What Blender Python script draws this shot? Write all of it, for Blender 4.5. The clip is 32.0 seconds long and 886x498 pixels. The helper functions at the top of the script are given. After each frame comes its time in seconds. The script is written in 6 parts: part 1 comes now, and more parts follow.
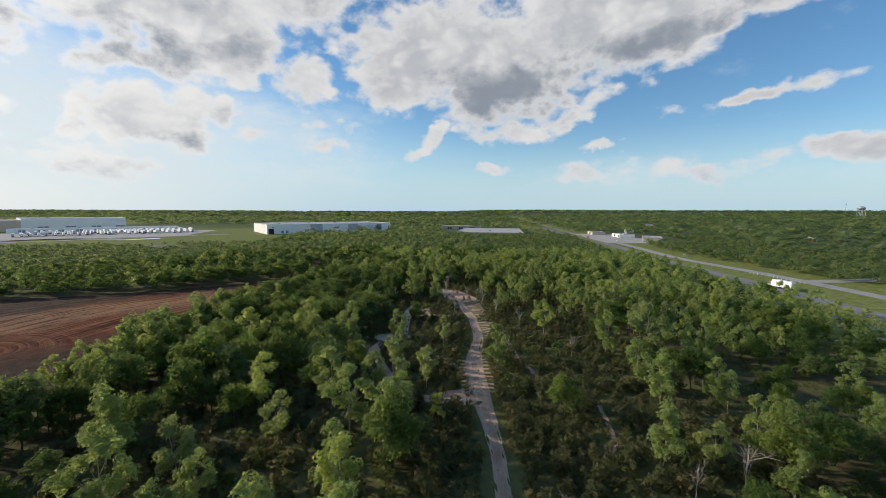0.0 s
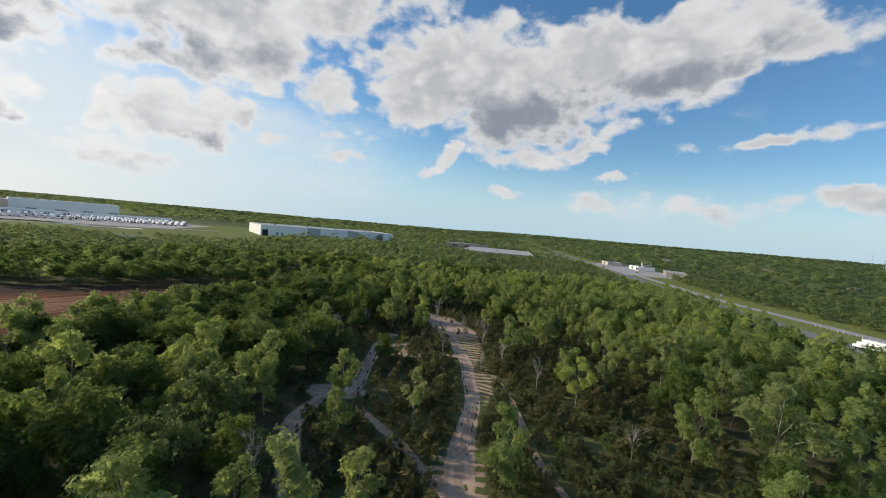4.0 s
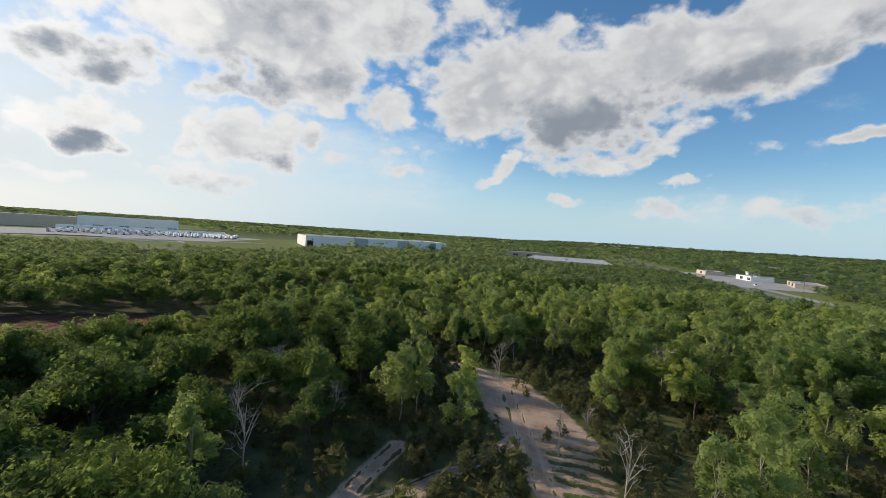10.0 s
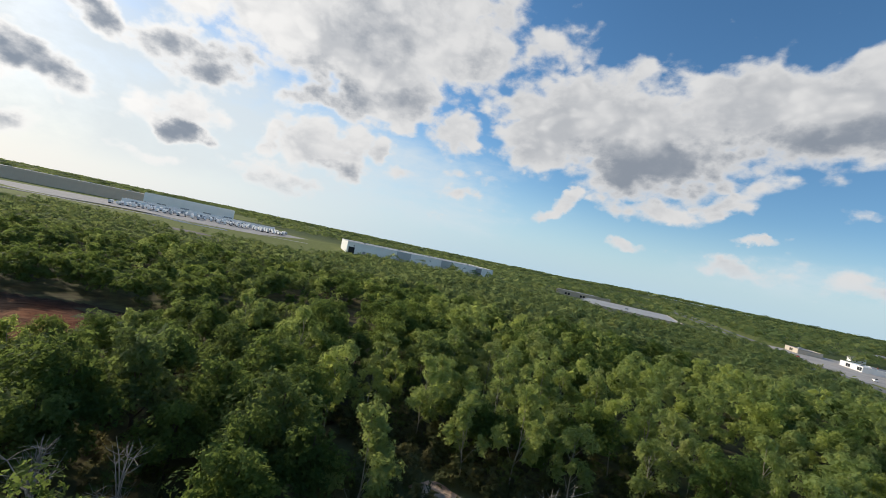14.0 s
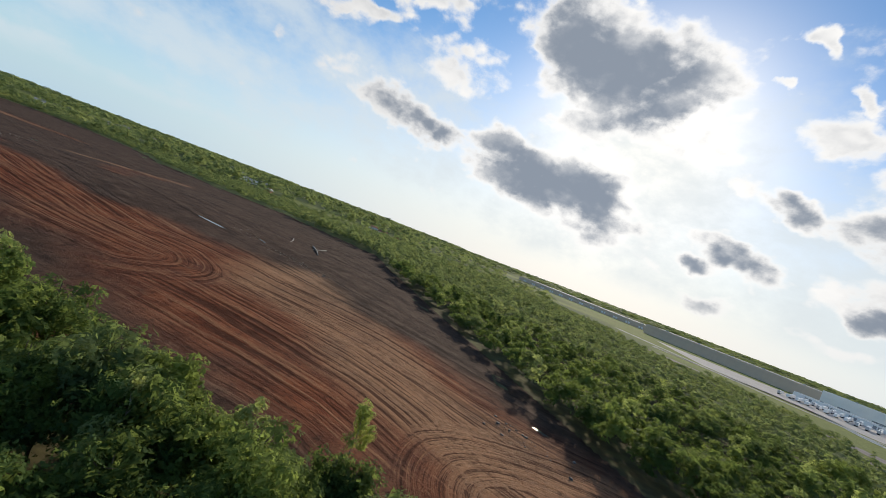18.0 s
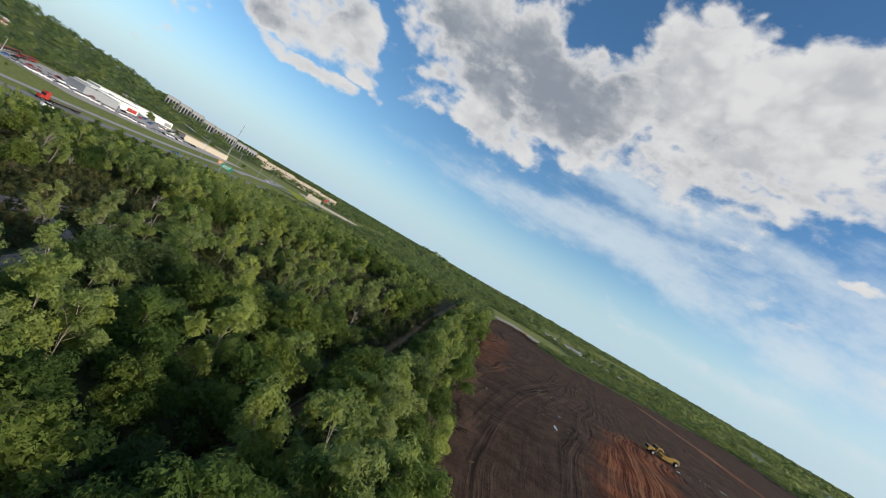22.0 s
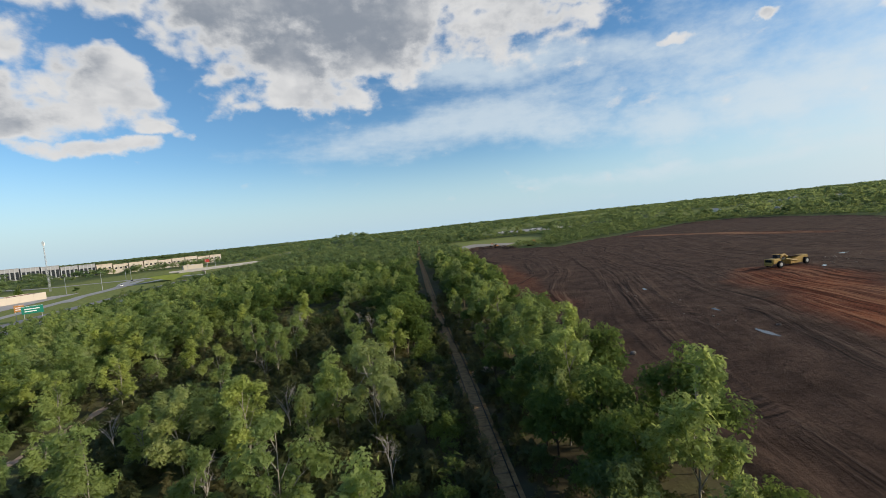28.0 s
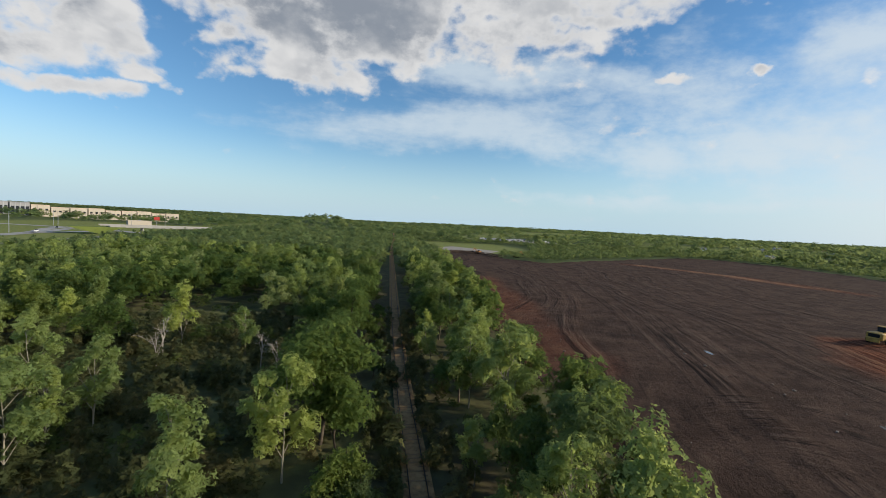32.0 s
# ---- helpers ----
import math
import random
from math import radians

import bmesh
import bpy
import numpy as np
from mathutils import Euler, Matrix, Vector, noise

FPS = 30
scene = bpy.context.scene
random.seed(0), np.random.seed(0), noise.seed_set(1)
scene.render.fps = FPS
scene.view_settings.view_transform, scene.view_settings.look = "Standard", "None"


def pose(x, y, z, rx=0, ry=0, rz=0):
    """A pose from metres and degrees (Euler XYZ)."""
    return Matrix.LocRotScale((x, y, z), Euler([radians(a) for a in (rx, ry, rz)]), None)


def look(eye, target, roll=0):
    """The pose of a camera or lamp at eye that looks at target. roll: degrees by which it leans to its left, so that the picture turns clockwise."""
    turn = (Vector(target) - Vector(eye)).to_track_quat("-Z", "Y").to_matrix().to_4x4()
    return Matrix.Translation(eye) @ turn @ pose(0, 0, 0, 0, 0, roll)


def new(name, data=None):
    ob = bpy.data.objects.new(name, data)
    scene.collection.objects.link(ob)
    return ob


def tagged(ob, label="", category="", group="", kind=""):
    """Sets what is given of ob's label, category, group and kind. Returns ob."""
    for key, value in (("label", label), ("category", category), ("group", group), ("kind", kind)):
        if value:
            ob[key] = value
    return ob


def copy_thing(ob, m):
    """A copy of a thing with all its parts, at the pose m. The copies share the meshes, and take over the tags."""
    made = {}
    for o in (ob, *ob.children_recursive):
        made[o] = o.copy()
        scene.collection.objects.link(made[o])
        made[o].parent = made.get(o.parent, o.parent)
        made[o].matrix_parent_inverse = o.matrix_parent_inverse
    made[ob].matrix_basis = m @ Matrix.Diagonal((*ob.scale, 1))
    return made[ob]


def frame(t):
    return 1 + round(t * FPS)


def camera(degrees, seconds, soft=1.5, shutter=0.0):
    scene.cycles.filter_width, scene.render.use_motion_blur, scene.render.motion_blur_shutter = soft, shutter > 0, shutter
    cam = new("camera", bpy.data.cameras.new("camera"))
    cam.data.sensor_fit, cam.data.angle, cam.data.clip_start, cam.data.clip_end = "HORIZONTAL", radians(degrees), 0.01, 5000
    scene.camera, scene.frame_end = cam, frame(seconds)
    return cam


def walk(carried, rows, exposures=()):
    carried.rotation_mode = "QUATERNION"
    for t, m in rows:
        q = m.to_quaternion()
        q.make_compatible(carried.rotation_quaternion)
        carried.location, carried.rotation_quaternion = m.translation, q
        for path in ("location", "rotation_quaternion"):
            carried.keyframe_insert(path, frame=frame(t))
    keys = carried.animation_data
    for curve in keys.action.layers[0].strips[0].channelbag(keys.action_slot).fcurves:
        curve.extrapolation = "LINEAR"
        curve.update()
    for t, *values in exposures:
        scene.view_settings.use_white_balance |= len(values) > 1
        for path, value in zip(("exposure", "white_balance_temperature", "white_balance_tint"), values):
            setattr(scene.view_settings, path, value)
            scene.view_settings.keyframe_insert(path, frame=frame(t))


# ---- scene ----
cam = camera(93.50, 32.0, soft=0.65)
PATH = [
    (0.0, look((-0.425, -1.496, 33.664), (0.255, 8.439, 32.751), 0.21)),
    (0.5, look((0.201, 3.330, 33.061), (1.131, 13.204, 31.777), 0.64)),
    (1.0, look((1.053, 8.031, 32.405), (2.088, 17.886, 31.062), 1.04)),
    (1.5, look((1.810, 13.019, 31.664), (2.921, 22.870, 30.347), 1.30)),
    (2.0, look((2.380, 18.028, 30.891), (3.615, 27.872, 29.642), 1.36)),
    (2.5, look((3.011, 22.933, 30.177), (4.371, 32.775, 29.042), 1.34)),
    (3.0, look((3.845, 27.838, 29.643), (5.120, 37.705, 28.641), 1.85)),
    (3.5, look((4.932, 32.864, 29.227), (5.871, 42.790, 28.450), 3.40)),
    (4.0, look((5.738, 37.898, 28.978), (6.257, 47.872, 28.493), 5.00)),
    (4.5, look((6.476, 42.815, 28.897), (6.583, 52.811, 28.656), 5.08)),
    (6.5, look((8.243, 66.409, 26.755), (7.624, 76.385, 26.448), 1.89)),
    (7.0, look((8.372, 71.323, 26.341), (7.865, 81.271, 25.453), 1.88)),
    (7.5, look((8.351, 76.154, 25.832), (8.069, 86.110, 24.938), 1.95)),
    (8.0, look((8.336, 81.215, 25.190), (8.294, 91.190, 24.490), 1.96)),
    (8.5, look((8.234, 86.148, 24.871), (8.161, 96.132, 24.307), 2.75)),
    (9.0, look((8.376, 91.029, 24.556), (7.977, 101.012, 24.118), 3.99)),
    (9.5, look((8.441, 95.927, 24.383), (7.718, 105.894, 23.997), 4.41)),
    (10.0, look((8.372, 100.669, 24.203), (7.477, 110.624, 23.882), 3.68)),
    (10.5, look((8.238, 105.218, 24.075), (7.293, 115.170, 23.821), 2.30)),
    (11.0, look((8.057, 109.808, 23.907), (7.222, 119.771, 23.702), 0.66)),
    (11.5, look((7.839, 114.544, 23.812), (7.240, 124.524, 23.614), -0.28)),
    (12.0, look((7.849, 119.292, 23.815), (7.306, 129.275, 23.607), 0.19)),
    (12.5, look((7.871, 124.023, 23.816), (7.255, 134.002, 23.624), 0.70)),
    (13.0, look((7.980, 128.791, 23.818), (7.340, 138.769, 23.694), 1.33)),
    (13.5, look((8.038, 133.449, 23.726), (7.078, 143.403, 23.723), 6.09)),
    (15.5, look((5.230, 147.132, 24.764), (-1.779, 154.265, 24.646), 26.45)),
    (16.0, look((2.606, 151.110, 24.922), (-5.676, 156.714, 24.831), 26.90)),
    (16.5, look((-2.086, 155.607, 24.960), (-11.270, 159.560, 24.836), 26.28)),
    (17.0, look((-7.984, 158.907, 24.830), (-17.729, 161.144, 24.675), 24.93)),
    (17.5, look((-13.506, 160.545, 24.837), (-23.477, 161.294, 24.683), 23.02)),
    (18.0, look((-19.333, 161.397, 25.062), (-29.322, 160.949, 24.875), 20.92)),
    (18.5, look((-25.153, 161.409, 25.045), (-35.009, 159.726, 24.843), 19.90)),
    (19.0, look((-30.968, 160.097, 24.945), (-40.435, 156.875, 24.911), 22.68)),
    (19.5, look((-36.372, 158.561, 25.259), (-44.797, 153.193, 25.703), 27.33)),
    (20.0, look((-41.502, 155.674, 25.711), (-48.603, 148.665, 26.387), 26.85)),
    (20.5, look((-45.542, 151.584, 26.164), (-51.638, 143.682, 26.791), 22.16)),
    (21.0, look((-48.915, 146.920, 26.569), (-53.888, 138.263, 27.148), 21.66)),
    (21.5, look((-51.794, 141.998, 26.767), (-54.336, 132.336, 27.185), 28.22)),
    (22.0, look((-53.326, 136.456, 26.934), (-53.117, 126.460, 27.122), 30.29)),
    (22.5, look((-53.174, 130.978, 26.828), (-51.059, 121.205, 26.865), 25.95)),
    (23.0, look((-51.799, 125.853, 27.021), (-49.220, 116.192, 26.885), 15.03)),
    (23.5, look((-49.776, 120.798, 26.986), (-46.984, 111.200, 26.690), 7.53)),
    (24.0, look((-47.695, 115.869, 26.790), (-44.703, 106.338, 26.339), 0.94)),
    (24.5, look((-45.388, 111.027, 26.579), (-42.996, 101.339, 25.928), -6.40)),
    (25.0, look((-43.209, 105.977, 26.414), (-41.831, 96.106, 25.594), -10.52)),
    (25.5, look((-41.436, 100.894, 25.967), (-40.739, 90.952, 25.149), -9.08)),
    (26.0, look((-40.204, 95.649, 25.383), (-40.101, 85.675, 24.673), -9.07)),
    (26.5, look((-39.592, 90.189, 25.243), (-40.229, 80.229, 24.616), -9.61)),
    (28.5, look((-41.325, 69.215, 24.008), (-43.596, 59.491, 23.476), -4.69)),
    (29.0, look((-42.066, 64.169, 23.898), (-44.702, 54.539, 23.332), -3.92)),
    (29.5, look((-43.116, 59.122, 23.667), (-45.769, 49.499, 23.060), -2.40)),
    (30.0, look((-44.305, 53.982, 23.413), (-46.781, 44.315, 22.760), -0.32)),
    (30.5, look((-45.417, 49.321, 22.963), (-47.960, 39.669, 22.363), 0.30)),
    (31.0, look((-46.379, 44.350, 22.674), (-49.142, 34.758, 22.091), 0.40)),
    (31.5, look((-47.224, 39.413, 22.488), (-49.963, 29.812, 21.916), 1.30)),
    (32.0, look((-48.121, 34.364, 22.355), (-50.582, 24.690, 21.768), 3.13)),
]
walk(cam, PATH)

# ---- world and sun ----
SUN_AZ, SUN_EL = -72.5, 19.5          # degrees, clockwise from +y
world = bpy.data.worlds.new("sky")
scene.world = world
world.use_nodes = True
wt = world.node_tree
wt.nodes.clear()


def w_put(sock, v):
    if isinstance(v, bpy.types.NodeSocket):
        wt.links.new(v, sock)
    elif sock.type == "RGBA":
        sock.default_value = (*v, 1)
    else:
        sock.default_value = v


def w_math(op, a, b=0.0, c=0.0):
    n = wt.nodes.new("ShaderNodeMath")
    n.operation = op
    for s, v in zip(n.inputs, (a, b, c)):
        w_put(s, v)
    return n.outputs[0]


def w_ramp(x, lo, hi, a=0.0, b=1.0):
    n = wt.nodes.new("ShaderNodeMapRange")
    n.interpolation_type = "SMOOTHSTEP"
    for s, v in zip(n.inputs, (x, lo, hi, a, b)):
        w_put(s, v)
    return n.outputs[0]


def w_mix(f, a, b):
    n = wt.nodes.new("ShaderNodeMix")
    n.data_type = "RGBA"
    w_put(n.inputs[0], f)
    w_put(n.inputs[6], a)
    w_put(n.inputs[7], b)
    return n.outputs[2]


def w_noise(vec, scale, detail, rough):
    n = wt.nodes.new("ShaderNodeTexNoise")
    for k, v in (("Scale", scale), ("Detail", detail), ("Roughness", rough)):
        n.inputs[k].default_value = v
    wt.links.new(vec, n.inputs["Vector"])
    return n.outputs["Fac"]


w_dir = wt.nodes.new("ShaderNodeTexCoord").outputs["Generated"]
w_sep = wt.nodes.new("ShaderNodeSeparateXYZ")
wt.links.new(w_dir, w_sep.inputs[0])
az = w_math("MULTIPLY", w_math("ARCTAN2", w_sep.outputs[0], w_sep.outputs[1]), 57.29578)
az = w_math("WRAP", az, 90.0, -270.0)
el = w_math("MULTIPLY", w_math("ARCSINE", w_sep.outputs[2]), 57.29578)
w_stir = wt.nodes.new("ShaderNodeTexNoise")
w_stir.inputs["Scale"].default_value, w_stir.inputs["Detail"].default_value, w_stir.inputs["Roughness"].default_value = 5.5, 6.0, 0.55
wt.links.new(w_dir, w_stir.inputs["Vector"])
w_push = wt.nodes.new("ShaderNodeSeparateXYZ")
wt.links.new(w_stir.outputs["Color"], w_push.inputs[0])
az_c = w_math("MULTIPLY_ADD", w_math("SUBTRACT", w_push.outputs[0], 0.5), 13.0, az)
el_c = w_math("MULTIPLY_ADD", w_math("SUBTRACT", w_push.outputs[1], 0.5), 8.0, el)

# clouds, their grey undersides and the thin veil: azimuth, elevation, half width, half height, tilt (degrees), weight
COVER_NORTH = [(8, 18.7, 14.2, 5.7, 2, 1.15), (27, 22, 12.2, 4.1, 3, 1.15), (39, 22.2, 6.5, 2, 0, 0.85), (11, 10.8, 5.5, 1.5, 1, 0.75), (21, 13.1, 5.3, 1.5, 15, 0.8),
               (1, 9.2, 3.6, 1.1, 31, 0.8), (40, 12.5, 6.1, 0.8, 5, 0.85), (37, 5.4, 7.8, 1.2, 1, 0.72), (23, 5.3, 3.8, 1.3, 3, 0.72), (12, 5.3, 2.5, 0.8, 7, 0.65),
               (25, 8.7, 2.7, 0.4, -1, 0.65), (49, 6.6, 5.1, 1.4, 11, 0.9), (53, 7.1, 3, 1.2, 14, 0.9), (-12, 7.8, 3.6, 0.8, 10, 0.62), (-12, 10, 7.9, 0.9, 6, 0.56)]
COVER_NORTHWEST = [(-27, 24.4, 16.8, 6.2, 10, 1.1), (-44, 14.2, 6.7, 1.8, 11, 0.9), (-32, 16.3, 5.3, 2.1, 5, 0.85), (-21, 18.4, 5.6, 2.1, -4, 0.8), (-13, 15.9, 4.2, 2.5, 13, 0.9),
                   (-24, 11.2, 1.4, 1.6, 24, 0.78), (-30, 10, 5, 3.1, -9, 0.9), (-36, 9.8, 2.8, 1.2, 54, 0.75), (-47, 9.6, 4.1, 2.1, 1, 0.74), (-45, 7.3, 2.2, 0.9, -16, 0.85),
                   (-36, 4.9, 6.4, 1.9, 1, 0.7), (-46, 21, 4.1, 2.9, 11, 0.85), (-4, 27, 6.2, 2.7, 8, 0.58), (-47, 4.5, 3.4, 0.7, 3, 0.5)]
COVER_WEST = [(-81, 11.6, 10.4, 3.4, -10, 1.15), (-74, 23.2, 9, 2.3, 22, 1.05), (-31, 26.9, 16, 6.1, -9, 1.15), (-26, 18.4, 11.5, 3.7, 5, 0.9), (-24, 32.4, 8.8, 3.9, -9, 1.05),
              (-56, 15.8, 3.6, 1.6, -29, 0.88), (-45, 15.4, 7.6, 2.3, 8, 0.85), (-55, 24.1, 4.6, 2.3, -10, 0.75), (-61, 10.2, 5, 1.6, -19, 0.88), (-65, 8.1, 2.1, 1.1, -5, 0.82),
              (-61, 4.5, 3.3, 1, -8, 0.78), (-45, 7.5, 2.4, 1, -18, 0.8), (-28, 10.9, 5.1, 2, 9, 0.75), (-18, 9.1, 3.8, 0.9, 4, 0.52), (-14, 14.1, 2.8, 1.8, 17, 0.7),
              (-12, 7.8, 3.1, 0.7, 18, 0.52)]
COVER_SUN = [(-79, 28.1, 12.3, 5.7, -11, 1.15), (-80, 20.4, 4.2, 2, -6, 0.85), (-103, 14, 11.8, 2, -6, 0.9), (-98, 22.3, 7.3, 2.6, 2, 0.64), (-113, 22, 3.6, 1.2, 13, 0.62),
             (-60, 33.1, 1.4, 0.8, -35, 0.75), (-62, 28.6, 0.7, 0.6, 27, 0.7), (-54, 28.2, 1.6, 0.7, -40, 0.75), (-58, 16.1, 4.8, 1.3, -25, 0.8), (-108, 36.9, 16.6, 4, -5, 1.1),
             (-112, 27.5, 4.5, 1.5, -14, 0.86), (-113, 22.6, 4.5, 0.9, 3, 0.8), (-130, 18.6, 1.5, 0.6, -17, 0.85), (-103, 27.7, 4.5, 2.1, -21, 0.8), (-103, 22.4, 3.5, 1.1, -7, 0.62)]
COVER_SOUTH = [(-155, 32.3, 23.2, 4.6, 14, 1.15), (-142, 27, 8.9, 2.5, -1, 0.92), (-150, 28.2, 13.8, 3.2, 13, 0.9), (-159, 32, 10.6, 4.9, -22, 1.1), (-186, 18.3, 7.2, 2.2, -1, 0.9),
               (-166, 24, 13.7, 3, 4, 0.9), (-180, 23.4, 16.2, 3.6, 4, 1.15), (-147, 25.7, 12.3, 1.4, -3, 0.82), (-186, 17.2, 7, 1.1, 4, 0.85), (-130, 18.9, 1.7, 0.7, -14, 0.9),
               (-139, 18.4, 1.9, 0.6, -11, 0.6), (-123, 13.6, 0.8, 0.3, -7, 0.6), (-183, 26.3, 28.1, 4.3, -5, 1.15), (-185, 19.4, 7.8, 2.4, -13, 0.9)]
COVER_SOUTHEAST = [(-215, 15.9, 11.4, 2.5, 2, 0.92), (-217, 21.1, 5.8, 2.4, -8, 0.85), (-208, 12, 4.9, 1, -4, 0.88), (-205, 18, 4.7, 2.8, -32, 0.85), (-242, 17.7, 2.9, 2.6, -1, 0.8),
                   (-232, 12.7, 9.5, 2.1, -7, 1.05), (-242, 9.2, 3.4, 1.3, -2, 0.9), (-235, 7.5, 4.2, 1.1, -1, 0.85), (-242, 2.2, 1.6, 0.4, 0, 0.65), (-233, 4.9, 1.2, 0.4, 0, 0.6),
                   (-233, 20.8, 4.1, 0.9, 0, 0.8), (-241, 14.5, 3.5, 1.5, 10, 0.8), (-202, 14, 3.1, 0.9, -5, 0.65), (-226, 20.3, 2.4, 0.4, 2, 0.62), (-242, 2.4, 1.2, 0.5, 12, 0.6)]
SHADE_NORTH = [(12, 15.2, 8.6, 2.9, 2, 1), (26, 18.4, 8.5, 1.9, 14, 0.95), (37, 21.1, 3.7, 1.4, 14, 0.75), (-45, 13.8, 6.1, 1.5, 10, 0.9), (-33, 16.5, 4.4, 2.2, 0, 0.8),
               (-25, 24.7, 5.9, 2.9, 17, 0.55), (-14, 25.3, 3.4, 3.1, -3, 0.55), (-21, 17.1, 4.5, 1.1, -1, 0.6), (-45, 7, 2, 0.7, -12, 1), (-27, 7.7, 3.3, 1, -5, 0.85),
               (-36, 4.1, 5.7, 1.7, 4, 0.6), (38, 4.8, 2.9, 0.7, -4, 0.5), (52, 6.2, 4.7, 0.5, 6, 0.45)]
SHADE_WEST = [(-81, 11.5, 9.9, 3.1, -10, 1), (-73, 23.2, 8.2, 1.7, 20, 0.85), (-56, 15.6, 3, 1.3, -27, 1), (-44, 15.6, 6.7, 1.7, 8, 0.9), (-61, 10, 4.4, 1.4, -17, 1),
              (-65, 8.1, 1.7, 0.9, -5, 0.9), (-61, 4.4, 3, 0.9, -5, 0.9), (-45, 7.5, 2, 0.8, -16, 1), (-33, 17, 5, 2.3, -10, 0.85), (-28, 26, 8.8, 3.6, 3, 0.5),
              (-21, 17.8, 6.5, 1.4, 4, 0.6), (-26, 7.9, 2.9, 0.7, -7, 0.7)]
SHADE_SOUTH = [(-80, 27.8, 12.3, 4.6, -9, 1), (-102, 14.2, 8.6, 1.4, -7, 0.95), (-107, 36.7, 14.9, 2.8, -6, 1), (-156, 28.2, 12.3, 2.2, 16, 0.45), (-110, 26.3, 2.7, 0.4, 1, 0.5),
               (-183, 26.2, 17.1, 4.7, 4, 0.85), (-167, 32.4, 6.4, 2.9, -27, 0.45), (-218, 15.7, 7, 2.4, 0, 0.85), (-208, 19.5, 3, 2, -29, 0.6), (-184, 24.9, 25.4, 2.6, -5, 0.9),
               (-182, 23.9, 16.1, 2.6, 5, 0.9), (-242, 9.4, 3.2, 0.7, 2, 0.7), (-235, 7.8, 3.4, 0.5, -2, 0.5)]
VEIL = [(-161, 12.6, 28.8, 3.4, 2, 0.6), (-140, 14.2, 30.2, 5.6, -3, 0.6), (-163, 12.2, 23.8, 3, 2, 0.8), (-147, 18.2, 14.4, 3, -11, 0.7), (-166, 12.2, 17.6, 3.7, 3, 0.75),
        (-162, 18.5, 11.8, 2.8, -7, 0.7), (-132, 10, 15.1, 3.7, -1, 0.7), (-138, 4.4, 24.2, 1, 0, 0.5), (-36, -3.1, 33.6, 2.9, 9, 0.3), (-39, 3, 12.7, 3, 2, 0.6),
        (-38, 8, 26, 10, 0, 0.75), (-15, 6, 14, 5, 0, 0.5), (-115, 14, 30, 9, 0, 0.62), (-70, 12, 32, 16, 0, 0.55), (35, 4, 25, 3, 0, 0.4)]
# angle from the sun
sd = Vector((math.sin(radians(SUN_AZ)) * math.cos(radians(SUN_EL)), math.cos(radians(SUN_AZ)) * math.cos(radians(SUN_EL)), math.sin(radians(SUN_EL))))
w_dot = wt.nodes.new("ShaderNodeVectorMath")
w_dot.operation = "DOT_PRODUCT"
w_dot.inputs[1].default_value = sd
wt.links.new(w_dir, w_dot.inputs[0])
sun_angle = w_math("MULTIPLY", w_math("ARCCOSINE", w_dot.outputs["Value"]), 57.29578)
near_sun = w_ramp(sun_angle, 62.0, 3.0)


def w_blobs(rows, floor=0.0):
    """The strongest of many soft ovals on the sky, 0..1."""
    best = floor
    for baz, bel, bw, bh, tilt, weight in rows:
        # the last result rides along as a vanishing third coordinate, so that the ovals are worked out one after another
        at = wt.nodes.new("ShaderNodeCombineXYZ")
        for sock, v in zip(at.inputs, (az_c, el_c, best)):
            w_put(sock, v)
        n = wt.nodes.new("ShaderNodeMapping")
        n.vector_type = "TEXTURE"
        n.inputs["Location"].default_value, n.inputs["Rotation"].default_value, n.inputs["Scale"].default_value = (baz, bel, 0), (0, 0, radians(tilt)), (bw, bh, 10000)
        wt.links.new(at.outputs[0], n.inputs["Vector"])
        ln = wt.nodes.new("ShaderNodeVectorMath")
        ln.operation = "LENGTH"
        wt.links.new(n.outputs[0], ln.inputs[0])
        best = w_math("MAXIMUM", best, w_ramp(ln.outputs["Value"], 0.15, 1.85, weight, 0.0))
    return best


def w_billow(vec, scale, soft=0.7):
    """Rounded heaps: high in the middle of each cell."""
    n = wt.nodes.new("ShaderNodeTexVoronoi")
    n.feature = "SMOOTH_F1"
    n.inputs["Scale"].default_value, n.inputs["Smoothness"].default_value = scale, soft
    wt.links.new(vec, n.inputs["Vector"])
    return w_math("SUBTRACT", 0.42, n.outputs["Distance"])


w_cov = w_blobs([(a, e, w * 1.12, h * 1.18, k, g) for a, e, w, h, k, g in COVER_NORTH + COVER_NORTHWEST + COVER_WEST + COVER_SUN + COVER_SOUTH + COVER_SOUTHEAST], 0.06)
w_grey = w_blobs([(a, e, w * 1.25, h * 1.3, k, g) for a, e, w, h, k, g in SHADE_NORTH + SHADE_WEST + SHADE_SOUTH])
w_thin = w_blobs(VEIL)

w_flat = wt.nodes.new("ShaderNodeVectorMath")
w_flat.operation = "MULTIPLY"
w_flat.inputs[1].default_value = (1, 1, 1.5)
wt.links.new(w_dir, w_flat.inputs[0])
w_bend = wt.nodes.new("ShaderNodeTexNoise")
w_bend.inputs["Scale"].default_value, w_bend.inputs["Detail"].default_value = 9.0, 4.0
wt.links.new(w_flat.outputs[0], w_bend.inputs["Vector"])
w_warp = wt.nodes.new("ShaderNodeVectorMath")
w_warp.operation = "MULTIPLY_ADD"
w_warp.inputs[1].default_value = (0.09, 0.09, 0.07)
wt.links.new(w_bend.outputs["Color"], w_warp.inputs[0])
wt.links.new(w_flat.outputs[0], w_warp.inputs[2])
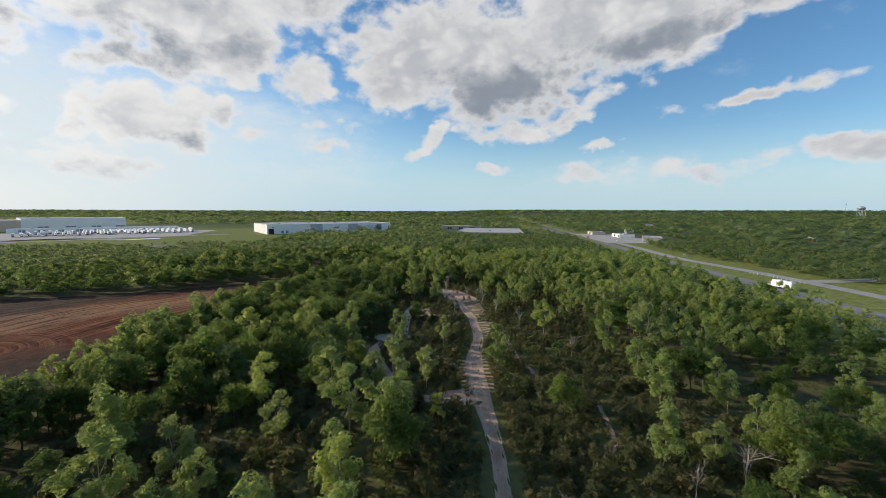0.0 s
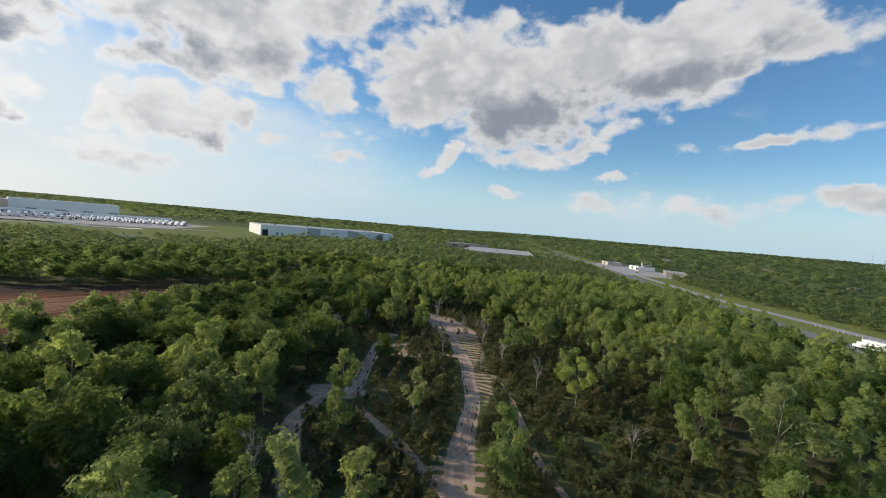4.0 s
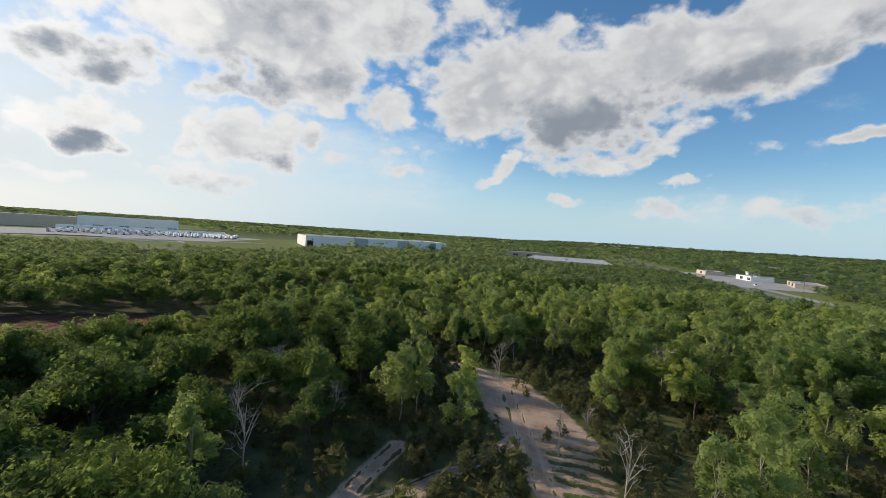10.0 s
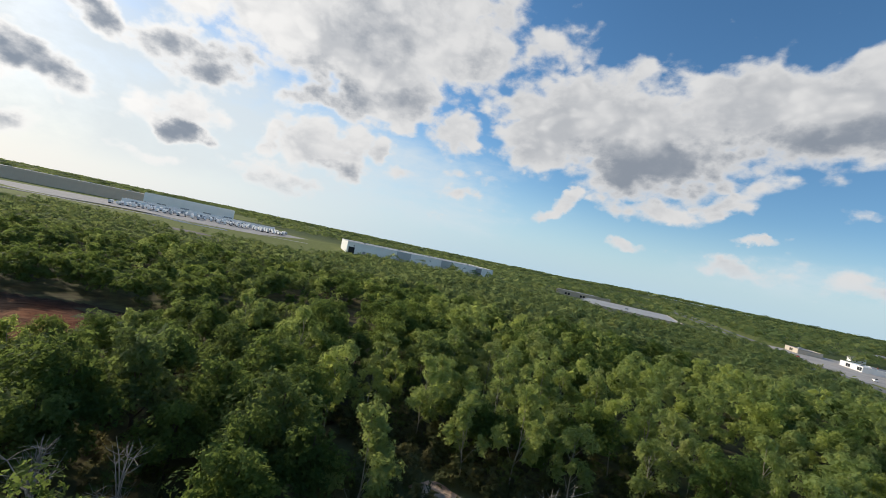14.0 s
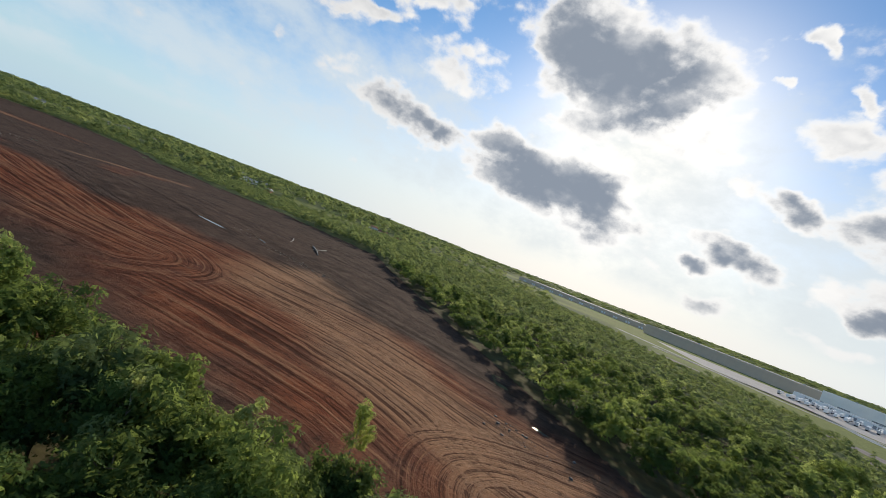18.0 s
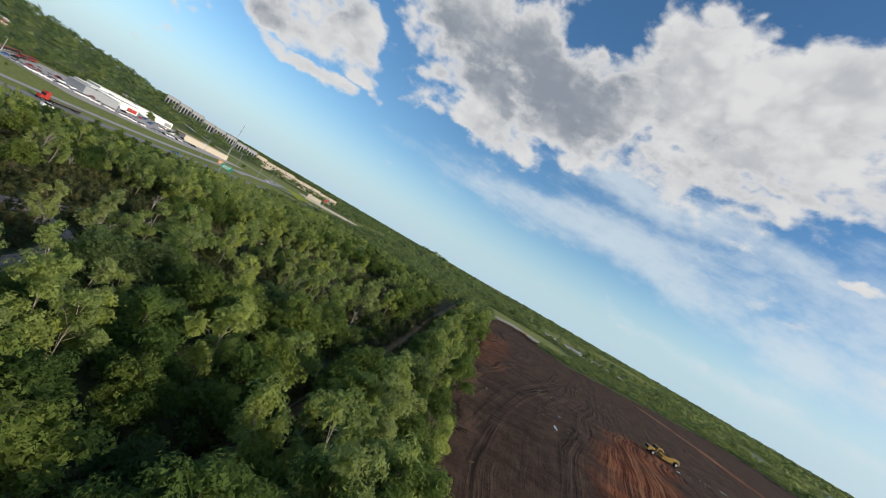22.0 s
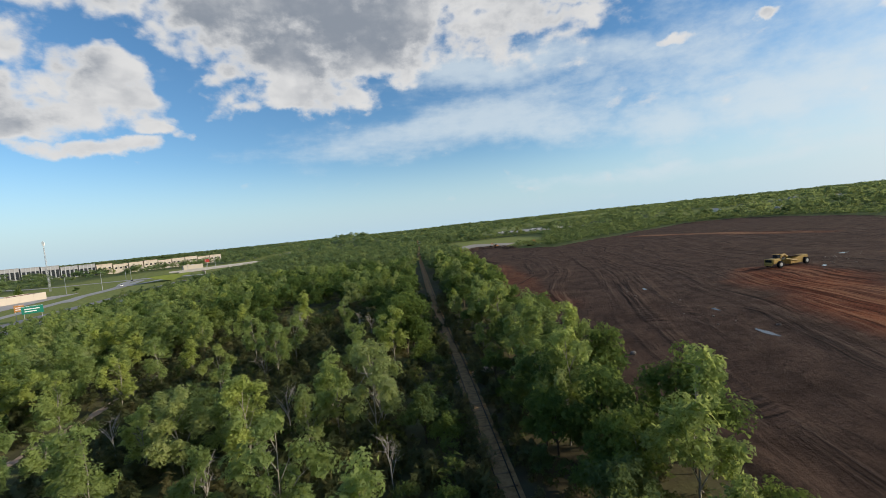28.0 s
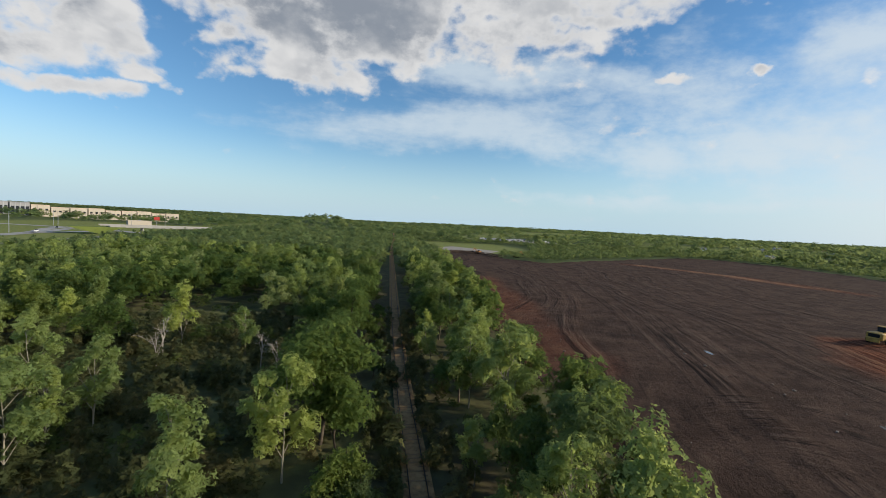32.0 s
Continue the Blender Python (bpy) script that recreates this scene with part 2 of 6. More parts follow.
n_big, n_fine = w_math("SUBTRACT", w_noise(w_warp.outputs[0], 6.5, 7.0, 0.5), 0.5), w_math("SUBTRACT", w_noise(w_flat.outputs[0], 30.0, 6.0, 0.58), 0.5)
heap, heap_small = w_billow(w_warp.outputs[0], 13.0), w_billow(w_warp.outputs[0], 34.0)
w_heap = w_math("MULTIPLY_ADD", heap, 0.6, w_math("MULTIPLY", heap_small, 0.3))
w_rough = w_math("ADD", w_math("MULTIPLY_ADD", n_big, 1.0, w_math("MULTIPLY", n_fine, 0.55)), w_heap)
field_c = w_math("ADD", w_cov, w_rough)
cover = w_ramp(field_c, 0.27, 0.66)
depth = w_ramp(field_c, 0.42, 0.95)
shade = w_ramp(w_math("ADD", w_math("MULTIPLY_ADD", n_big, 0.6, w_grey), w_math("MULTIPLY_ADD", w_heap, -0.5, w_math("MULTIPLY", n_fine, 0.5))), 0.06, 1.0)
shade = w_math("MULTIPLY", shade, depth)
soft_grey = w_math("MULTIPLY", depth, w_ramp(w_math("MULTIPLY_ADD", w_heap, -1.2, w_math("MULTIPLY", n_big, 0.9)), -0.28, 0.3, 0.04, 0.55))
shade = w_math("MAXIMUM", shade, soft_grey)
# thin high veil, drawn out in streaks
n_veil = wt.nodes.new("ShaderNodeMapping")
n_veil.inputs["Rotation"].default_value, n_veil.inputs["Scale"].default_value = (0, 0, radians(24)), (1.2, 3.2, 5.0)
wt.links.new(w_dir, n_veil.inputs["Vector"])
veil_n = w_noise(n_veil.outputs[0], 2.2, 6.0, 0.6)
veil = w_ramp(w_math("ADD", w_thin, w_math("MULTIPLY_ADD", w_math("SUBTRACT", veil_n, 0.5), 1.5, w_math("MULTIPLY", n_fine, 0.3))), 0.15, 0.85)
veil = w_math("MULTIPLY", veil, w_ramp(el, 1.0, 5.0))
w_sky = wt.nodes.new("ShaderNodeTexSky")
w_sky.sky_type, w_sky.sun_disc = "NISHITA", False
w_sky.sun_elevation, w_sky.sun_rotation = radians(SUN_EL), radians(SUN_AZ)
w_sky.air_density, w_sky.dust_density, w_sky.ozone_density = 1.0, 0.2, 3.0
w_str = wt.nodes.new("ShaderNodeVectorMath")
w_str.operation = "SCALE"
w_str.inputs["Scale"].default_value = 0.11
wt.links.new(w_sky.outputs[0], w_str.inputs[0])
w_hs = wt.nodes.new("ShaderNodeHueSaturation")
w_hs.inputs["Saturation"].default_value, w_hs.inputs["Value"].default_value = 1.15, 1.34
w_hs.inputs["Hue"].default_value = 0.498
wt.links.new(w_str.outputs[0], w_hs.inputs["Color"])
haze = w_mix(w_ramp(sun_angle, 75.0, 6.0), (0.47, 0.65, 0.77), (0.95, 0.92, 0.87))
sky_c = w_mix(w_ramp(el, w_ramp(sun_angle, 85.0, 20.0, 11.0, 30.0), -1.0, 0.0, 0.97), w_hs.outputs[0], haze)
sky_c = w_mix(w_math("MULTIPLY", w_math("POWER", w_ramp(sun_angle, 28.0, 2.0), 2.2), 0.97), sky_c, (1.25, 1.2, 1.1))
sky_c = w_mix(w_math("MULTIPLY", veil, 0.75), sky_c, w_mix(w_ramp(sun_angle, 70.0, 20.0), (0.66, 0.745, 0.8), (0.72, 0.78, 0.81)))
lit = w_mix(near_sun, (0.74, 0.74, 0.74), (1.08, 1.06, 1.03))
dark = w_mix(near_sun, (0.26, 0.295, 0.35), (0.27, 0.315, 0.385))
cloud_c = w_mix(shade, lit, dark)
cloud_c = w_mix(w_ramp(el, 7.0, 0.0, 0.0, 0.65), cloud_c, haze)
final = w_mix(cover, sky_c, cloud_c)
# ground-side of the sphere stays plain haze
final = w_mix(w_ramp(el, -0.5, -2.0), final, (0.2, 0.22, 0.2))
w_bg = wt.nodes.new("ShaderNodeBackground")
wt.links.new(final, w_bg.inputs["Color"])
w_bg.inputs["Strength"].default_value = 1.0
w_out = wt.nodes.new("ShaderNodeOutputWorld")
wt.links.new(w_bg.outputs[0], w_out.inputs["Surface"])

sun = new("sun", bpy.data.lights.new("sun", "SUN"))
sun.data.energy, sun.data.angle, sun.data.color = 4.2, radians(2.5), (1.0, 0.9, 0.74)
sun.matrix_world = look(sd * 100, (0, 0, 0))

# ---- mesh helpers ----


def np_mesh(name, verts, faces, mats=(), smooth=False, attrs=None):
    """A mesh from arrays; faces is one (n, k) array or a list of such."""
    groups = [np.asarray(g, np.int32) for g in (faces if isinstance(faces, list) else [faces]) if len(g)]
    me = bpy.data.meshes.new(name)
    verts = np.asarray(verts, np.float32)
    me.vertices.add(len(verts))
    me.vertices.foreach_set("co", verts.ravel())
    loops = np.concatenate([g.ravel() for g in groups])
    totals = np.concatenate([np.full(len(g), g.shape[1], np.int32) for g in groups])
    me.loops.add(len(loops))
    me.loops.foreach_set("vertex_index", loops)
    me.polygons.add(len(totals))
    starts = np.concatenate([[0], np.cumsum(totals)[:-1]]).astype(np.int32)
    me.polygons.foreach_set("loop_start", starts)
    me.polygons.foreach_set("loop_total", totals)
    if smooth:
        me.polygons.foreach_set("use_smooth", np.ones(len(totals), bool))
    for k, v in (attrs or {}).items():
        me.attributes.new(k, "FLOAT", "POINT").data.foreach_set("value", np.asarray(v, np.float32))
    me.update(calc_edges=True)
    for m in mats:
        me.materials.append(m)
    return me


def part(name, data, material, parent, label=""):
    """A mesh object under a thing or a part; data is a bmesh or a mesh."""
    if isinstance(data, bmesh.types.BMesh):
        me = bpy.data.meshes.new(name)
        data.to_mesh(me)
        data.free()
    else:
        me = data
    if material and not me.materials:
        me.materials.append(material)
    ob = new(name, me)
    ob.parent = parent
    if label:
        ob["label"] = label
    return ob


def thing(name, at, turn=0.0, label="", category="", group="", kind=""):
    ob = new(name)
    ob.matrix_basis = pose(*at, 0, 0, turn)
    return tagged(ob, label, category, group, kind)


def box(bm, x0, y0, z0, x1, y1, z1, bevel=0.0):
    r = bmesh.ops.create_cube(bm, size=1, matrix=Matrix.Translation(((x0 + x1) / 2, (y0 + y1) / 2, (z0 + z1) / 2)) @ Matrix.Diagonal((x1 - x0, y1 - y0, z1 - z0, 1)))
    if bevel:
        es = list({e for v in r["verts"] for e in v.link_edges})
        bmesh.ops.bevel(bm, geom=es, offset=bevel, segments=1, affect="EDGES")
    return bm


def boxm(*a, bevel=0.0):
    return box(bmesh.new(), *a, bevel=bevel)


def cyl(bm, p, q, r0, r1=None, seg=10):
    p, q = Vector(p), Vector(q)
    d = q - p
    m = Matrix.Translation((p + q) / 2) @ d.to_track_quat("Z", "Y").to_matrix().to_4x4()
    bmesh.ops.create_cone(bm, cap_ends=True, segments=seg, radius1=r0, radius2=r0 if r1 is None else r1, depth=d.length, matrix=m)
    return bm


def smooth_step(a, b, x):
    t = np.clip((x - a) / (b - a), 0, 1)
    return t * t * (3 - 2 * t)


def value_noise(x, y, scale, seed=0):
    """Smooth noise in 0..1 on arrays."""
    x, y = np.asarray(x, float) / scale, np.asarray(y, float) / scale
    xi, yi = np.floor(x).astype(np.int64), np.floor(y).astype(np.int64)
    fx, fy = x - xi, y - yi
    fx, fy = fx * fx * (3 - 2 * fx), fy * fy * (3 - 2 * fy)

    def h(a, b):
        n = (a * 374761393 + b * 668265263 + seed * 1442695041) & 0x7FFFFFFF
        n = ((n ^ (n >> 13)) * 1274126177) & 0x7FFFFFFF
        return ((n ^ (n >> 16)) & 0xFFFF) / 65535.0
    return (h(xi, yi) * (1 - fx) + h(xi + 1, yi) * fx) * (1 - fy) + (h(xi, yi + 1) * (1 - fx) + h(xi + 1, yi + 1) * fx) * fy


def fbm(x, y, scale, seed=0, octaves=4):
    s = a = 0.0
    for k in range(octaves):
        s = s + value_noise(x, y, scale / 2**k, seed + k) * 0.5**k
        a += 0.5**k
    return s / a


def dist_line(x, y, line):
    """Distance of points to a polyline, and how far along it (metres)."""
    x, y = np.asarray(x, float), np.asarray(y, float)
    best, along, run = np.full(x.shape, 1e9), np.zeros(x.shape), 0.0
    for (ax, ay), (bx, by) in zip(line[:-1], line[1:]):
        dx, dy = bx - ax, by - ay
        n = math.hypot(dx, dy)
        t = np.clip(((x - ax) * dx + (y - ay) * dy) / (n * n), 0, 1)
        d = np.hypot(x - ax - t * dx, y - ay - t * dy)
        m = d < best
        best, along = np.where(m, d, best), np.where(m, run + t * n, along)
        run += n
    return best, along


def inside(x, y, poly):
    x, y = np.asarray(x, float), np.asarray(y, float)
    r = np.zeros(x.shape, bool)
    for (ax, ay), (bx, by) in zip(poly, poly[1:] + poly[:1]):
        if ay != by:
            r ^= ((ay > y) != (by > y)) & (x < (bx - ax) * (y - ay) / (by - ay) + ax)
    return r


def curve_pts(line, step):
    """A Catmull-Rom line through the points, in even steps."""
    p = [Vector((*q, 0)) for q in line]
    p = [p[0] * 2 - p[1]] + p + [p[-1] * 2 - p[-2]]
    out = []
    for i in range(1, len(p) - 2):
        n = max(2, int((p[i + 1] - p[i]).length / step))
        for k in range(n):
            t = k / n
            out.append(0.5 * (2 * p[i] + (p[i + 1] - p[i - 1]) * t + (2 * p[i - 1] - 5 * p[i] + 4 * p[i + 1] - p[i + 2]) * t * t + (3 * p[i] - p[i - 1] - 3 * p[i + 1] + p[i + 2]) * t**3))
    out.append(p[-2])
    return [(v.x, v.y) for v in out]


# ---- plan ----
TRAIL = curve_pts([(2, -20), (6, 15), (10, 44), (11.3, 57), (11.5, 70), (12.2, 84), (14, 95), (16.6, 107), (17.1, 118), (17.6, 127), (16.9, 135), (16, 144.5), (14.9, 157.5), (12.5, 173), (3, 179.5)], 3)
TRAIL_LEFT = curve_pts([(-12, 108.5), (-7, 107.2), (-3.9, 109.5), (-3.5, 115), (-3.2, 123), (-2.8, 130), (-2.4, 137), (0.4, 147)], 2)
TRAIL_LOW = curve_pts([(10.5, 69), (5, 69.6), (1.5, 70.8), (-1.9, 73), (-5.4, 80.3), (-8.2, 88), (-10.2, 97), (-8, 105)], 2)
TRAIL_CROSS = curve_pts([(-2, 130.2), (4, 130.6), (9, 130.8), (16, 132.6)], 2)
TRAIL_RUT = curve_pts([(-2, 135.2), (1.5, 137.6), (4.9, 141), (9, 145), (14.5, 152)], 2)
TRAIL_SPUR = curve_pts([(3.2, 129.5), (4.2, 135.8), (5, 141)], 2)
TRAIL_SLANT = curve_pts([(-2, 102), (4.4, 93), (10.5, 82)], 2)
TRAIL_THIN = curve_pts([(22.6, 121), (23.6, 107.7), (23.2, 90), (25, 78)], 2)
TRAIL_EAST = curve_pts([(31.5, 66), (30.2, 60), (28.4, 54), (25.4, 51)], 2)
CLEARING = [(8, 175), (17.6, 174.5), (20, 167.5), (22.8, 160), (25.2, 150), (23.6, 140), (22.2, 130), (22.4, 118), (21, 108), (18, 104), (17.2, 118), (16.5, 132), (14, 146), (10.5, 157.5), (8.4, 167)]
RAIL = curve_pts([(-28, 250), (-36, 172), (-46, 86), (-50, 48), (-54, 15), (-56, -4), (-59, -36), (-70, -130), (-93, -320), (-118, -500), (-170, -900)], 6)
FREEWAY = curve_pts([(420, 1900), (360, 1356), (243, 690), (214, 523), (172, 330), (154, 210), (144, 140), (130, 60), (117, 0), (112, -40), (110, -110), (109, -200), (107, -300), (104, -400), (102, -560), (106, -860), (130, -1500), (160, -2200)], 20)
FRONTAGE = curve_pts([(228, 490), (206, 370), (190, 284), (190, 222), (187, 170), (180, 110), (160, 16), (147, -30), (141, -72), (142, -130), (150, -200), (160, -260), (168, -334), (190, -420)], 12)
FIELD = [(-60, 209), (-80, 210), (-106, 198), (-135, 184), (-190, 155), (-238, 132), (-290, 112), (-318, 62), (-343, 12), (-352, -40), (-368, -110), (-400, -145), (-430, -200), (-456, -282), (-440, -318), (-398, -334), (-300, -284), (-240, -252), (-186, -222), (-166, -250),
         (-172, -300), (-150, -322), (-130, -300), (-120, -270), (-105, -195), (-94, -115), (-79, -36), (-75, 0), (-69, 45), (-65, 90), (-58, 125), (-52, 160), (-48, 190)]


def ground_z(x, y):
    """Flat bottom land with wooded hills to the east and south-east and a slow rise in the distance."""
    x, y = np.asarray(x, float), np.asarray(y, float)
    bump = 4.0 * np.exp(-((x + 165) / 72) ** 2 - ((y - 30) / 78) ** 2) * smooth_step(-72, -100, x)
    dip = -2.8 * np.exp(-((y - 196) / 50) ** 2) * smooth_step(-40, -82, x) * smooth_step(-420, -260, x)
    east = smooth_step(300, 760, x) * (14 + 24 * smooth_step(250, -250, y)) * smooth_step(-1100, -500, y)
    far = smooth_step(900, 3000, np.hypot(x, y)) * (2 + 5 * fbm(x, y, 900, 3, 2) + 9 * smooth_step(0, 2500, y))
    hill = 21 * np.exp(-((np.asarray(x, float) + 20) / 75) ** 2 - ((np.asarray(y, float) + 950) / 200) ** 2)
    west = 9 * smooth_step(-480, -850, x) * smooth_step(230, 60, y) * (0.55 + 0.9 * fbm(x, y, 220, 7, 2))
    return hill + west + bump + dip + east + far

# ---- materials ----


class Mat:
    """Node material with small helpers."""

    def __init__(self, name, rough=0.8, metal=0.0):
        self.m = bpy.data.materials.new(name)
        self.m.use_nodes = True
        self.t = self.m.node_tree
        self.b = self.t.nodes["Principled BSDF"]
        self.b.inputs["Roughness"].default_value = rough
        self.b.inputs["Metallic"].default_value = metal
        self.b.inputs["Specular IOR Level"].default_value = 0.3

    def n(self, kind):
        return self.t.nodes.new(kind)

    def put(self, sock, v):
        if isinstance(v, bpy.types.NodeSocket):
            self.t.links.new(v, sock)
        elif sock.type == "RGBA" and not isinstance(v, (int, float)):
            sock.default_value = (*v, 1) if len(v) == 3 else v
        else:
            sock.default_value = v

    def coord(self):
        return self.n("ShaderNodeTexCoord").outputs["Object"]

    def noise(self, scale, detail=3.0, vec=None, rough=0.55, dist=0.0):
        x = self.n("ShaderNodeTexNoise")
        x.inputs["Scale"].default_value, x.inputs["Detail"].default_value, x.inputs["Roughness"].default_value, x.inputs["Distortion"].default_value = scale, detail, rough, dist
        self.t.links.new(vec or self.coord(), x.inputs["Vector"])
        return x.outputs["Fac"]

    def math(self, op, a, b=0.0, c=0.0):
        x = self.n("ShaderNodeMath")
        x.operation = op
        for s, v in zip(x.inputs, (a, b, c)):
            self.put(s, v)
        return x.outputs[0]

    def ramp(self, fac, lo, hi, a=0.0, b=1.0):
        x = self.n("ShaderNodeMapRange")
        x.interpolation_type = "SMOOTHSTEP"
        for s, v in zip(x.inputs, (fac, lo, hi, a, b)):
            self.put(s, v)
        return x.outputs[0]

    def mix(self, fac, a, b, blend="MIX"):
        x = self.n("ShaderNodeMix")
        x.data_type, x.blend_type = "RGBA", blend
        self.put(x.inputs[0], fac)
        self.put(x.inputs[6], a)
        self.put(x.inputs[7], b)
        return x.outputs[2]

    def attr(self, name):
        x = self.n("ShaderNodeAttribute")
        x.attribute_name = name
        return x.outputs["Fac"]

    def bump(self, height, strength=0.4, dist=0.1):
        x = self.n("ShaderNodeBump")
        x.inputs["Strength"].default_value, x.inputs["Distance"].default_value = strength, dist
        self.put(x.inputs["Height"], height)
        self.put(self.b.inputs["Normal"], x.outputs[0])

    def color(self, v):
        self.put(self.b.inputs["Base Color"], v)
        return self


def paint(name, rgb, rough=0.6, metal=0.0, wear=0.25, scale=0.6):
    """A painted or plain surface with dirt at two scales."""
    k = Mat(name, rough, metal)
    k.b.inputs["Specular IOR Level"].default_value = 0.08 if rough >= 0.8 else 0.3
    dark = tuple(c * (1 - wear) for c in rgb)
    f = k.math("MULTIPLY", k.ramp(k.noise(scale, 4), 0.35, 0.7), k.ramp(k.noise(scale * 9, 3), 0.3, 0.75, 0.4, 1.0))
    k.color(k.mix(f, rgb, dark))
    return k.m


def leafy(name, dark, light, warm, many=False, pale=None, ragged=7.5):
    """Leaves: colour by tree, by clump and by leaf; light passes through."""
    k = Mat(name, 0.75)
    rand = k.attr("tone") if many else k.n("ShaderNodeObjectInfo").outputs["Random"]
    geo = k.n("ShaderNodeNewGeometry")
    isl, pos = geo.outputs["Random Per Island"], geo.outputs["Position"]
    big, clump = k.noise(0.05, 2, pos), k.noise(0.5, 2, pos)
    f = k.math("ADD", k.math("MULTIPLY", rand, 0.55), k.math("MULTIPLY", isl, 0.2))
    f = k.math("ADD", f, k.math("ADD", k.math("MULTIPLY", k.ramp(big, 0.3, 0.7), 0.3), k.math("MULTIPLY", k.ramp(clump, 0.3, 0.7), 0.25)))
    c = k.mix(k.ramp(f, 0.1, 1.2), dark, light)
    pick = k.math("FRACT", k.math("MULTIPLY", rand, 5.37))
    c = k.mix(k.ramp(pick, 0.6, 1.0, 0, 0.8), c, warm)
    if pale:
        c = k.mix(k.ramp(k.math("FRACT", k.math("MULTIPLY", rand, 9.13)), 0.78, 0.95, 0, 0.6), c, pale)
    k.color(c)
    k.b.inputs["Specular IOR Level"].default_value = 0.1
    tr = k.n("ShaderNodeBsdfTranslucent")
    k.put(tr.inputs["Color"], k.mix(0.5, c, tuple(v * 1.35 for v in warm)))
    mx = k.n("ShaderNodeMixShader")
    mx.inputs[0].default_value = 0.56
    k.t.links.new(k.b.outputs[0], mx.inputs[1])
    k.t.links.new(tr.outputs[0], mx.inputs[2])
    out = mx.outputs[0]
    if ragged:
        # gaps between the single leaves of a cluster
        gap, clear = k.n("ShaderNodeMixShader"), k.n("ShaderNodeBsdfTransparent")
        k.put(gap.inputs[0], k.ramp(k.noise(ragged, 1.0, pos), 0.43, 0.47))
        k.t.links.new(clear.outputs[0], gap.inputs[1])
        k.t.links.new(out, gap.inputs[2])
        out = gap.outputs[0]
    k.t.links.new(out, k.t.nodes["Material Output"].inputs["Surface"])
    return k.m


LEAF = ((0.052, 0.098, 0.03), (0.135, 0.196, 0.051), (0.228, 0.276, 0.064))
LIGHT = ((0.176, 0.238, 0.088), (0.317, 0.38, 0.129), (0.43, 0.47, 0.122))
M_LEAF, M_LEAF_S = leafy("broadleaf_leaves", *LEAF, pale=(0.15, 0.19, 0.09)), leafy("broadleaf_wood_leaves", *LEAF, True, (0.15, 0.19, 0.09))
M_LIGHT, M_LIGHT_S = leafy("pale_leaves", *LIGHT, pale=(0.29, 0.315, 0.15)), leafy("pale_wood_leaves", *LIGHT, True, (0.29, 0.315, 0.15))
# far trees: greyer, paler leaf colour that stands in for distance haze
M_FAR = leafy("far_hazed_leaves", (0.085, 0.135, 0.06), (0.195, 0.255, 0.095), (0.27, 0.3, 0.1), True, ragged=1.6)
M_BRUSH = leafy("brush_leaves", (0.055, 0.1, 0.025), (0.12, 0.185, 0.042), (0.165, 0.21, 0.048), True)
M_UNDER = leafy("undergrowth_leaves", (0.05, 0.08, 0.024), (0.12, 0.165, 0.045), (0.16, 0.17, 0.05), True)
M_SHRUB = leafy("shrub_leaves", (0.065, 0.085, 0.038), (0.14, 0.155, 0.06), (0.18, 0.155, 0.068), True)
M_PALE_BARK = paint("pale_bark", (0.36, 0.32, 0.25), 0.9, wear=0.4, scale=1.5)
M_BARK = paint("bark", (0.13, 0.105, 0.08), 0.9, wear=0.5, scale=1.5)
M_DEAD = paint("dead_wood", (0.45, 0.4, 0.34), 0.9, wear=0.4, scale=2)


def ground_material():
    k = Mat("forest_floor", 1.0)
    k.b.inputs["Specular IOR Level"].default_value = 0.06
    a, b = k.noise(0.02, 4), k.noise(0.35, 5)
    c = k.mix(k.ramp(b, 0.35, 0.7), (0.085, 0.075, 0.042), (0.14, 0.14, 0.06))
    c = k.mix(k.ramp(a, 0.4, 0.65, 0, 0.6), c, (0.085, 0.064, 0.04))
    c = k.mix(k.attr("scrub"), c, k.mix(k.ramp(b, 0.3, 0.7), (0.075, 0.1, 0.042), (0.125, 0.15, 0.058)))
    k.color(k.mix(k.attr("grass"), c, k.mix(k.ramp(b, 0.3, 0.75), (0.165, 0.19, 0.055), (0.265, 0.28, 0.088))))
    k.bump(b, 0.8, 0.3)
    return k.m


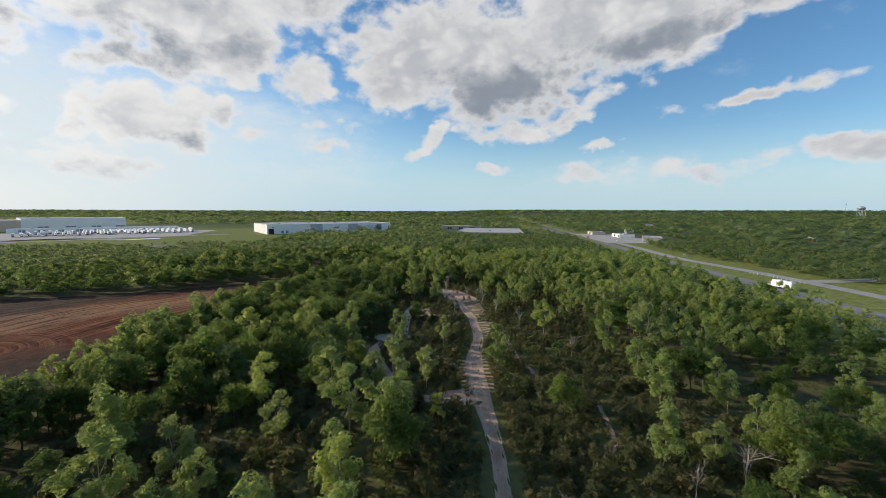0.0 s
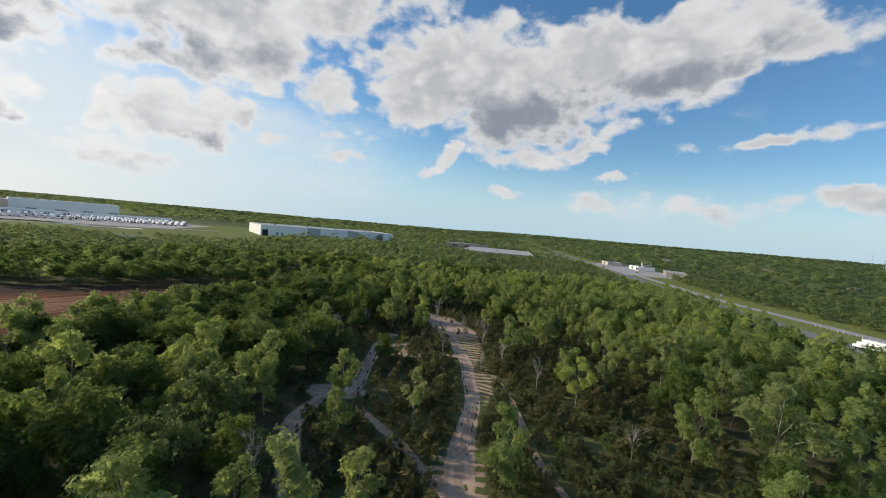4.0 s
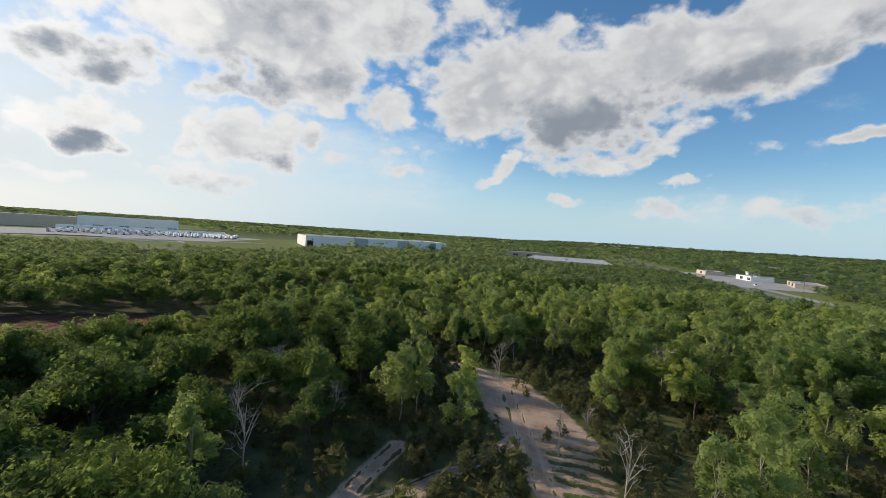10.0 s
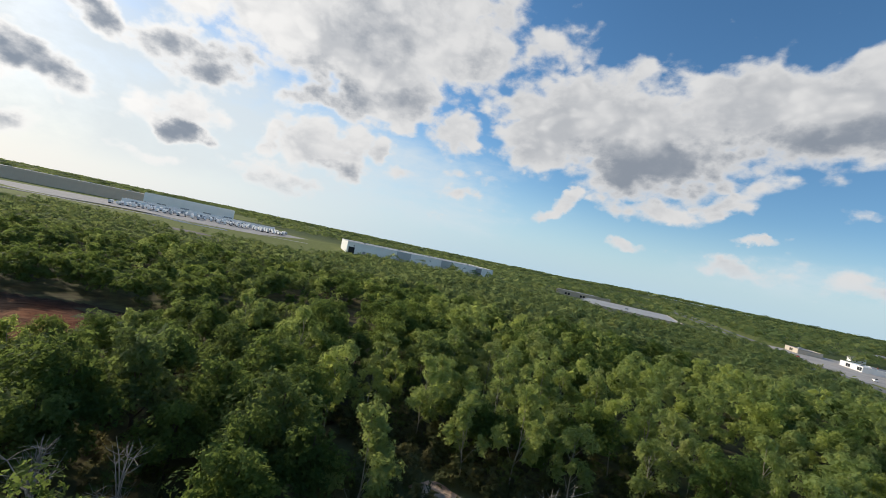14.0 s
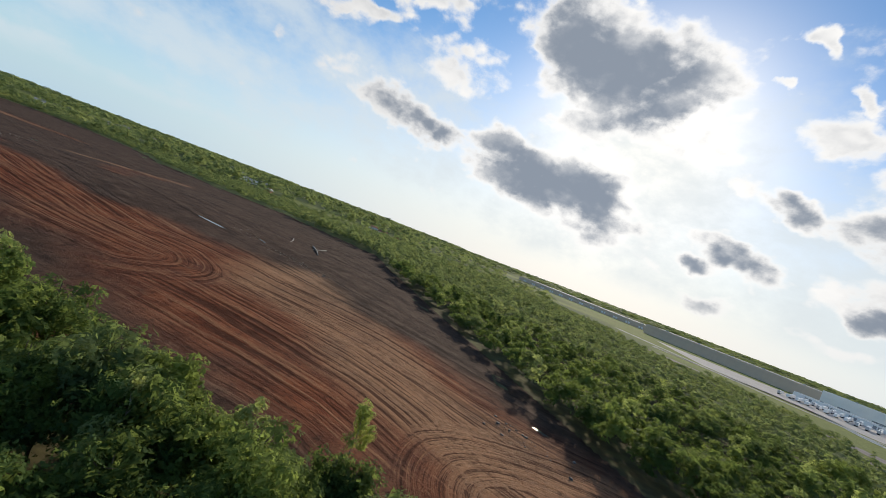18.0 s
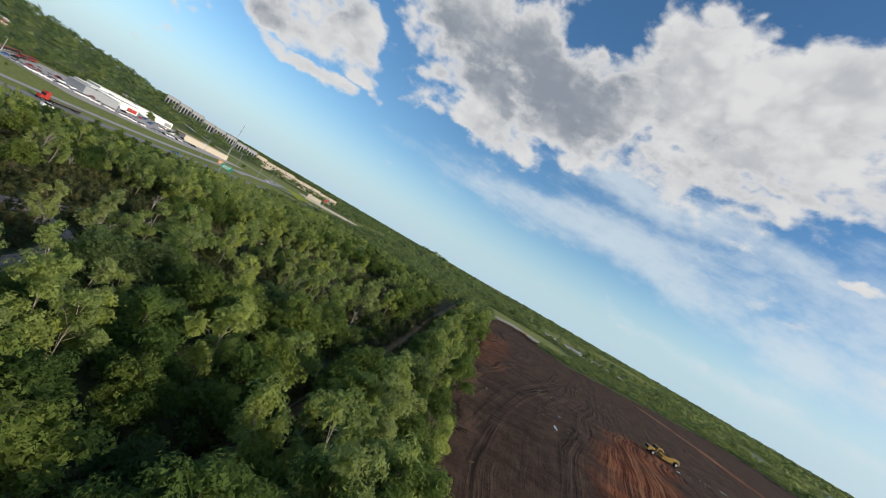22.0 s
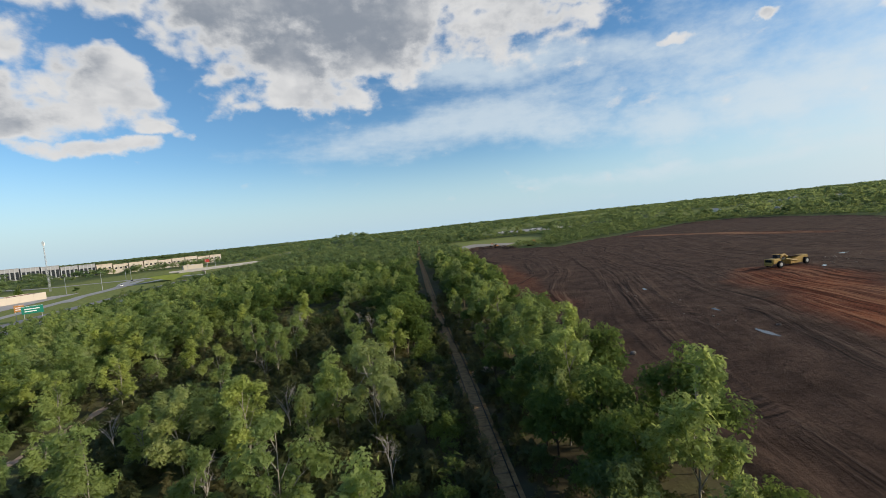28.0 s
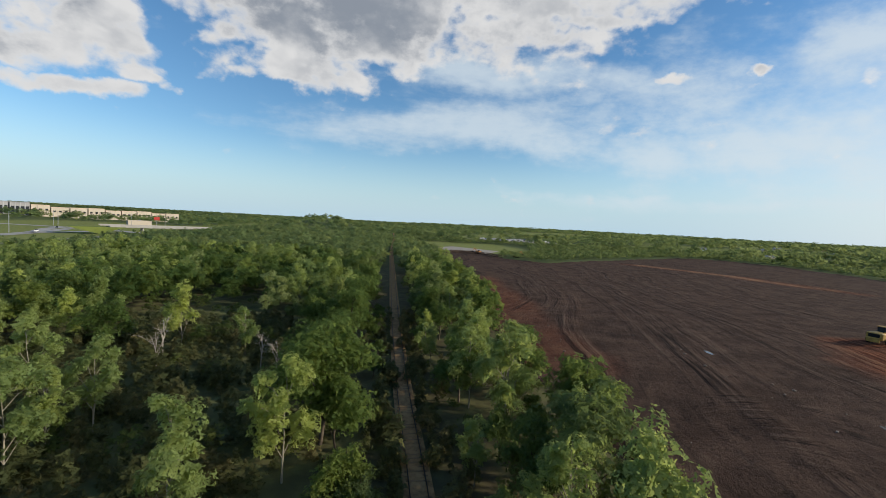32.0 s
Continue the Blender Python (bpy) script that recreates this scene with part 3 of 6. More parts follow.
def soil_material():
    k = Mat("graded_soil", 1.0)
    k.b.inputs["Specular IOR Level"].default_value = 0.06
    p = k.coord()
    fine, mid = k.noise(2.0, 6, p, 0.72), k.noise(0.16, 5, p, 0.62)
    dark = k.mix(k.ramp(mid, 0.3, 0.7), (0.05, 0.0305, 0.0215), (0.097, 0.061, 0.043))
    clay = k.mix(k.ramp(mid, 0.3, 0.72), (0.14, 0.04, 0.019), (0.25, 0.084, 0.037))
    tan = k.mix(k.ramp(fine, 0.3, 0.75), (0.33, 0.175, 0.09), (0.44, 0.26, 0.15))
    c = k.mix(k.attr("clay"), dark, clay)
    c = k.mix(k.attr("tan"), c, tan)
    c = k.mix(k.ramp(fine, 0.5, 0.8, 0, 0.4), c, (0.11, 0.07, 0.05))
    c = k.mix(k.ramp(k.noise(0.045, 5, p, 0.65), 0.42, 0.7, 0, 0.55), c, (0.1, 0.062, 0.044))
    c = k.mix(k.ramp(k.noise(0.7, 5, p, 0.75), 0.5, 0.7, 0, 0.6), c, (0.022, 0.0145, 0.012))
    lines = []
    for a, b, sx, sy in (("side", "along", 0.85, 0.02), ("rad", "arc", 1.0, 0.02)):
        v = k.n("ShaderNodeCombineXYZ")
        k.put(v.inputs[0], k.math("MULTIPLY", k.attr(a), sx))
        k.put(v.inputs[1], k.math("MULTIPLY", k.attr(b), sy))
        lines.append(k.noise(1.0, 4, v.outputs[0], 0.7))
    st = k.mix(k.attr("turning"), lines[0], lines[1])
    gv = k.n("ShaderNodeCombineXYZ")
    k.put(gv.inputs[0], k.math("MULTIPLY", k.attr("side"), 0.11))
    k.put(gv.inputs[1], k.math("MULTIPLY", k.attr("along"), 0.006))
    gate = k.ramp(k.noise(1.0, 2, gv.outputs[0]), 0.46, 0.6, 0.3, 1.35)
    gate = k.math("MAXIMUM", gate, k.math("MULTIPLY", k.attr("clay"), 1.2))
    streak = k.math("MULTIPLY", k.math("SUBTRACT", st, 0.5), k.math("MULTIPLY", gate, k.math("MULTIPLY_ADD", k.math("MAXIMUM", k.attr("clay"), k.attr("turning")), 0.6, 0.85)))
    c = k.mix(k.ramp(streak, 0.03, 0.13, 0, 0.65), c, k.mix(k.attr("clay"), (0.11, 0.074, 0.056), (0.29, 0.145, 0.075)))
    c = k.mix(k.ramp(streak, -0.03, -0.13, 0, 0.8), c, k.mix(k.attr("clay"), (0.017, 0.0125, 0.011), (0.05, 0.018, 0.01)))
    cv = k.n("ShaderNodeCombineXYZ")
    k.put(cv.inputs[0], k.math("MULTIPLY", k.attr("side"), 0.5))
    k.put(cv.inputs[1], k.math("MULTIPLY", k.attr("along"), 0.11))
    clods = k.noise(1.0, 6, cv.outputs[0], 0.78)
    c = k.mix(k.ramp(clods, 0.54, 0.66, 0, 0.6), c, k.mix(k.attr("clay"), (0.026, 0.018, 0.015), (0.07, 0.026, 0.014)))
    c = k.mix(k.ramp(clods, 0.44, 0.33, 0, 0.5), c, k.mix(k.attr("clay"), (0.125, 0.088, 0.068), (0.36, 0.175, 0.09)))
    k.color(c)
    k.bump(k.math("ADD", k.math("MULTIPLY", fine, 0.5), k.math("MULTIPLY", k.math("MULTIPLY", st, gate), 0.9)), 1.0, 0.5)
    return k.m


def sand_material():
    k = Mat("sandy_track", 0.95)
    k.b.inputs["Specular IOR Level"].default_value = 0.1
    p = k.coord()
    fine, mid, crumb = k.noise(2.4, 6, p, 0.7), k.noise(0.25, 4, p), k.noise(7.0, 4, p, 0.7)
    c = k.mix(k.ramp(mid, 0.3, 0.7), (0.46, 0.3, 0.21), (0.62, 0.44, 0.325))
    c = k.mix(k.ramp(crumb, 0.5, 0.75, 0, 0.7), c, (0.7, 0.54, 0.42))
    c = k.mix(k.ramp(fine, 0.54, 0.72, 0, 0.75), c, (0.13, 0.095, 0.06))
    c = k.mix(k.ramp(k.attr("rut"), 0.1, 0.9, 0, 0.7), c, (0.72, 0.54, 0.41))
    turf = k.mix(k.ramp(crumb, 0.3, 0.7), (0.075, 0.075, 0.032), (0.19, 0.185, 0.075))
    turf = k.mix(k.ramp(mid, 0.35, 0.65), turf, (0.12, 0.15, 0.045))
    gate = k.math("ADD", k.attr("sand"), k.math("ADD", k.math("MULTIPLY", k.math("SUBTRACT", k.noise(0.8, 5, p, 0.7), 0.5), 0.9), k.math("MULTIPLY", k.math("SUBTRACT", fine, 0.5), 0.6)))
    k.color(k.mix(k.ramp(gate, 0.36, 0.54), turf, c))
    k.bump(k.math("ADD", fine, k.math("MULTIPLY", crumb, 0.5)), 1.0, 0.3)
    return k.m


M_GROUND, M_SOIL, M_SAND = ground_material(), soil_material(), sand_material()
M_ASPHALT = paint("road_asphalt", (0.27, 0.26, 0.25), 0.9, wear=0.3, scale=0.15)
M_CONCRETE = paint("concrete", (0.42, 0.4, 0.37), 0.85, wear=0.25, scale=0.2)
M_BALLAST = paint("ballast", (0.38, 0.23, 0.105), 0.95, wear=0.6, scale=1.2)
M_RUST = paint("rusty_rail", (0.07, 0.045, 0.035), 0.6, 0.4, wear=0.4, scale=2)
M_TIE = paint("wooden_tie", (0.27, 0.17, 0.09), 0.95, wear=0.5, scale=2)
M_WHITE = paint("white_metal_wall", (0.88, 0.86, 0.83), 0.5, wear=0.1, scale=0.05)
M_ROOF = paint("pale_roof", (0.5, 0.49, 0.47), 0.8, wear=0.2, scale=0.05)
M_GREY = paint("grey_panel", (0.3, 0.3, 0.31), 0.7, wear=0.15, scale=0.1)
M_BEIGE = paint("beige_panel", (0.5, 0.43, 0.34), 0.8, wear=0.15, scale=0.1)
M_GLASS = paint("dark_window", (0.03, 0.035, 0.04), 0.15, wear=0.1)
M_YELLOW = paint("yellow_machine_paint", (0.42, 0.26, 0.06), 0.6, wear=0.5, scale=1.2)
M_BLACK = paint("black_rubber", (0.02, 0.02, 0.02), 0.9, wear=0.2)
M_RED = paint("red_paint", (0.45, 0.05, 0.04), 0.45, wear=0.2)
M_ORANGE = paint("orange_paint", (0.5, 0.22, 0.06), 0.6, wear=0.2)
M_BLUE = paint("blue_paint", (0.05, 0.15, 0.4), 0.5, wear=0.2)
M_SILVER = paint("silver_paint", (0.45, 0.46, 0.48), 0.35, 0.3, wear=0.15)
M_GREEN = paint("green_sign_sheet", (0.02, 0.22, 0.15), 0.5, wear=0.1)
M_WOOD = paint("weathered_wood", (0.2, 0.16, 0.12), 0.9, wear=0.3, scale=2)
M_STEEL = paint("galvanised_steel", (0.4, 0.41, 0.42), 0.5, 0.6, wear=0.2)
k = Mat("muddy_water", 0.06)
k.b.inputs["Specular IOR Level"].default_value = 0.5
M_WATER = k.color((0.12, 0.1, 0.08)).m

# ---- land ----


def grid_mesh(name, xs, ys, zf, mat, attrs_f, keep=None):
    gx, gy = np.meshgrid(xs, ys)
    z = zf(gx, gy)
    n, m = gx.shape
    idx = np.arange(n * m).reshape(n, m)
    f = np.stack([idx[:-1, :-1], idx[:-1, 1:], idx[1:, 1:], idx[1:, :-1]], -1).reshape(-1, 4)
    v = np.stack([gx, gy, z], -1).reshape(-1, 3)
    at = {a: b.ravel() for a, b in attrs_f(gx, gy).items()}
    if keep is not None:
        kv = keep(gx, gy).ravel()
        f = f[kv[f].all(1)]
        used = np.unique(f)
        remap = np.full(len(v), -1)
        remap[used] = np.arange(len(used))
        f, v, at = remap[f], v[used], {a: b[used] for a, b in at.items()}
    return np_mesh(name, v, f, [mat], True, at)


def uneven(lo, hi, fine_lo, fine_hi, step, far_step):
    a = list(np.arange(fine_lo, fine_hi + 1, step))
    s, x = step, fine_hi
    while x < hi:
        s = min(s * 1.35, far_step)
        x += s
        a.append(min(x, hi))
    s, x = step, fine_lo
    while x > lo:
        s = min(s * 1.35, far_step)
        x -= s
        a.insert(0, max(x, lo))
    return np.array(a)


def far_open(x, y):
    """Open fields between the far woods, 0..1."""
    return smooth_step(0.5, 0.6, fbm(x, y, 260, 93, 3)) * smooth_step(430, 560, np.hypot(x + 40, y - 20)) * smooth_step(-230, -330, x)


def scrub_amount(x, y):
    """Where the wood opens to cedars and shrubs with a few slender trees, 0..1."""
    dt = dist_line(x, y, TRAIL)[0]
    a = smooth_step(20, 9, dt) * smooth_step(192, 178, y) * smooth_step(10, 30, y)
    east = smooth_step(46, 26, np.where(x > 3, dt, 99)) * smooth_step(185, 160, y) * smooth_step(20, 45, y) * 0.78
    rail_side = smooth_step(30, 20, np.hypot((x + 23) / 1.0, (y + 2) / 3.0)) * 0.8
    return np.maximum.reduce([a, east, rail_side])


def grass_amount(x, y):
    d1, _ = dist_line(x, y, FREEWAY)
    g = smooth_step(62, 50, d1) * smooth_step(-2, 12, x - np.interp(y, [-400, -50, 150, 500], [92, 98, 128, 190]))
    lots = smooth_step(330, 420, y) * smooth_step(-120, -190, x) * smooth_step(900, 700, y)
    south = smooth_step(-255, -290, y) * smooth_step(-110, -130, x) * smooth_step(-260, -230, x) * smooth_step(-520, -480, y)
    roadside = smooth_step(94, 106, x) * smooth_step(340, 300, x) * smooth_step(-700, -600, y) * smooth_step(420, 350, y)
    return np.clip(np.maximum.reduce([g, lots * 0.8, south, far_open(x, y), 0.35 * scrub_amount(x, y), roadside]), 0, 1)


ground = new("ground", grid_mesh("ground", uneven(-4700, 4700, -480, 420, 10, 260), uneven(-4700, 4700, -420, 560, 10, 260), lambda x, y: ground_z(x, y) - 0.05 - 0.8 * (inside(x, y, FIELD) & (dist_line(x, y, FIELD + FIELD[:1])[0] > 13)), M_GROUND, lambda x, y: {"grass": grass_amount(x, y), "scrub": smooth_step(230, 330, np.hypot(x + 10, y - 80))}))
tagged(ground, "dark forest floor and grassy verges reaching the horizon", "ground", kind="structure")


FLOW = [(-60, 225), (-92, 150), (-114, 60), (-150, -40), (-200, -160), (-235, -300)]
TURNS = [(-104, 92), (-66, 186), (-190, -30), (-90, 14)]


def flow(x, y):
    """Coordinates along and across the graders' runs, and round their turns."""
    wx, wy = (fbm(x, y, 60, 11, 2) - 0.5) * 22, (fbm(x, y, 60, 12, 2) - 0.5) * 22
    wx, wy = wx + (fbm(x, y, 14, 14, 2) - 0.5) * 1.6, wy + (fbm(x, y, 14, 15, 2) - 0.5) * 1.6
    x, y = x + wx, y + wy
    fx = np.interp(-y, [-p[1] for p in FLOW], [p[0] for p in FLOW])
    rad, arc = np.full(x.shape, 1e9), np.zeros(x.shape)
    for cx, cy in TURNS:
        d = np.hypot(x - cx, y - cy)
        m = d < rad
        rad, arc = np.where(m, d, rad), np.where(m, np.abs(np.arctan2(y - cy, x - cx)) * 22, arc)
    turning = smooth_step(27, 21, rad) * smooth_step(5, 9, rad) * smooth_step(0.45, 0.6, value_noise(x, y, 22, 13)) * 0.8
    return {"side": (x - fx) * 0.92, "along": y, "rad": rad, "arc": arc, "turning": turning}


def ruts(x, y):
    f = flow(x, y)
    a, b = value_noise(f["side"] * 1.0, f["along"] * 0.05, 2.2, 21), value_noise(f["rad"], f["arc"] * 0.05, 2.2, 22)
    return (a * (1 - f["turning"]) + b * f["turning"] - 0.5) * 2


def clay_amount(x, y):
    w = (fbm(x, y, 26, 41, 4) - 0.5) * 40
    d1, _ = dist_line(x, y, [(-82, 184), (-96, 150), (-112, 100), (-118, 55), (-136, 5), (-154, -26)])
    wide = np.interp(y, [-50, -20, 10, 60, 110, 160, 210], [7, 15, 13, 14, 30, 30, 18])
    a = smooth_step(1.25, 0.6, (d1 + w * 0.5) / wide)
    d2, _ = dist_line(x, y, [(-62, 92), (-64, 125)])
    a = np.maximum(a, smooth_step(5, 1.5, d2 + w * 0.1) * 0.9)
    d3, _ = dist_line(x, y, [(-180, 20), (-225, -12), (-268, -12)])
    a = np.maximum(a, smooth_step(10, 3, d3 + w * 0.3) * 0.5)
    d4, _ = dist_line(x, y, [(-258, -232), (-284, -172), (-288, -108)])
    a = np.maximum(a, smooth_step(12, 3, d4 + w * 0.3) * 0.6)
    d5, _ = dist_line(x, y, [(-86, -30), (-96, -80), (-106, -135)])
    return np.maximum(a, smooth_step(12, 4, d5 + w * 0.25) * 0.4)


def tan_amount(x, y):
    w = (fbm(x, y, 22, 51, 4) - 0.5) * 30
    d1, _ = dist_line(x, y, [(-80, 182), (-104, 150), (-130, 118)])
    a = smooth_step(19, 5, d1 + w) * 0.85
    d2, _ = dist_line(x, y, [(-208, -28), (-262, -9)])
    a = np.maximum(a, smooth_step(7, 2, d2 + w * 0.3) * 0.7)
    d4, _ = dist_line(x, y, [(-264, -225), (-284, -172), (-286, -118)])
    return np.maximum(a, smooth_step(6, 2, d4 + w * 0.3) * 0.6)


PUDDLES = [(-103, 19, 2.3, 0.5, 82), (-109, 3, 1.3, 0.3, 80), (-76, 43, 1.7, 0.35, 70), (-158, 78, 6.0, 0.8, 78), (-100, 188, 2.0, 0.5, 60), (-200, -38, 2.6, 0.7, 10), (-165, -18, 1.8, 0.5, 40), (-115, -26.5, 1.6, 0.4, 70), (-164, 94, 2.4, 0.5, 60)]


def field_z(x, y):
    d, _ = dist_line(x, y, FIELD + FIELD[:1])
    edge = smooth_step(0, 5, d)
    berm = np.exp(-((d - 4) / 2.0) ** 2) * smooth_step(0.45, 0.65, fbm(x, y, 12, 61, 2)) * 0.7
    flat = np.ones(np.shape(x))
    for px, py, a, b, tn in PUDDLES:
        flat = np.minimum(flat, smooth_step(a * 0.8, a * 1.6, np.hypot(x - px, y - py)))
    return ground_z(x, y) + 0.06 + flat * edge * (0.5 * (fbm(x, y, 30, 62, 3) - 0.45) + (0.045 + 0.1 * clay_amount(x, y)) * ruts(x, y) + 0.22 * (fbm(x, y, 3, 63, 2) - 0.5)) * 1.0 + berm


field = new("graded_field", grid_mesh("graded_field", uneven(-460, -46, -230, -46, 1.0, 3.5), uneven(-336, 212, -100, 212, 1.0, 3.5), field_z, M_SOIL,
                                      lambda x, y: {"clay": clay_amount(x, y), "tan": tan_amount(x, y), **flow(x, y)}, lambda x, y: inside(x, y, FIELD)))
tagged(field, "bare graded field of dark soil and red clay with wheel ruts", "dirt field", kind="structure")


def ribbon(name, line, offsets, z, mat, attrs=None, rel=None):
    """A strip along a line; offsets across it."""
    p = np.array(line)
    t = np.gradient(p, axis=0)
    t /= np.linalg.norm(t, axis=1)[:, None]
    nrm = np.stack([t[:, 1], -t[:, 0]], -1)
    o = np.asarray(offsets, float)
    xy = p[:, None, :] + nrm[:, None, :] * o[None, :, None]
    zz = ground_z(xy[..., 0], xy[..., 1]) + z
    if rel is not None:
        zz = zz + rel(xy[..., 0], xy[..., 1], o[None, :] + 0 * zz)
    n, m = zz.shape
    idx = np.arange(n * m).reshape(n, m)
    f = np.stack([idx[:-1, :-1], idx[1:, :-1], idx[1:, 1:], idx[:-1, 1:]], -1).reshape(-1, 4)[:, ::-1]
    at = {a: b(xy[..., 0], xy[..., 1], o[None, :] + 0 * zz).ravel() for a, b in (attrs or {}).items()}
    return np_mesh(name, np.concatenate([xy, zz[..., None]], -1).reshape(-1, 3), f, [mat], True, at)


def bare_ground(x, y):
    """How bare of growth the sandy ground is (0..1), the wheel ruts in it, and the low ridges across it."""
    sand, rut = np.zeros(np.shape(x)), np.zeros(np.shape(x))
    d, along = dist_line(x, y, TRAIL)
    half = np.interp(y, [-20, 40, 56, 67, 75, 92, 104, 118, 140, 180], [0.9, 1.0, 1.1, 1.6, 2.1, 1.8, 1.35, 1.3, 1.4, 1.8])
    sand = smooth_step(1.35, 0.55, d / half)
    rut = np.exp(-((d - 0.85) / 0.28) ** 2)
    for line, w, strength, gauge in ((TRAIL_LEFT, 1.4, 0.75, 0.75), (TRAIL_LOW, 1.5, 0.85, 0.75), (TRAIL_CROSS, 1.5, 0.8, 0.0), (TRAIL_RUT, 1.1, 0.75, 0.7), (TRAIL_SPUR, 0.9, 0.65, 0.0), (TRAIL_SLANT, 1.0, 0.62, 0.0), (TRAIL_THIN, 0.8, 0.65, 0.0), (TRAIL_EAST, 0.55, 0.7, 0.0)):
        d2 = dist_line(x, y, line)[0]
        sand = np.maximum(sand, strength * smooth_step(1.4, 0.5, d2 / w))
        if gauge:
            rut = np.maximum(rut, np.exp(-((d2 - gauge) / 0.25) ** 2))
    for px, py, rx, ry, k in ((-7, 108, 6, 3.4, 0.9), (11.3, 122, 2.0, 3.2, 0.72), (-9.5, 66, 4.0, 2.0, 0.72), (7, 72, 4, 2.4, 0.7), (3.5, 179, 3.5, 1.6, 0.7)):
        sand = np.maximum(sand, k * smooth_step(1.3, 0.5, np.hypot((x - px) / rx, (y - py) / ry)))
    edge = dist_line(x, y, CLEARING + CLEARING[:1])[0]
    deep = np.where(inside(x, y, CLEARING), edge, -edge)
    ridge = 0.5 + 0.5 * np.sin((y + 0.25 * x + 3.0 * (fbm(x, y, 6, 77, 2) - 0.5)) * 2 * np.pi / 1.9)
    open_part = smooth_step(-1.0, 1.2, deep)
    north = smooth_step(146, 156, y)
    sand = np.maximum(sand, open_part * (0.62 * north + (1 - north) * (0.24 + 0.42 * ridge)))
    west_side = smooth_step(4.4, 2.8, d) * smooth_step(66, 74, y) * smooth_step(98, 88, y) * (0.15 + 0.5 * ridge)
    sand = np.maximum(sand, west_side)
    return {"sand": sand, "rut": rut * smooth_step(0.3, 0.6, sand), "ridge": ridge * np.maximum(open_part * (1 - north), west_side * 1.5)}


def bare_z(x, y):
    g = bare_ground(x, y)
    return ground_z(x, y) + 0.03 + 0.16 * (fbm(x, y, 2.2, 72, 3) - 0.5) - 0.1 * g["rut"] + 0.1 * g["ridge"] - 0.12 * smooth_step(0.12, 0.02, g["sand"])


track = new("dirt_track", grid_mesh("dirt_track", np.arange(-18, 36, 0.45), np.arange(-20, 186, 0.45), bare_z, M_SAND, bare_ground, lambda x, y: bare_ground(x, y)["sand"] > 0.02))
tagged(track, "rutted sandy dirt track widening to a half-overgrown clearing between shrubs", "dirt track", kind="structure")

# roads
tagged(new("freeway", ribbon("freeway", FREEWAY, [-14, -5, -4.7], 0.06, M_ASPHALT)), "grey asphalt freeway carriageway", "road", kind="structure")
tagged(new("freeway", ribbon("freeway", FREEWAY, [4.7, 5, 14], 0.07, M_ASPHALT)), "grey asphalt freeway carriageway beside the grass median", "road", kind="structure")
tagged(new("frontage_road", ribbon("frontage_road", FRONTAGE, [-4.2, 0, 4.2], 0.08, M_CONCRETE)), "pale two-lane frontage road along the grass verge", "road", kind="structure")
M_SHOULDER = paint("dusty_ballast", (0.37, 0.225, 0.105), 0.95, wear=0.55, scale=1.5)

# ---- railway ----
def side_slope(x, y, o):
    return 0.22 * smooth_step(1.8, 1.2, np.abs(o)) + 0.05 * (fbm(x, y, 1.2, 75, 2) - 0.5)


rail_line = curve_pts(RAIL[::4], 2.0)
railway = tagged(new("railway_bed", ribbon("railway_bed", rail_line, [-1.3, -1.2, -1.0, -0.7, 0, 0.7, 1.0, 1.2, 1.3], 0.02, M_BALLAST, None, side_slope)), "overgrown single railway track on brown ballast", "railway", kind="structure")
for s in (-0.75, 0.75):
    part("rail", ribbon("rail", rail_line, [s - 0.045, s - 0.04, s + 0.04, s + 0.045], 0.3, M_RUST, None, lambda x, y, o: np.where(np.abs(np.abs(o) - 0.75) < 0.042, 0.14, 0.0)), None, railway, "rusty steel rail")
tie_mesh = bpy.data.meshes.new("tie")
_b = boxm(-1.02, -0.11, 0, 1.02, 0.11, 0.16, bevel=0.02)
_b.to_mesh(tie_mesh)
_b.free()
tie_mesh.materials.append(M_TIE)
tie_line = [p for p in curve_pts(rail_line, 0.6) if -75 < p[1] < 85]
for i in range(1, len(tie_line) - 1):
    if i % 9 == 4:
        continue
    (ax, ay), (bx, by) = tie_line[i - 1], tie_line[i + 1]
    o = part("tie", tie_mesh, None, railway)
    o.matrix_basis = pose(tie_line[i][0] + random.uniform(-0.08, 0.08), tie_line[i][1], 0.115 + random.uniform(-0.04, 0.02), 0, random.uniform(-1.5, 1.5), math.degrees(math.atan2(by - ay, bx - ax)) - 90 + random.uniform(-4, 4))
    if i > 296:
        break
part("track_centre", ribbon("track_centre", curve_pts(rail_line, 1.0), [-0.68, -0.4, 0, 0.4, 0.68], 0.262, M_SHOULDER, None, lambda x, y, o: 0.05 * (fbm(x, y, 1.2, 76, 3) - 0.5)), None, railway, "brown dusty ballast between the rails")
# sandy crossing of a footpath over the line
tagged(new("foot_crossing", ribbon("foot_crossing", curve_pts([(-52, 11.8), (-56, 10), (-61, 8)], 0.6), np.linspace(-2.2, 2.2, 9), 0.1, M_SAND, {"sand": lambda x, y, o: 0.8 * smooth_step(2.1, 0.6, np.abs(o)) * smooth_step(4.6, 2.4, np.abs(x + 56.3)), "rut": lambda x, y, o: 0 * o}, lambda x, y, o: 0.2 * (fbm(x, y, 1.5, 78, 3) - 0.5))), "sandy foot crossing over the railway", "path", kind="structure")

# ---- trees ----


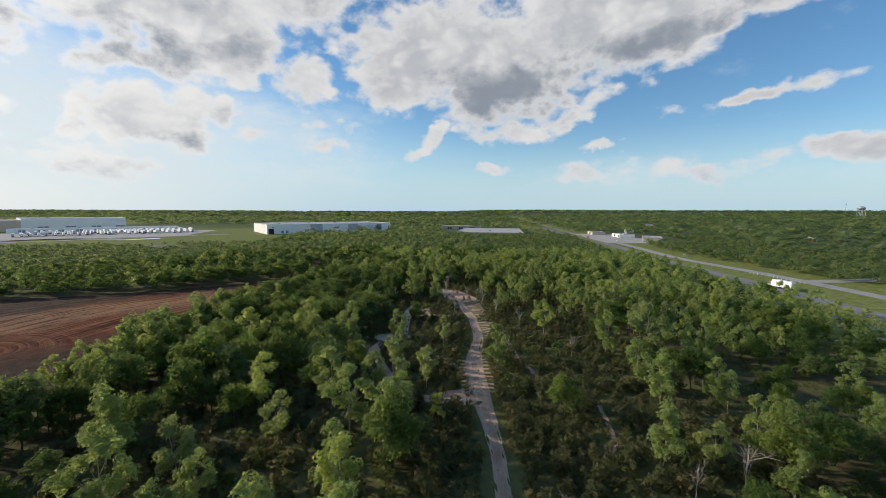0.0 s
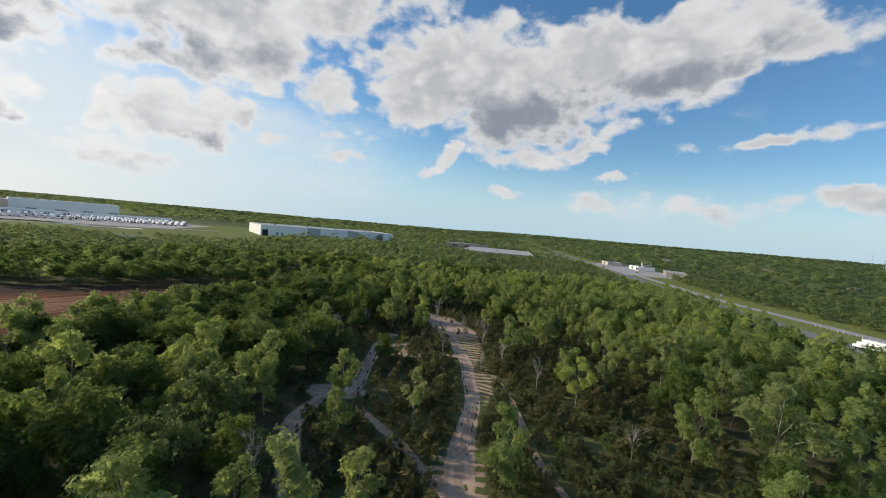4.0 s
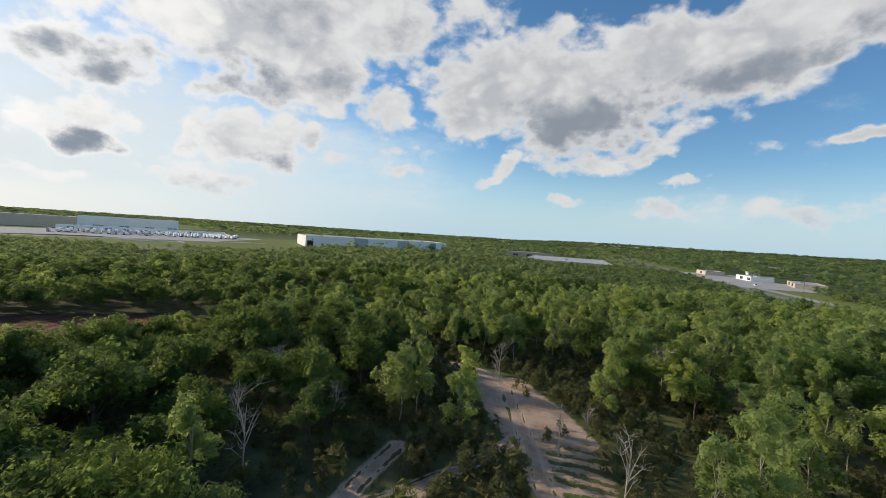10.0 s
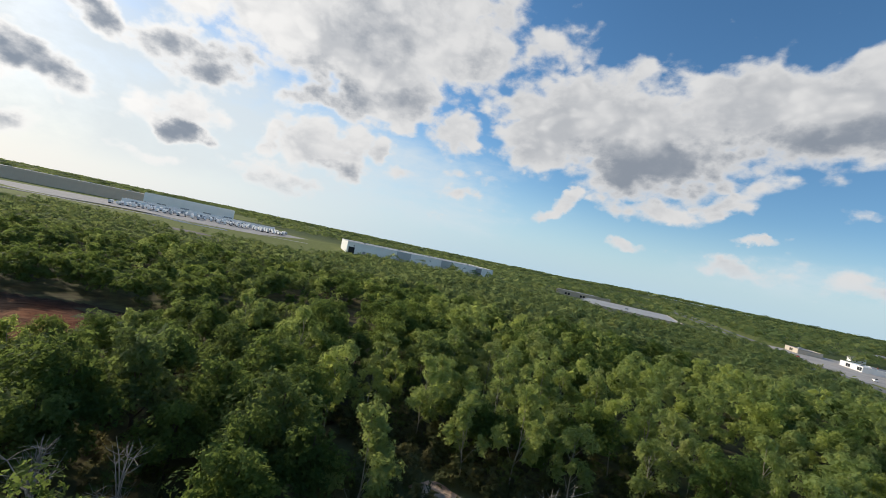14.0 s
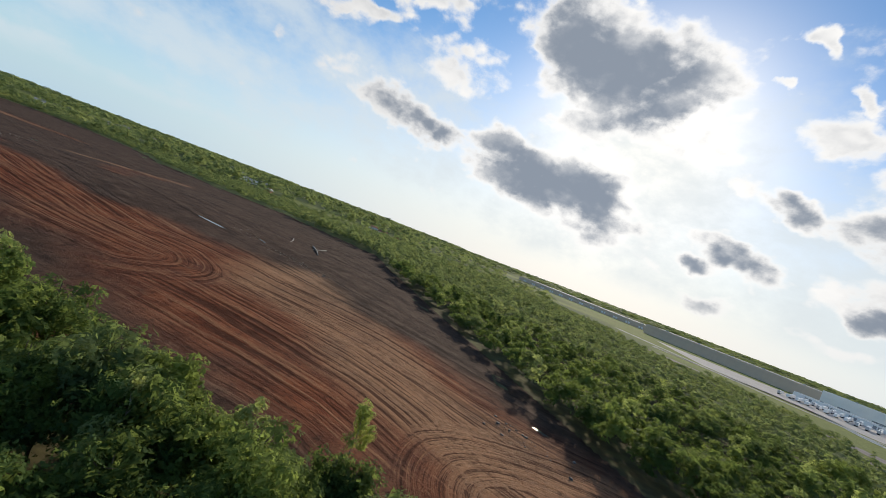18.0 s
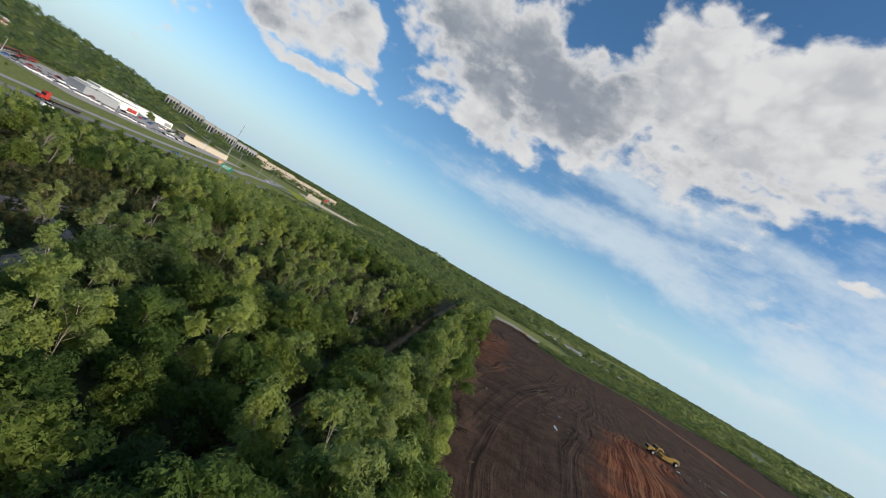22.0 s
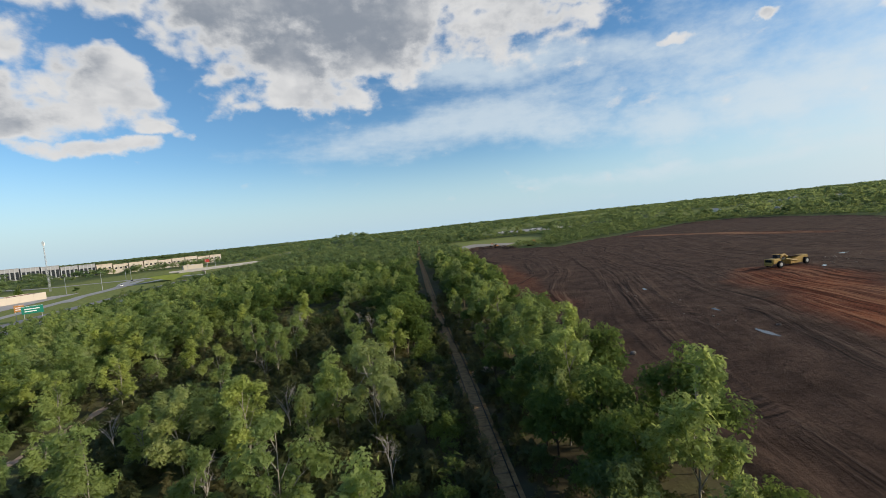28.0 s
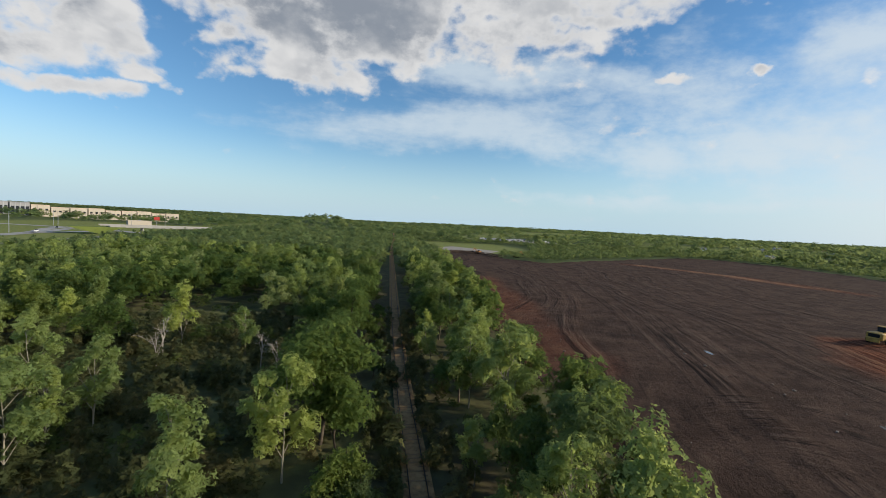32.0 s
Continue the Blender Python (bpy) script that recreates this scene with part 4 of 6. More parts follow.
def leaf_cards(r, lobes, count, size, jitter=0.55, droop=0.0):
    """Small bent leaf clusters over the outside of the lobes (x, y, z, radius, height factor)."""
    lobes = np.asarray(lobes, float)
    w = lobes[:, 3] ** 2
    pick = r.choice(len(lobes), count, p=w / w.sum())
    L = lobes[pick]
    d = r.normal(size=(count, 3))
    d[:, 2] += 0.35
    d /= np.linalg.norm(d, axis=1)[:, None]
    rad = L[:, 3] * (0.72 + 0.36 * r.random(count))
    c = L[:, :3] + d * rad[:, None] * np.stack([np.ones(count), np.ones(count), L[:, 4]], -1)
    nrm = d + r.normal(size=(count, 3)) * jitter
    nrm[:, 2] += 0.5
    nrm /= np.linalg.norm(nrm, axis=1)[:, None]
    u = np.cross(nrm, r.normal(size=(count, 3)))
    u /= np.linalg.norm(u, axis=1)[:, None]
    v = np.cross(nrm, u)
    s = (size * (0.65 + 0.7 * r.random(count)))[:, None]
    q = [c - u * s * (0.5 + 0.35 * r.random((count, 1))) - v * s * 0.25, c + u * s * (0.5 + 0.35 * r.random((count, 1))) - v * s * 0.25 * r.random((count, 1)), c + v * s * (0.5 + 0.6 * r.random((count, 1))) - nrm * s * 0.2 * r.random((count, 1))]
    verts = np.stack(q, 1).reshape(-1, 3)
    return verts, np.arange(count * 3).reshape(-1, 3)


def tube(pts, radii, sides=5):
    p = np.asarray(pts, float)
    t = np.gradient(p, axis=0)
    t /= np.linalg.norm(t, axis=1)[:, None] + 1e-9
    a = np.cross(t, [0.31, 0.95, 0.05])
    a /= np.linalg.norm(a, axis=1)[:, None] + 1e-9
    b = np.cross(t, a)
    an = np.arange(sides) / sides * 2 * np.pi
    v = p[:, None] + (a[:, None] * np.cos(an)[None, :, None] + b[:, None] * np.sin(an)[None, :, None]) * np.asarray(radii)[:, None, None]
    n = len(p)
    i = np.arange(n * sides).reshape(n, sides)
    q = np.stack([i[:-1], np.roll(i, -1, 1)[:-1], np.roll(i, -1, 1)[1:], i[1:]], -1).reshape(-1, 4)
    return v.reshape(-1, 3), q


def join(parts):
    vs, fs, n = [], [], 0
    for v, f in parts:
        vs.append(v)
        fs.append(np.asarray(f) + n)
        n += len(v)
    return np.concatenate(vs), np.concatenate(fs)


def wood(r, height, lobes, base, lean=0.4, twigs=0, sides=5):
    """Tapered trunk with limbs reaching into the lobes."""
    k = 6
    zz = np.linspace(0, height * 0.88, k)
    off = np.cumsum(r.normal(size=(k, 2)) * lean * height * 0.03, 0)
    off -= off[0]
    tp = np.column_stack([off, zz])
    out = [tube(tp, np.linspace(base, base * 0.16, k), sides)]
    for L in lobes:
        z0 = max(height * 0.18, L[2] - (0.9 + 1.2 * r.random()) * L[3] - 0.6)
        z0 = min(z0, height * 0.8)
        s = np.array([np.interp(z0, zz, tp[:, 0]), np.interp(z0, zz, tp[:, 1]), z0])
        e = np.array(L[:3]) + [0, 0, L[3] * 0.3]
        m = (s + e) / 2 + [0, 0, 0.12 * np.linalg.norm(e - s)]
        out.append(tube([s, m, e], [base * 0.42, base * 0.25, base * 0.06], 4))
        for _ in range(twigs):
            d = r.normal(size=3)
            d[2] = abs(d[2]) * 0.8 + 0.2
            e2 = m + d / np.linalg.norm(d) * L[3] * (0.7 + 0.7 * r.random())
            out.append(tube([m, (m + e2) / 2 + r.normal(size=3) * 0.15, e2], [base * 0.2, base * 0.12, base * 0.04], 3))
    return join(out)


def lobes_round(r, h):
    """Broad uneven crown."""
    out = [(0, 0, h * 0.58, h * 0.22, 0.95)]
    n = int(r.integers(5, 8))
    for a in np.arange(n) / n * 2 * np.pi + r.random(n) * 0.7:
        rr = h * (0.19 + 0.13 * r.random())
        out.append((math.cos(a) * rr, math.sin(a) * rr, h * (0.38 + 0.28 * r.random()), h * (0.12 + 0.075 * r.random()), 0.85))
    for a in np.arange(3) / 3 * 2 * np.pi + r.random():
        out.append((math.cos(a) * h * 0.13, math.sin(a) * h * 0.13, h * (0.7 + 0.16 * r.random()), h * (0.1 + 0.06 * r.random()), 0.95))
    return out


def lobes_upright(r, h):
    """Open upright crown on visible stems, in separate plumes."""
    out = []
    n = 9
    for i in range(n):
        f = i / (n - 1)
        a = r.random() * 2 * np.pi
        rr = h * (0.19 * math.sin(math.pi * (0.25 + 0.7 * f)) + 0.02) * (0.5 + 0.8 * r.random())
        out.append((math.cos(a) * rr, math.sin(a) * rr, h * (0.36 + 0.56 * f), h * (0.115 - 0.045 * f) * (0.75 + 0.5 * r.random()), 1.3))
    return out


def puffs(r, lobes, each, size):
    """Smaller clumps of leaves over the outside of the lobes."""
    out = []
    for x, y, z, rad, hf in lobes:
        for _ in range(max(3, int(each * rad))):
            d = r.normal(size=3)
            d[2] = d[2] * 0.9 + 0.35
            d /= np.linalg.norm(d)
            q = rad * (0.62 + 0.42 * r.random())
            out.append((x + d[0] * q, y + d[1] * q, z + d[2] * q * hf, size * (0.55 + 0.9 * r.random() ** 1.4), 0.8))
    return out


def make_kind(seed, lobes_f, h, n, size, base, each, puff, twigs=1):
    r = np.random.default_rng(seed)
    lb = lobes_f(r, h)
    pf = puffs(r, lb, each, puff)
    inner = [(x, y, z, q * 0.6, f) for x, y, z, q, f in lb]
    shell = lambda count, scale, jitter, fill: join([leaf_cards(r, pf, count, size * scale, jitter), leaf_cards(r, inner, fill, size * 4.5, 0.5)])
    return {"h": h, "wood": wood(r, h, lb, base, twigs=twigs), "near": shell(n * 42 // 100, 1.3, 0.42, 160), "semi": shell(n * 25 // 100, 1.65, 0.42, 110),
            "mid": leaf_cards(r, pf, n // 16, size * 3.7, 0.38), "low": leaf_cards(r, lb, 80, size * 4.8, 0.5), "far": leaf_cards(r, pf, 52, size * 7.8, 0.4), "dist": leaf_cards(r, lb, 11, size * 15, 0.3)}


ROUND = [make_kind(100 + i, lobes_round, 9.5, 6600, 0.235, 0.17, 9.0, 0.78) for i in range(7)]
UPRIGHT = [make_kind(200 + i, lobes_upright, 10.5, 4300, 0.2, 0.1, 8.5, 0.55, 2) for i in range(6)]


def bare(seed, h):
    r = np.random.default_rng(seed)
    lb = [(*(r.normal(size=2) * h * 0.16), h * (0.45 + 0.5 * r.random()), h * 0.14, 1) for _ in range(10)]
    return {"h": h, "wood": wood(r, h, lb, 0.1, twigs=6)}


BARE = [bare(300 + i, 7.5) for i in range(3)]


tree_meshes = {}


def tree(sort, i, x, y, h, turn, label, group, lod="near"):
    src = {"round": ROUND, "upright": UPRIGHT, "bare": BARE}[sort]
    i = i % len(src)
    s = h / src[i]["h"]
    ob = new({"bare": "dead_tree", "upright": "cottonwood_tree", "round": "broadleaf_tree"}[sort])
    ob.matrix_basis = pose(x, y, float(ground_z(x, y)) - 0.06, 0, 0, turn) @ Matrix.Diagonal((s, s, s, 1))
    tagged(ob, label, "tree", group)
    key = (sort, i, lod)
    if key not in tree_meshes:
        tree_meshes[key] = (np_mesh("trunk", *src[i]["wood"], [{"bare": M_DEAD, "upright": M_PALE_BARK, "round": M_BARK}[sort]], True),
                            None if sort == "bare" else np_mesh("crown", *src[i][lod], [M_LIGHT if sort == "upright" else M_LEAF]))
    t, c = tree_meshes[key]
    part("trunk", t, None, ob)
    if c:
        part("crown", c, None, ob)
    return ob


def scatter(specs, lod):
    """Many crowns as arrays, with one tone for each tree: specs of (sort, i, x, y, h, turn, widen)."""
    vs, fs, tone, n = [], [], [], 0
    for sort, i, x, y, h, turn, wide in specs:
        src = ROUND if sort == "round" else UPRIGHT
        k = src[i % len(src)]
        v, f = k[lod]
        s = h / k["h"]
        c, sn = math.cos(turn) * s * wide, math.sin(turn) * s * wide
        vs.append(np.column_stack([v[:, 0] * c - v[:, 1] * sn + x, v[:, 0] * sn + v[:, 1] * c + y, v[:, 2] * s + float(ground_z(x, y))]).astype(np.float32))
        fs.append(f + n)
        tone.append(np.full(len(v), (turn * 7.31 + h * 3.7) % 1.0, np.float32))
        n += len(v)
    return np.concatenate(vs), np.concatenate(fs), np.concatenate(tone)


def canopy(name, specs, lod, mat, lab, cat="woods"):
    v, f, tone = scatter(specs, lod)
    return tagged(new(name, np_mesh(name, v, f, [mat], False, {"tone": tone})), lab, cat, kind="stuff")


# where trees stand
PLACED = [("upright", 6.6, 99, 8), ("upright", -4.7, 103.3, 8.7), ("bare", -9.3, 79.3, 8.4), ("upright", 43.6, 89.6, 11.2), ("upright", 51.3, 85.7, 14), ("upright", 1.8, 75.9, 8.4), ("upright", -0.6, 153.4, 10), ("upright", 7.1, 149.7, 8.4),
          ("bare", 22.7, 138.5, 8.4), ("upright", 37.7, 144.5, 10.6), ("bare", -12.5, 137.8, 8.2), ("bare", 39.2, 171.6, 10.4), ("upright", 16.5, 184.7, 9), ("upright", -1.9, 169.3, 10.8), ("upright", 1.2, 155.6, 9.9), ("upright", 7.1, 194.2, 8.8), ("upright", 30.2, 169.6, 9.4)]
PLACED += [("round", -61.8, 97.5, 11.2), ("bare", -10.5, 67, 5.0), ("upright", 3.4, 61.8, 5.2), ("upright", -35.1, 19.7, 9.8), ("upright", -15.3, 24.6, 8.5), ("upright", 38, 47, 7), ("upright", -3.8, 91.9, 7.2), ("upright", -63.5, 48, 13.6), ("upright", -65.5, 24, 12.7), ("upright", -61.8, 32, 11.8), ("bare", 10.3, 25.6, 6.2),
           ("upright", -14.6, 18.8, 7.8), ("upright", -62.4, 18.2, 13.2), ("upright", -66.3, -6.1, 12.5), ("upright", -37.4, 3.7, 10.0), ("upright", -63, 158, 7.0)]

PLACED += [("bare", -18, 145, 7.5), ("bare", -17, 157, 8.2), ("bare", -20, 159, 7.8), ("bare", -14.5, 160, 7.6), ("bare", -7.5, 148, 6.8)]
PLACED += [("bare", 76 + 3.1 * k, 158 - 2.4 * (k % 2) + 0.3 * k, 7.2 + 0.5 * (k % 3)) for k in range(7)]
DEAD_R = random.Random(12)
for _ in range(26):
    if _ < 14:
        PLACED.append(("bare", DEAD_R.uniform(10, 42), DEAD_R.uniform(35, 175), DEAD_R.uniform(4.5, 8)))
    else:
        PLACED.append(("bare", DEAD_R.uniform(-42, -8), DEAD_R.uniform(-55, 55), DEAD_R.uniform(4.5, 8)))


def jittered(x0, x1, y0, y1, cell, seed):
    r = np.random.default_rng(seed)
    gx, gy = np.meshgrid(np.arange(x0, x1, cell), np.arange(y0, y1, cell))
    return (gx + r.random(gx.shape) * cell * 0.9).ravel(), (gy + r.random(gx.shape) * cell * 0.9).ravel(), r


def rail_clear(x, y):
    return dist_line(x, y, RAIL)[0] < np.interp(y, [62, 80], [3.3, 1.3])


def open_ground(x, y):
    """How free of tall trees a place is, 0..1: field, tracks, rail, roads, lots."""
    o = inside(x, y, FIELD).astype(float)
    for line, w in ((TRAIL, 3.6), (TRAIL_LEFT, 2.8), (TRAIL_LOW, 2.4), (TRAIL_CROSS, 2.6), (TRAIL_RUT, 1.8), (TRAIL_SLANT, 1.5), (TRAIL_THIN, 1.2)):
        o = np.maximum(o, (dist_line(x, y, line)[0] < w).astype(float))
    o = np.maximum(o, rail_clear(x, y).astype(float))
    o = np.maximum(o, inside(x, y, CLEARING).astype(float))
    return o


def corridor(x, y):
    """Freeway, frontage road and verge."""
    d1, d2 = dist_line(x, y, FREEWAY)[0], dist_line(x, y, FRONTAGE)[0]
    ys = [-600, -330, -72, 16, 150, 284, 500]
    return (d1 < 17) | (d2 < 14) | ((x > np.interp(y, ys, [96, 92, 98, 108, 131, 150, 198])) & (x < np.interp(y, ys, [120, 180, 158, 176, 205, 206, 240])))


def lots(x, y):
    a = (x < -150) & (y > np.interp(x, [-900, -480, -400, -300, -150], [270, 290, 360, 400, 430])) & (y < 1000) & (x > -1500)
    b = ((x > 40) & (x < 175) & (y > 520) & (y < 760)) | ((x > -215) & (x <= -20) & (y > np.interp(x, [-205, -40], [585, 680])) & (y < 800))
    c = (x > 205) & (x < 320) & (y > 400) & (y < 620)
    d = (x > 145) & (x < 300) & (y < 30) & (y > -330)
    e = (x < -120) & (x > -270) & (y < -280) & (y > -470) & (x > -0.5 * (-y) - 60)
    g = (x > 120) & (x < 330) & (y < -330) & (y > -640)
    h = (x > -480) & (x < -260) & (y < -540) & (y > -760)
    holes = np.zeros(np.shape(x), bool)
    for px, py, rx, ry in ((-205, 378, 26, 13), (-130, 384, 40, 9), (-250, 398, 34, 12), (-175, 440, 46, 14), (-385, 350, 60, 26), (-330, 392, 40, 10)):
        holes |= np.hypot((x - px) / rx, (y - py) / ry) < 1
    return a | b | c | d | e | g | h | holes


specs_near, specs_mid, specs_far = [], [], []
x, y, r = jittered(-58, 150, -170, 262, 5.3, 1)
free = (open_ground(x, y) < 0.5) & ~corridor(x, y)
d_trail, d_rail = dist_line(x, y, TRAIL)[0], dist_line(x, y, RAIL)[0]
clump = fbm(x, y, 24, 81, 3)


scrub = scrub_amount(x, y)
between = (x > -13) & (x < np.interp(y, [60, 104, 150], [9, 15, 12])) & (y > 62) & (y < 150)
prob = np.clip(1.0 - scrub * 0.86 - 0.25 * smooth_step(0.55, 0.4, clump), 0, 1) * np.where(between, 0.12, 1.0)
up = np.clip(smooth_step(0.42, 0.66, clump + 0.12 * smooth_step(0, 30, x) - 0.25 * smooth_step(14, 6, d_rail)) + 0.8 * smooth_step(0.3, 0.7, scrub) + smooth_step(26, 16, np.hypot(x - 36, (y - 168) / 1.3)), 0, 0.9)
for i in np.nonzero(free)[0]:
    if r.random() > prob[i] or min(abs(x[i] - p[1]) + abs(y[i] - p[2]) for p in PLACED) < 3.4:
        continue
    sort = "upright" if r.random() < up[i] else "round"
    h = (7.4 + 4.2 * r.random()) if sort == "upright" else (5.6 + 5.4 * r.random())
    h *= 1 - (1 - np.interp(x[i], [40, 60, 90, 110], [1, 0.75, 0.55, 0.42])) * smooth_step(120, 60, y[i])
    h *= 1 - 0.5 * smooth_step(-28, -42, x[i]) * smooth_step(164, 176, y[i])
    if d_rail[i] < 9 and y[i] < 70:
        h = min(h, 1.6 + 1.05 * (d_rail[i] - 2))
    specs_near.append((sort, int(r.integers(42)), x[i], y[i], h * (1 + 0.22 * smooth_step(16, 9, d_rail[i]) * smooth_step(6, 9, d_rail[i])), r.random() * 6.28, 1.0))
def low_edge(x, y, h):
    """Young growth only along the northern end of the field."""
    if y < 138 or x > -22:
        return h
    d = float(dist_line(np.array([x]), np.array([y]), FIELD + FIELD[:1])[0][0])
    return min(h, float(np.interp(y, [138, 166], [12, 6.0])) + 0.3 * d)


specs_near = [(a, b, px, py, low_edge(px, py, ph), c, w) for a, b, px, py, ph, c, w in specs_near]
# a strip of trees between rail and field
for k in range(230):
    yy = -170 + k * 1.65
    rx, fx = float(np.interp(-yy, [-p[1] for p in RAIL], [p[0] for p in RAIL])), float(np.interp(yy, [-285, -195, -115, -36, 0, 45, 90, 125, 160, 209], [-124, -105, -94, -79, -75, -69, -65, -58, -52, -50]))
    xx = fx + 0.5 + r.random() * max(1.0, rx - 4.6 - fx)
    if xx < rx - (3.2 if yy < 95 else 0.8) and min(abs(xx - p[1]) + abs(yy - p[2]) for p in PLACED) > 3.2:
        tall = (7.5 + 4 * r.random()) if k % 3 else 4 + 2 * r.random()
        tall = min(tall, 2.6 + 1.3 * (rx - xx - 2)) if yy < 70 else tall
        specs_near.append(("round" if r.random() < (0.62 if yy > 40 else 0.4) else "upright", k, xx, yy, low_edge(xx, yy, tall), r.random() * 6.28, 1.0))

# the nearest three hundred are things of their own, along the two lines of the plan
SIGHT = [(4, 66), (10, 110), (5, 150), (-20, 160), (-46, 146), (-51, 110), (-47, 75), (-54, 30), (-57, 2)]
sx, sy = np.array([s[2] for s in specs_near]), np.array([s[3] for s in specs_near])
order = np.argsort(dist_line(sx, sy, SIGHT)[0] - 9.0 * ((dist_line(sx, sy, RAIL)[0] < 16) & (sx < -46) & (sy > -2) & (sy < 100)))
near_set, specs_semi, count = [], [], {"round": 0, "upright": 30}
for i in order:
    sp = specs_near[i]
    if count[sp[0]] < 292:
        near_set.append(sp)
        count[sp[0]] += 1
    elif len(specs_semi) < 430:
        specs_semi.append(sp)
    else:
        specs_mid.append(sp)
for sort, px, py, h in PLACED:
    lab = {"upright": "slender tree with open pale green plumes", "round": "tall broad tree with a dense green crown", "bare": "leafless grey dead tree among the scrub"}[sort]
    tree(sort, int(abs(px * 3 + py)), px, py, h, (px * 37 + py * 11) % 360, lab, "dead trees in the scrub" if sort == "bare" else "trees of the near wood")
for sort, i, px, py, h, turn, w in near_set:
    tree(sort, i, px, py, h, math.degrees(turn), "slender tree with open pale green plumes" if sort == "upright" else "round broadleaf tree with dense dark green crown", "trees of the near wood")

# woods farther off
x, y, r = jittered(-520, 330, -520, 520, 7.0, 2)
nearbox = (x > -58) & (x < 150) & (y > -170) & (y < 262)
ok = ~nearbox & (open_ground(x, y) < 0.5) & ~corridor(x, y) & ~lots(x, y) & ~((x > -75) & (x < -40) & (y > -170) & (y < 212))
for i in np.nonzero(ok)[0]:
    low = x[i] < -120 and y[i] < 40
    h = (3.4 + 2.8 * r.random()) if low else (6.6 + 3.0 * r.random() if x[i] < -60 else 7.0 + 4.0 * r.random())
    if x[i] < -140 and y[i] > 120:
        h *= np.interp(y[i], [200, 330], [0.9, 0.55])
    elif x[i] > 60:
        h *= 0.7
    s = ("upright" if r.random() < 0.22 else "round", int(r.integers(5)), x[i], y[i], h, r.random() * 6.28, 1.5 if h < 6.5 else 1.15)
    (specs_mid if math.hypot(x[i] + 40, y[i] - 90) < 215 else specs_far).append(s)
specs_dist = []
x, y, r = jittered(-1500, 1500, -1700, 1700, 22, 3)
ok = ~((x > -520) & (x < 330) & (y > -520) & (y < 520)) & ~corridor(x, y) & ~lots(x, y) & (dist_line(x, y, RAIL)[0] > 4)
ok &= far_open(x, y) < 0.5
for i in np.nonzero(ok)[0]:
    specs_dist.append(("round", int(r.integers(42)), x[i], y[i], 5.5 + 8 * r.random() ** 1.3, r.random() * 6.28, 1.8))
x, y, r = jittered(-4500, 4500, -4500, 4500, 70, 4)
ok = ~((abs(x) < 1500) & (abs(y) < 1700)) & (fbm(x, y, 500, 91, 2) > 0.35) & ~corridor(x, y)
for i in np.nonzero(ok)[0]:
    specs_dist.append(("round", int(r.integers(5)), x[i], y[i], 13 + 6 * r.random(), r.random() * 6.28, 4.5))
q = np.random.default_rng(31)
for k in range(460):
    a = math.radians(q.uniform(186, 276))
    d = q.uniform(480, 980)
    tx, ty = -60 + math.sin(a) * d, 30 + math.cos(a) * d
    if not lots(np.array([tx]), np.array([ty]))[0]:
        specs_far.append(("round", int(q.integers(42)), tx, ty, 8 + 9 * q.random() ** 1.5, q.random() * 6.28, 1.3))
canopy("wood_canopy", [s for s in specs_semi if s[0] == "round"], "semi", M_LEAF_S, "dense green broadleaf wood behind the nearest trees")
canopy("wood_canopy", [s for s in specs_semi if s[0] != "round"], "semi", M_LIGHT_S, "pale open-crowned trees of the wood")
canopy("wood_canopy", [s for s in specs_mid if s[4] >= 4.9 and s[0] == "round"], "mid", M_LEAF_S, "dense green broadleaf wood seen from above")
canopy("wood_canopy", [s for s in specs_mid if s[4] >= 4.9 and s[0] != "round"], "mid", M_LIGHT_S, "pale trees standing through the green wood")
canopy("brush", [s for s in specs_mid if s[4] < 4.9], "mid", M_BRUSH, "low bright green brush beyond the bare field")
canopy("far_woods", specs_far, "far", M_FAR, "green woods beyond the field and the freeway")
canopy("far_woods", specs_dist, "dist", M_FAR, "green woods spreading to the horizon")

# saplings and bushes that fill the wood under the crowns
x, y, r = jittered(-75, 110, -120, 235, 3.6, 6)
ok = (open_ground(x, y) < 0.5) & ~corridor(x, y) & (r.random(x.shape) < 0.5 - 0.42 * scrub_amount(x, y))
low = [("round", int(r.integers(42)), x[i], y[i], 1.8 + 2.4 * r.random(), r.random() * 6.28, 1.2) for i in np.nonzero(ok)[0]]
canopy("undergrowth", low, "low", M_UNDER, "green saplings and bushes under the trees", "undergrowth")

# cedars, shrubs and dry growth under the open trees
def cedar(seed):
    q = np.random.default_rng(seed)
    lb = []
    for k in range(7):
        f = k / 6
        a = q.random() * 6.28
        w = 0.34 * (1 - f) ** 0.8
        lb.append((math.cos(a) * w * 0.7, math.sin(a) * w * 0.7, 0.3 + 1.35 * f, 0.42 * (1 - 0.72 * f) * (0.8 + 0.4 * q.random()), 1.25))
    return leaf_cards(q, lb, 66, 0.28, 0.6)


CEDARS = [cedar(700 + i) for i in range(6)]
x, y, r = jittered(-66, 52, -60, 200, 1.5, 5)
d_trail = dist_line(x, y, TRAIL)[0]
sc = np.maximum.reduce([scrub_amount(x, y), smooth_step(40, 14, d_trail) * 0.6, smooth_step(5.5, 2.5, dist_line(x, y, RAIL)[0]) * 0.95])
bare_w = np.minimum.reduce([dist_line(x, y, t)[0] / w for t, w in ((TRAIL, 2.3), (TRAIL_LEFT, 2.0), (TRAIL_LOW, 1.7), (TRAIL_CROSS, 1.7), (RAIL, 1.15), (TRAIL_THIN, 1.0), (TRAIL_RUT, 1.2), (TRAIL_SPUR, 1.0), (TRAIL_SLANT, 1.0), (TRAIL_EAST, 0.7))])
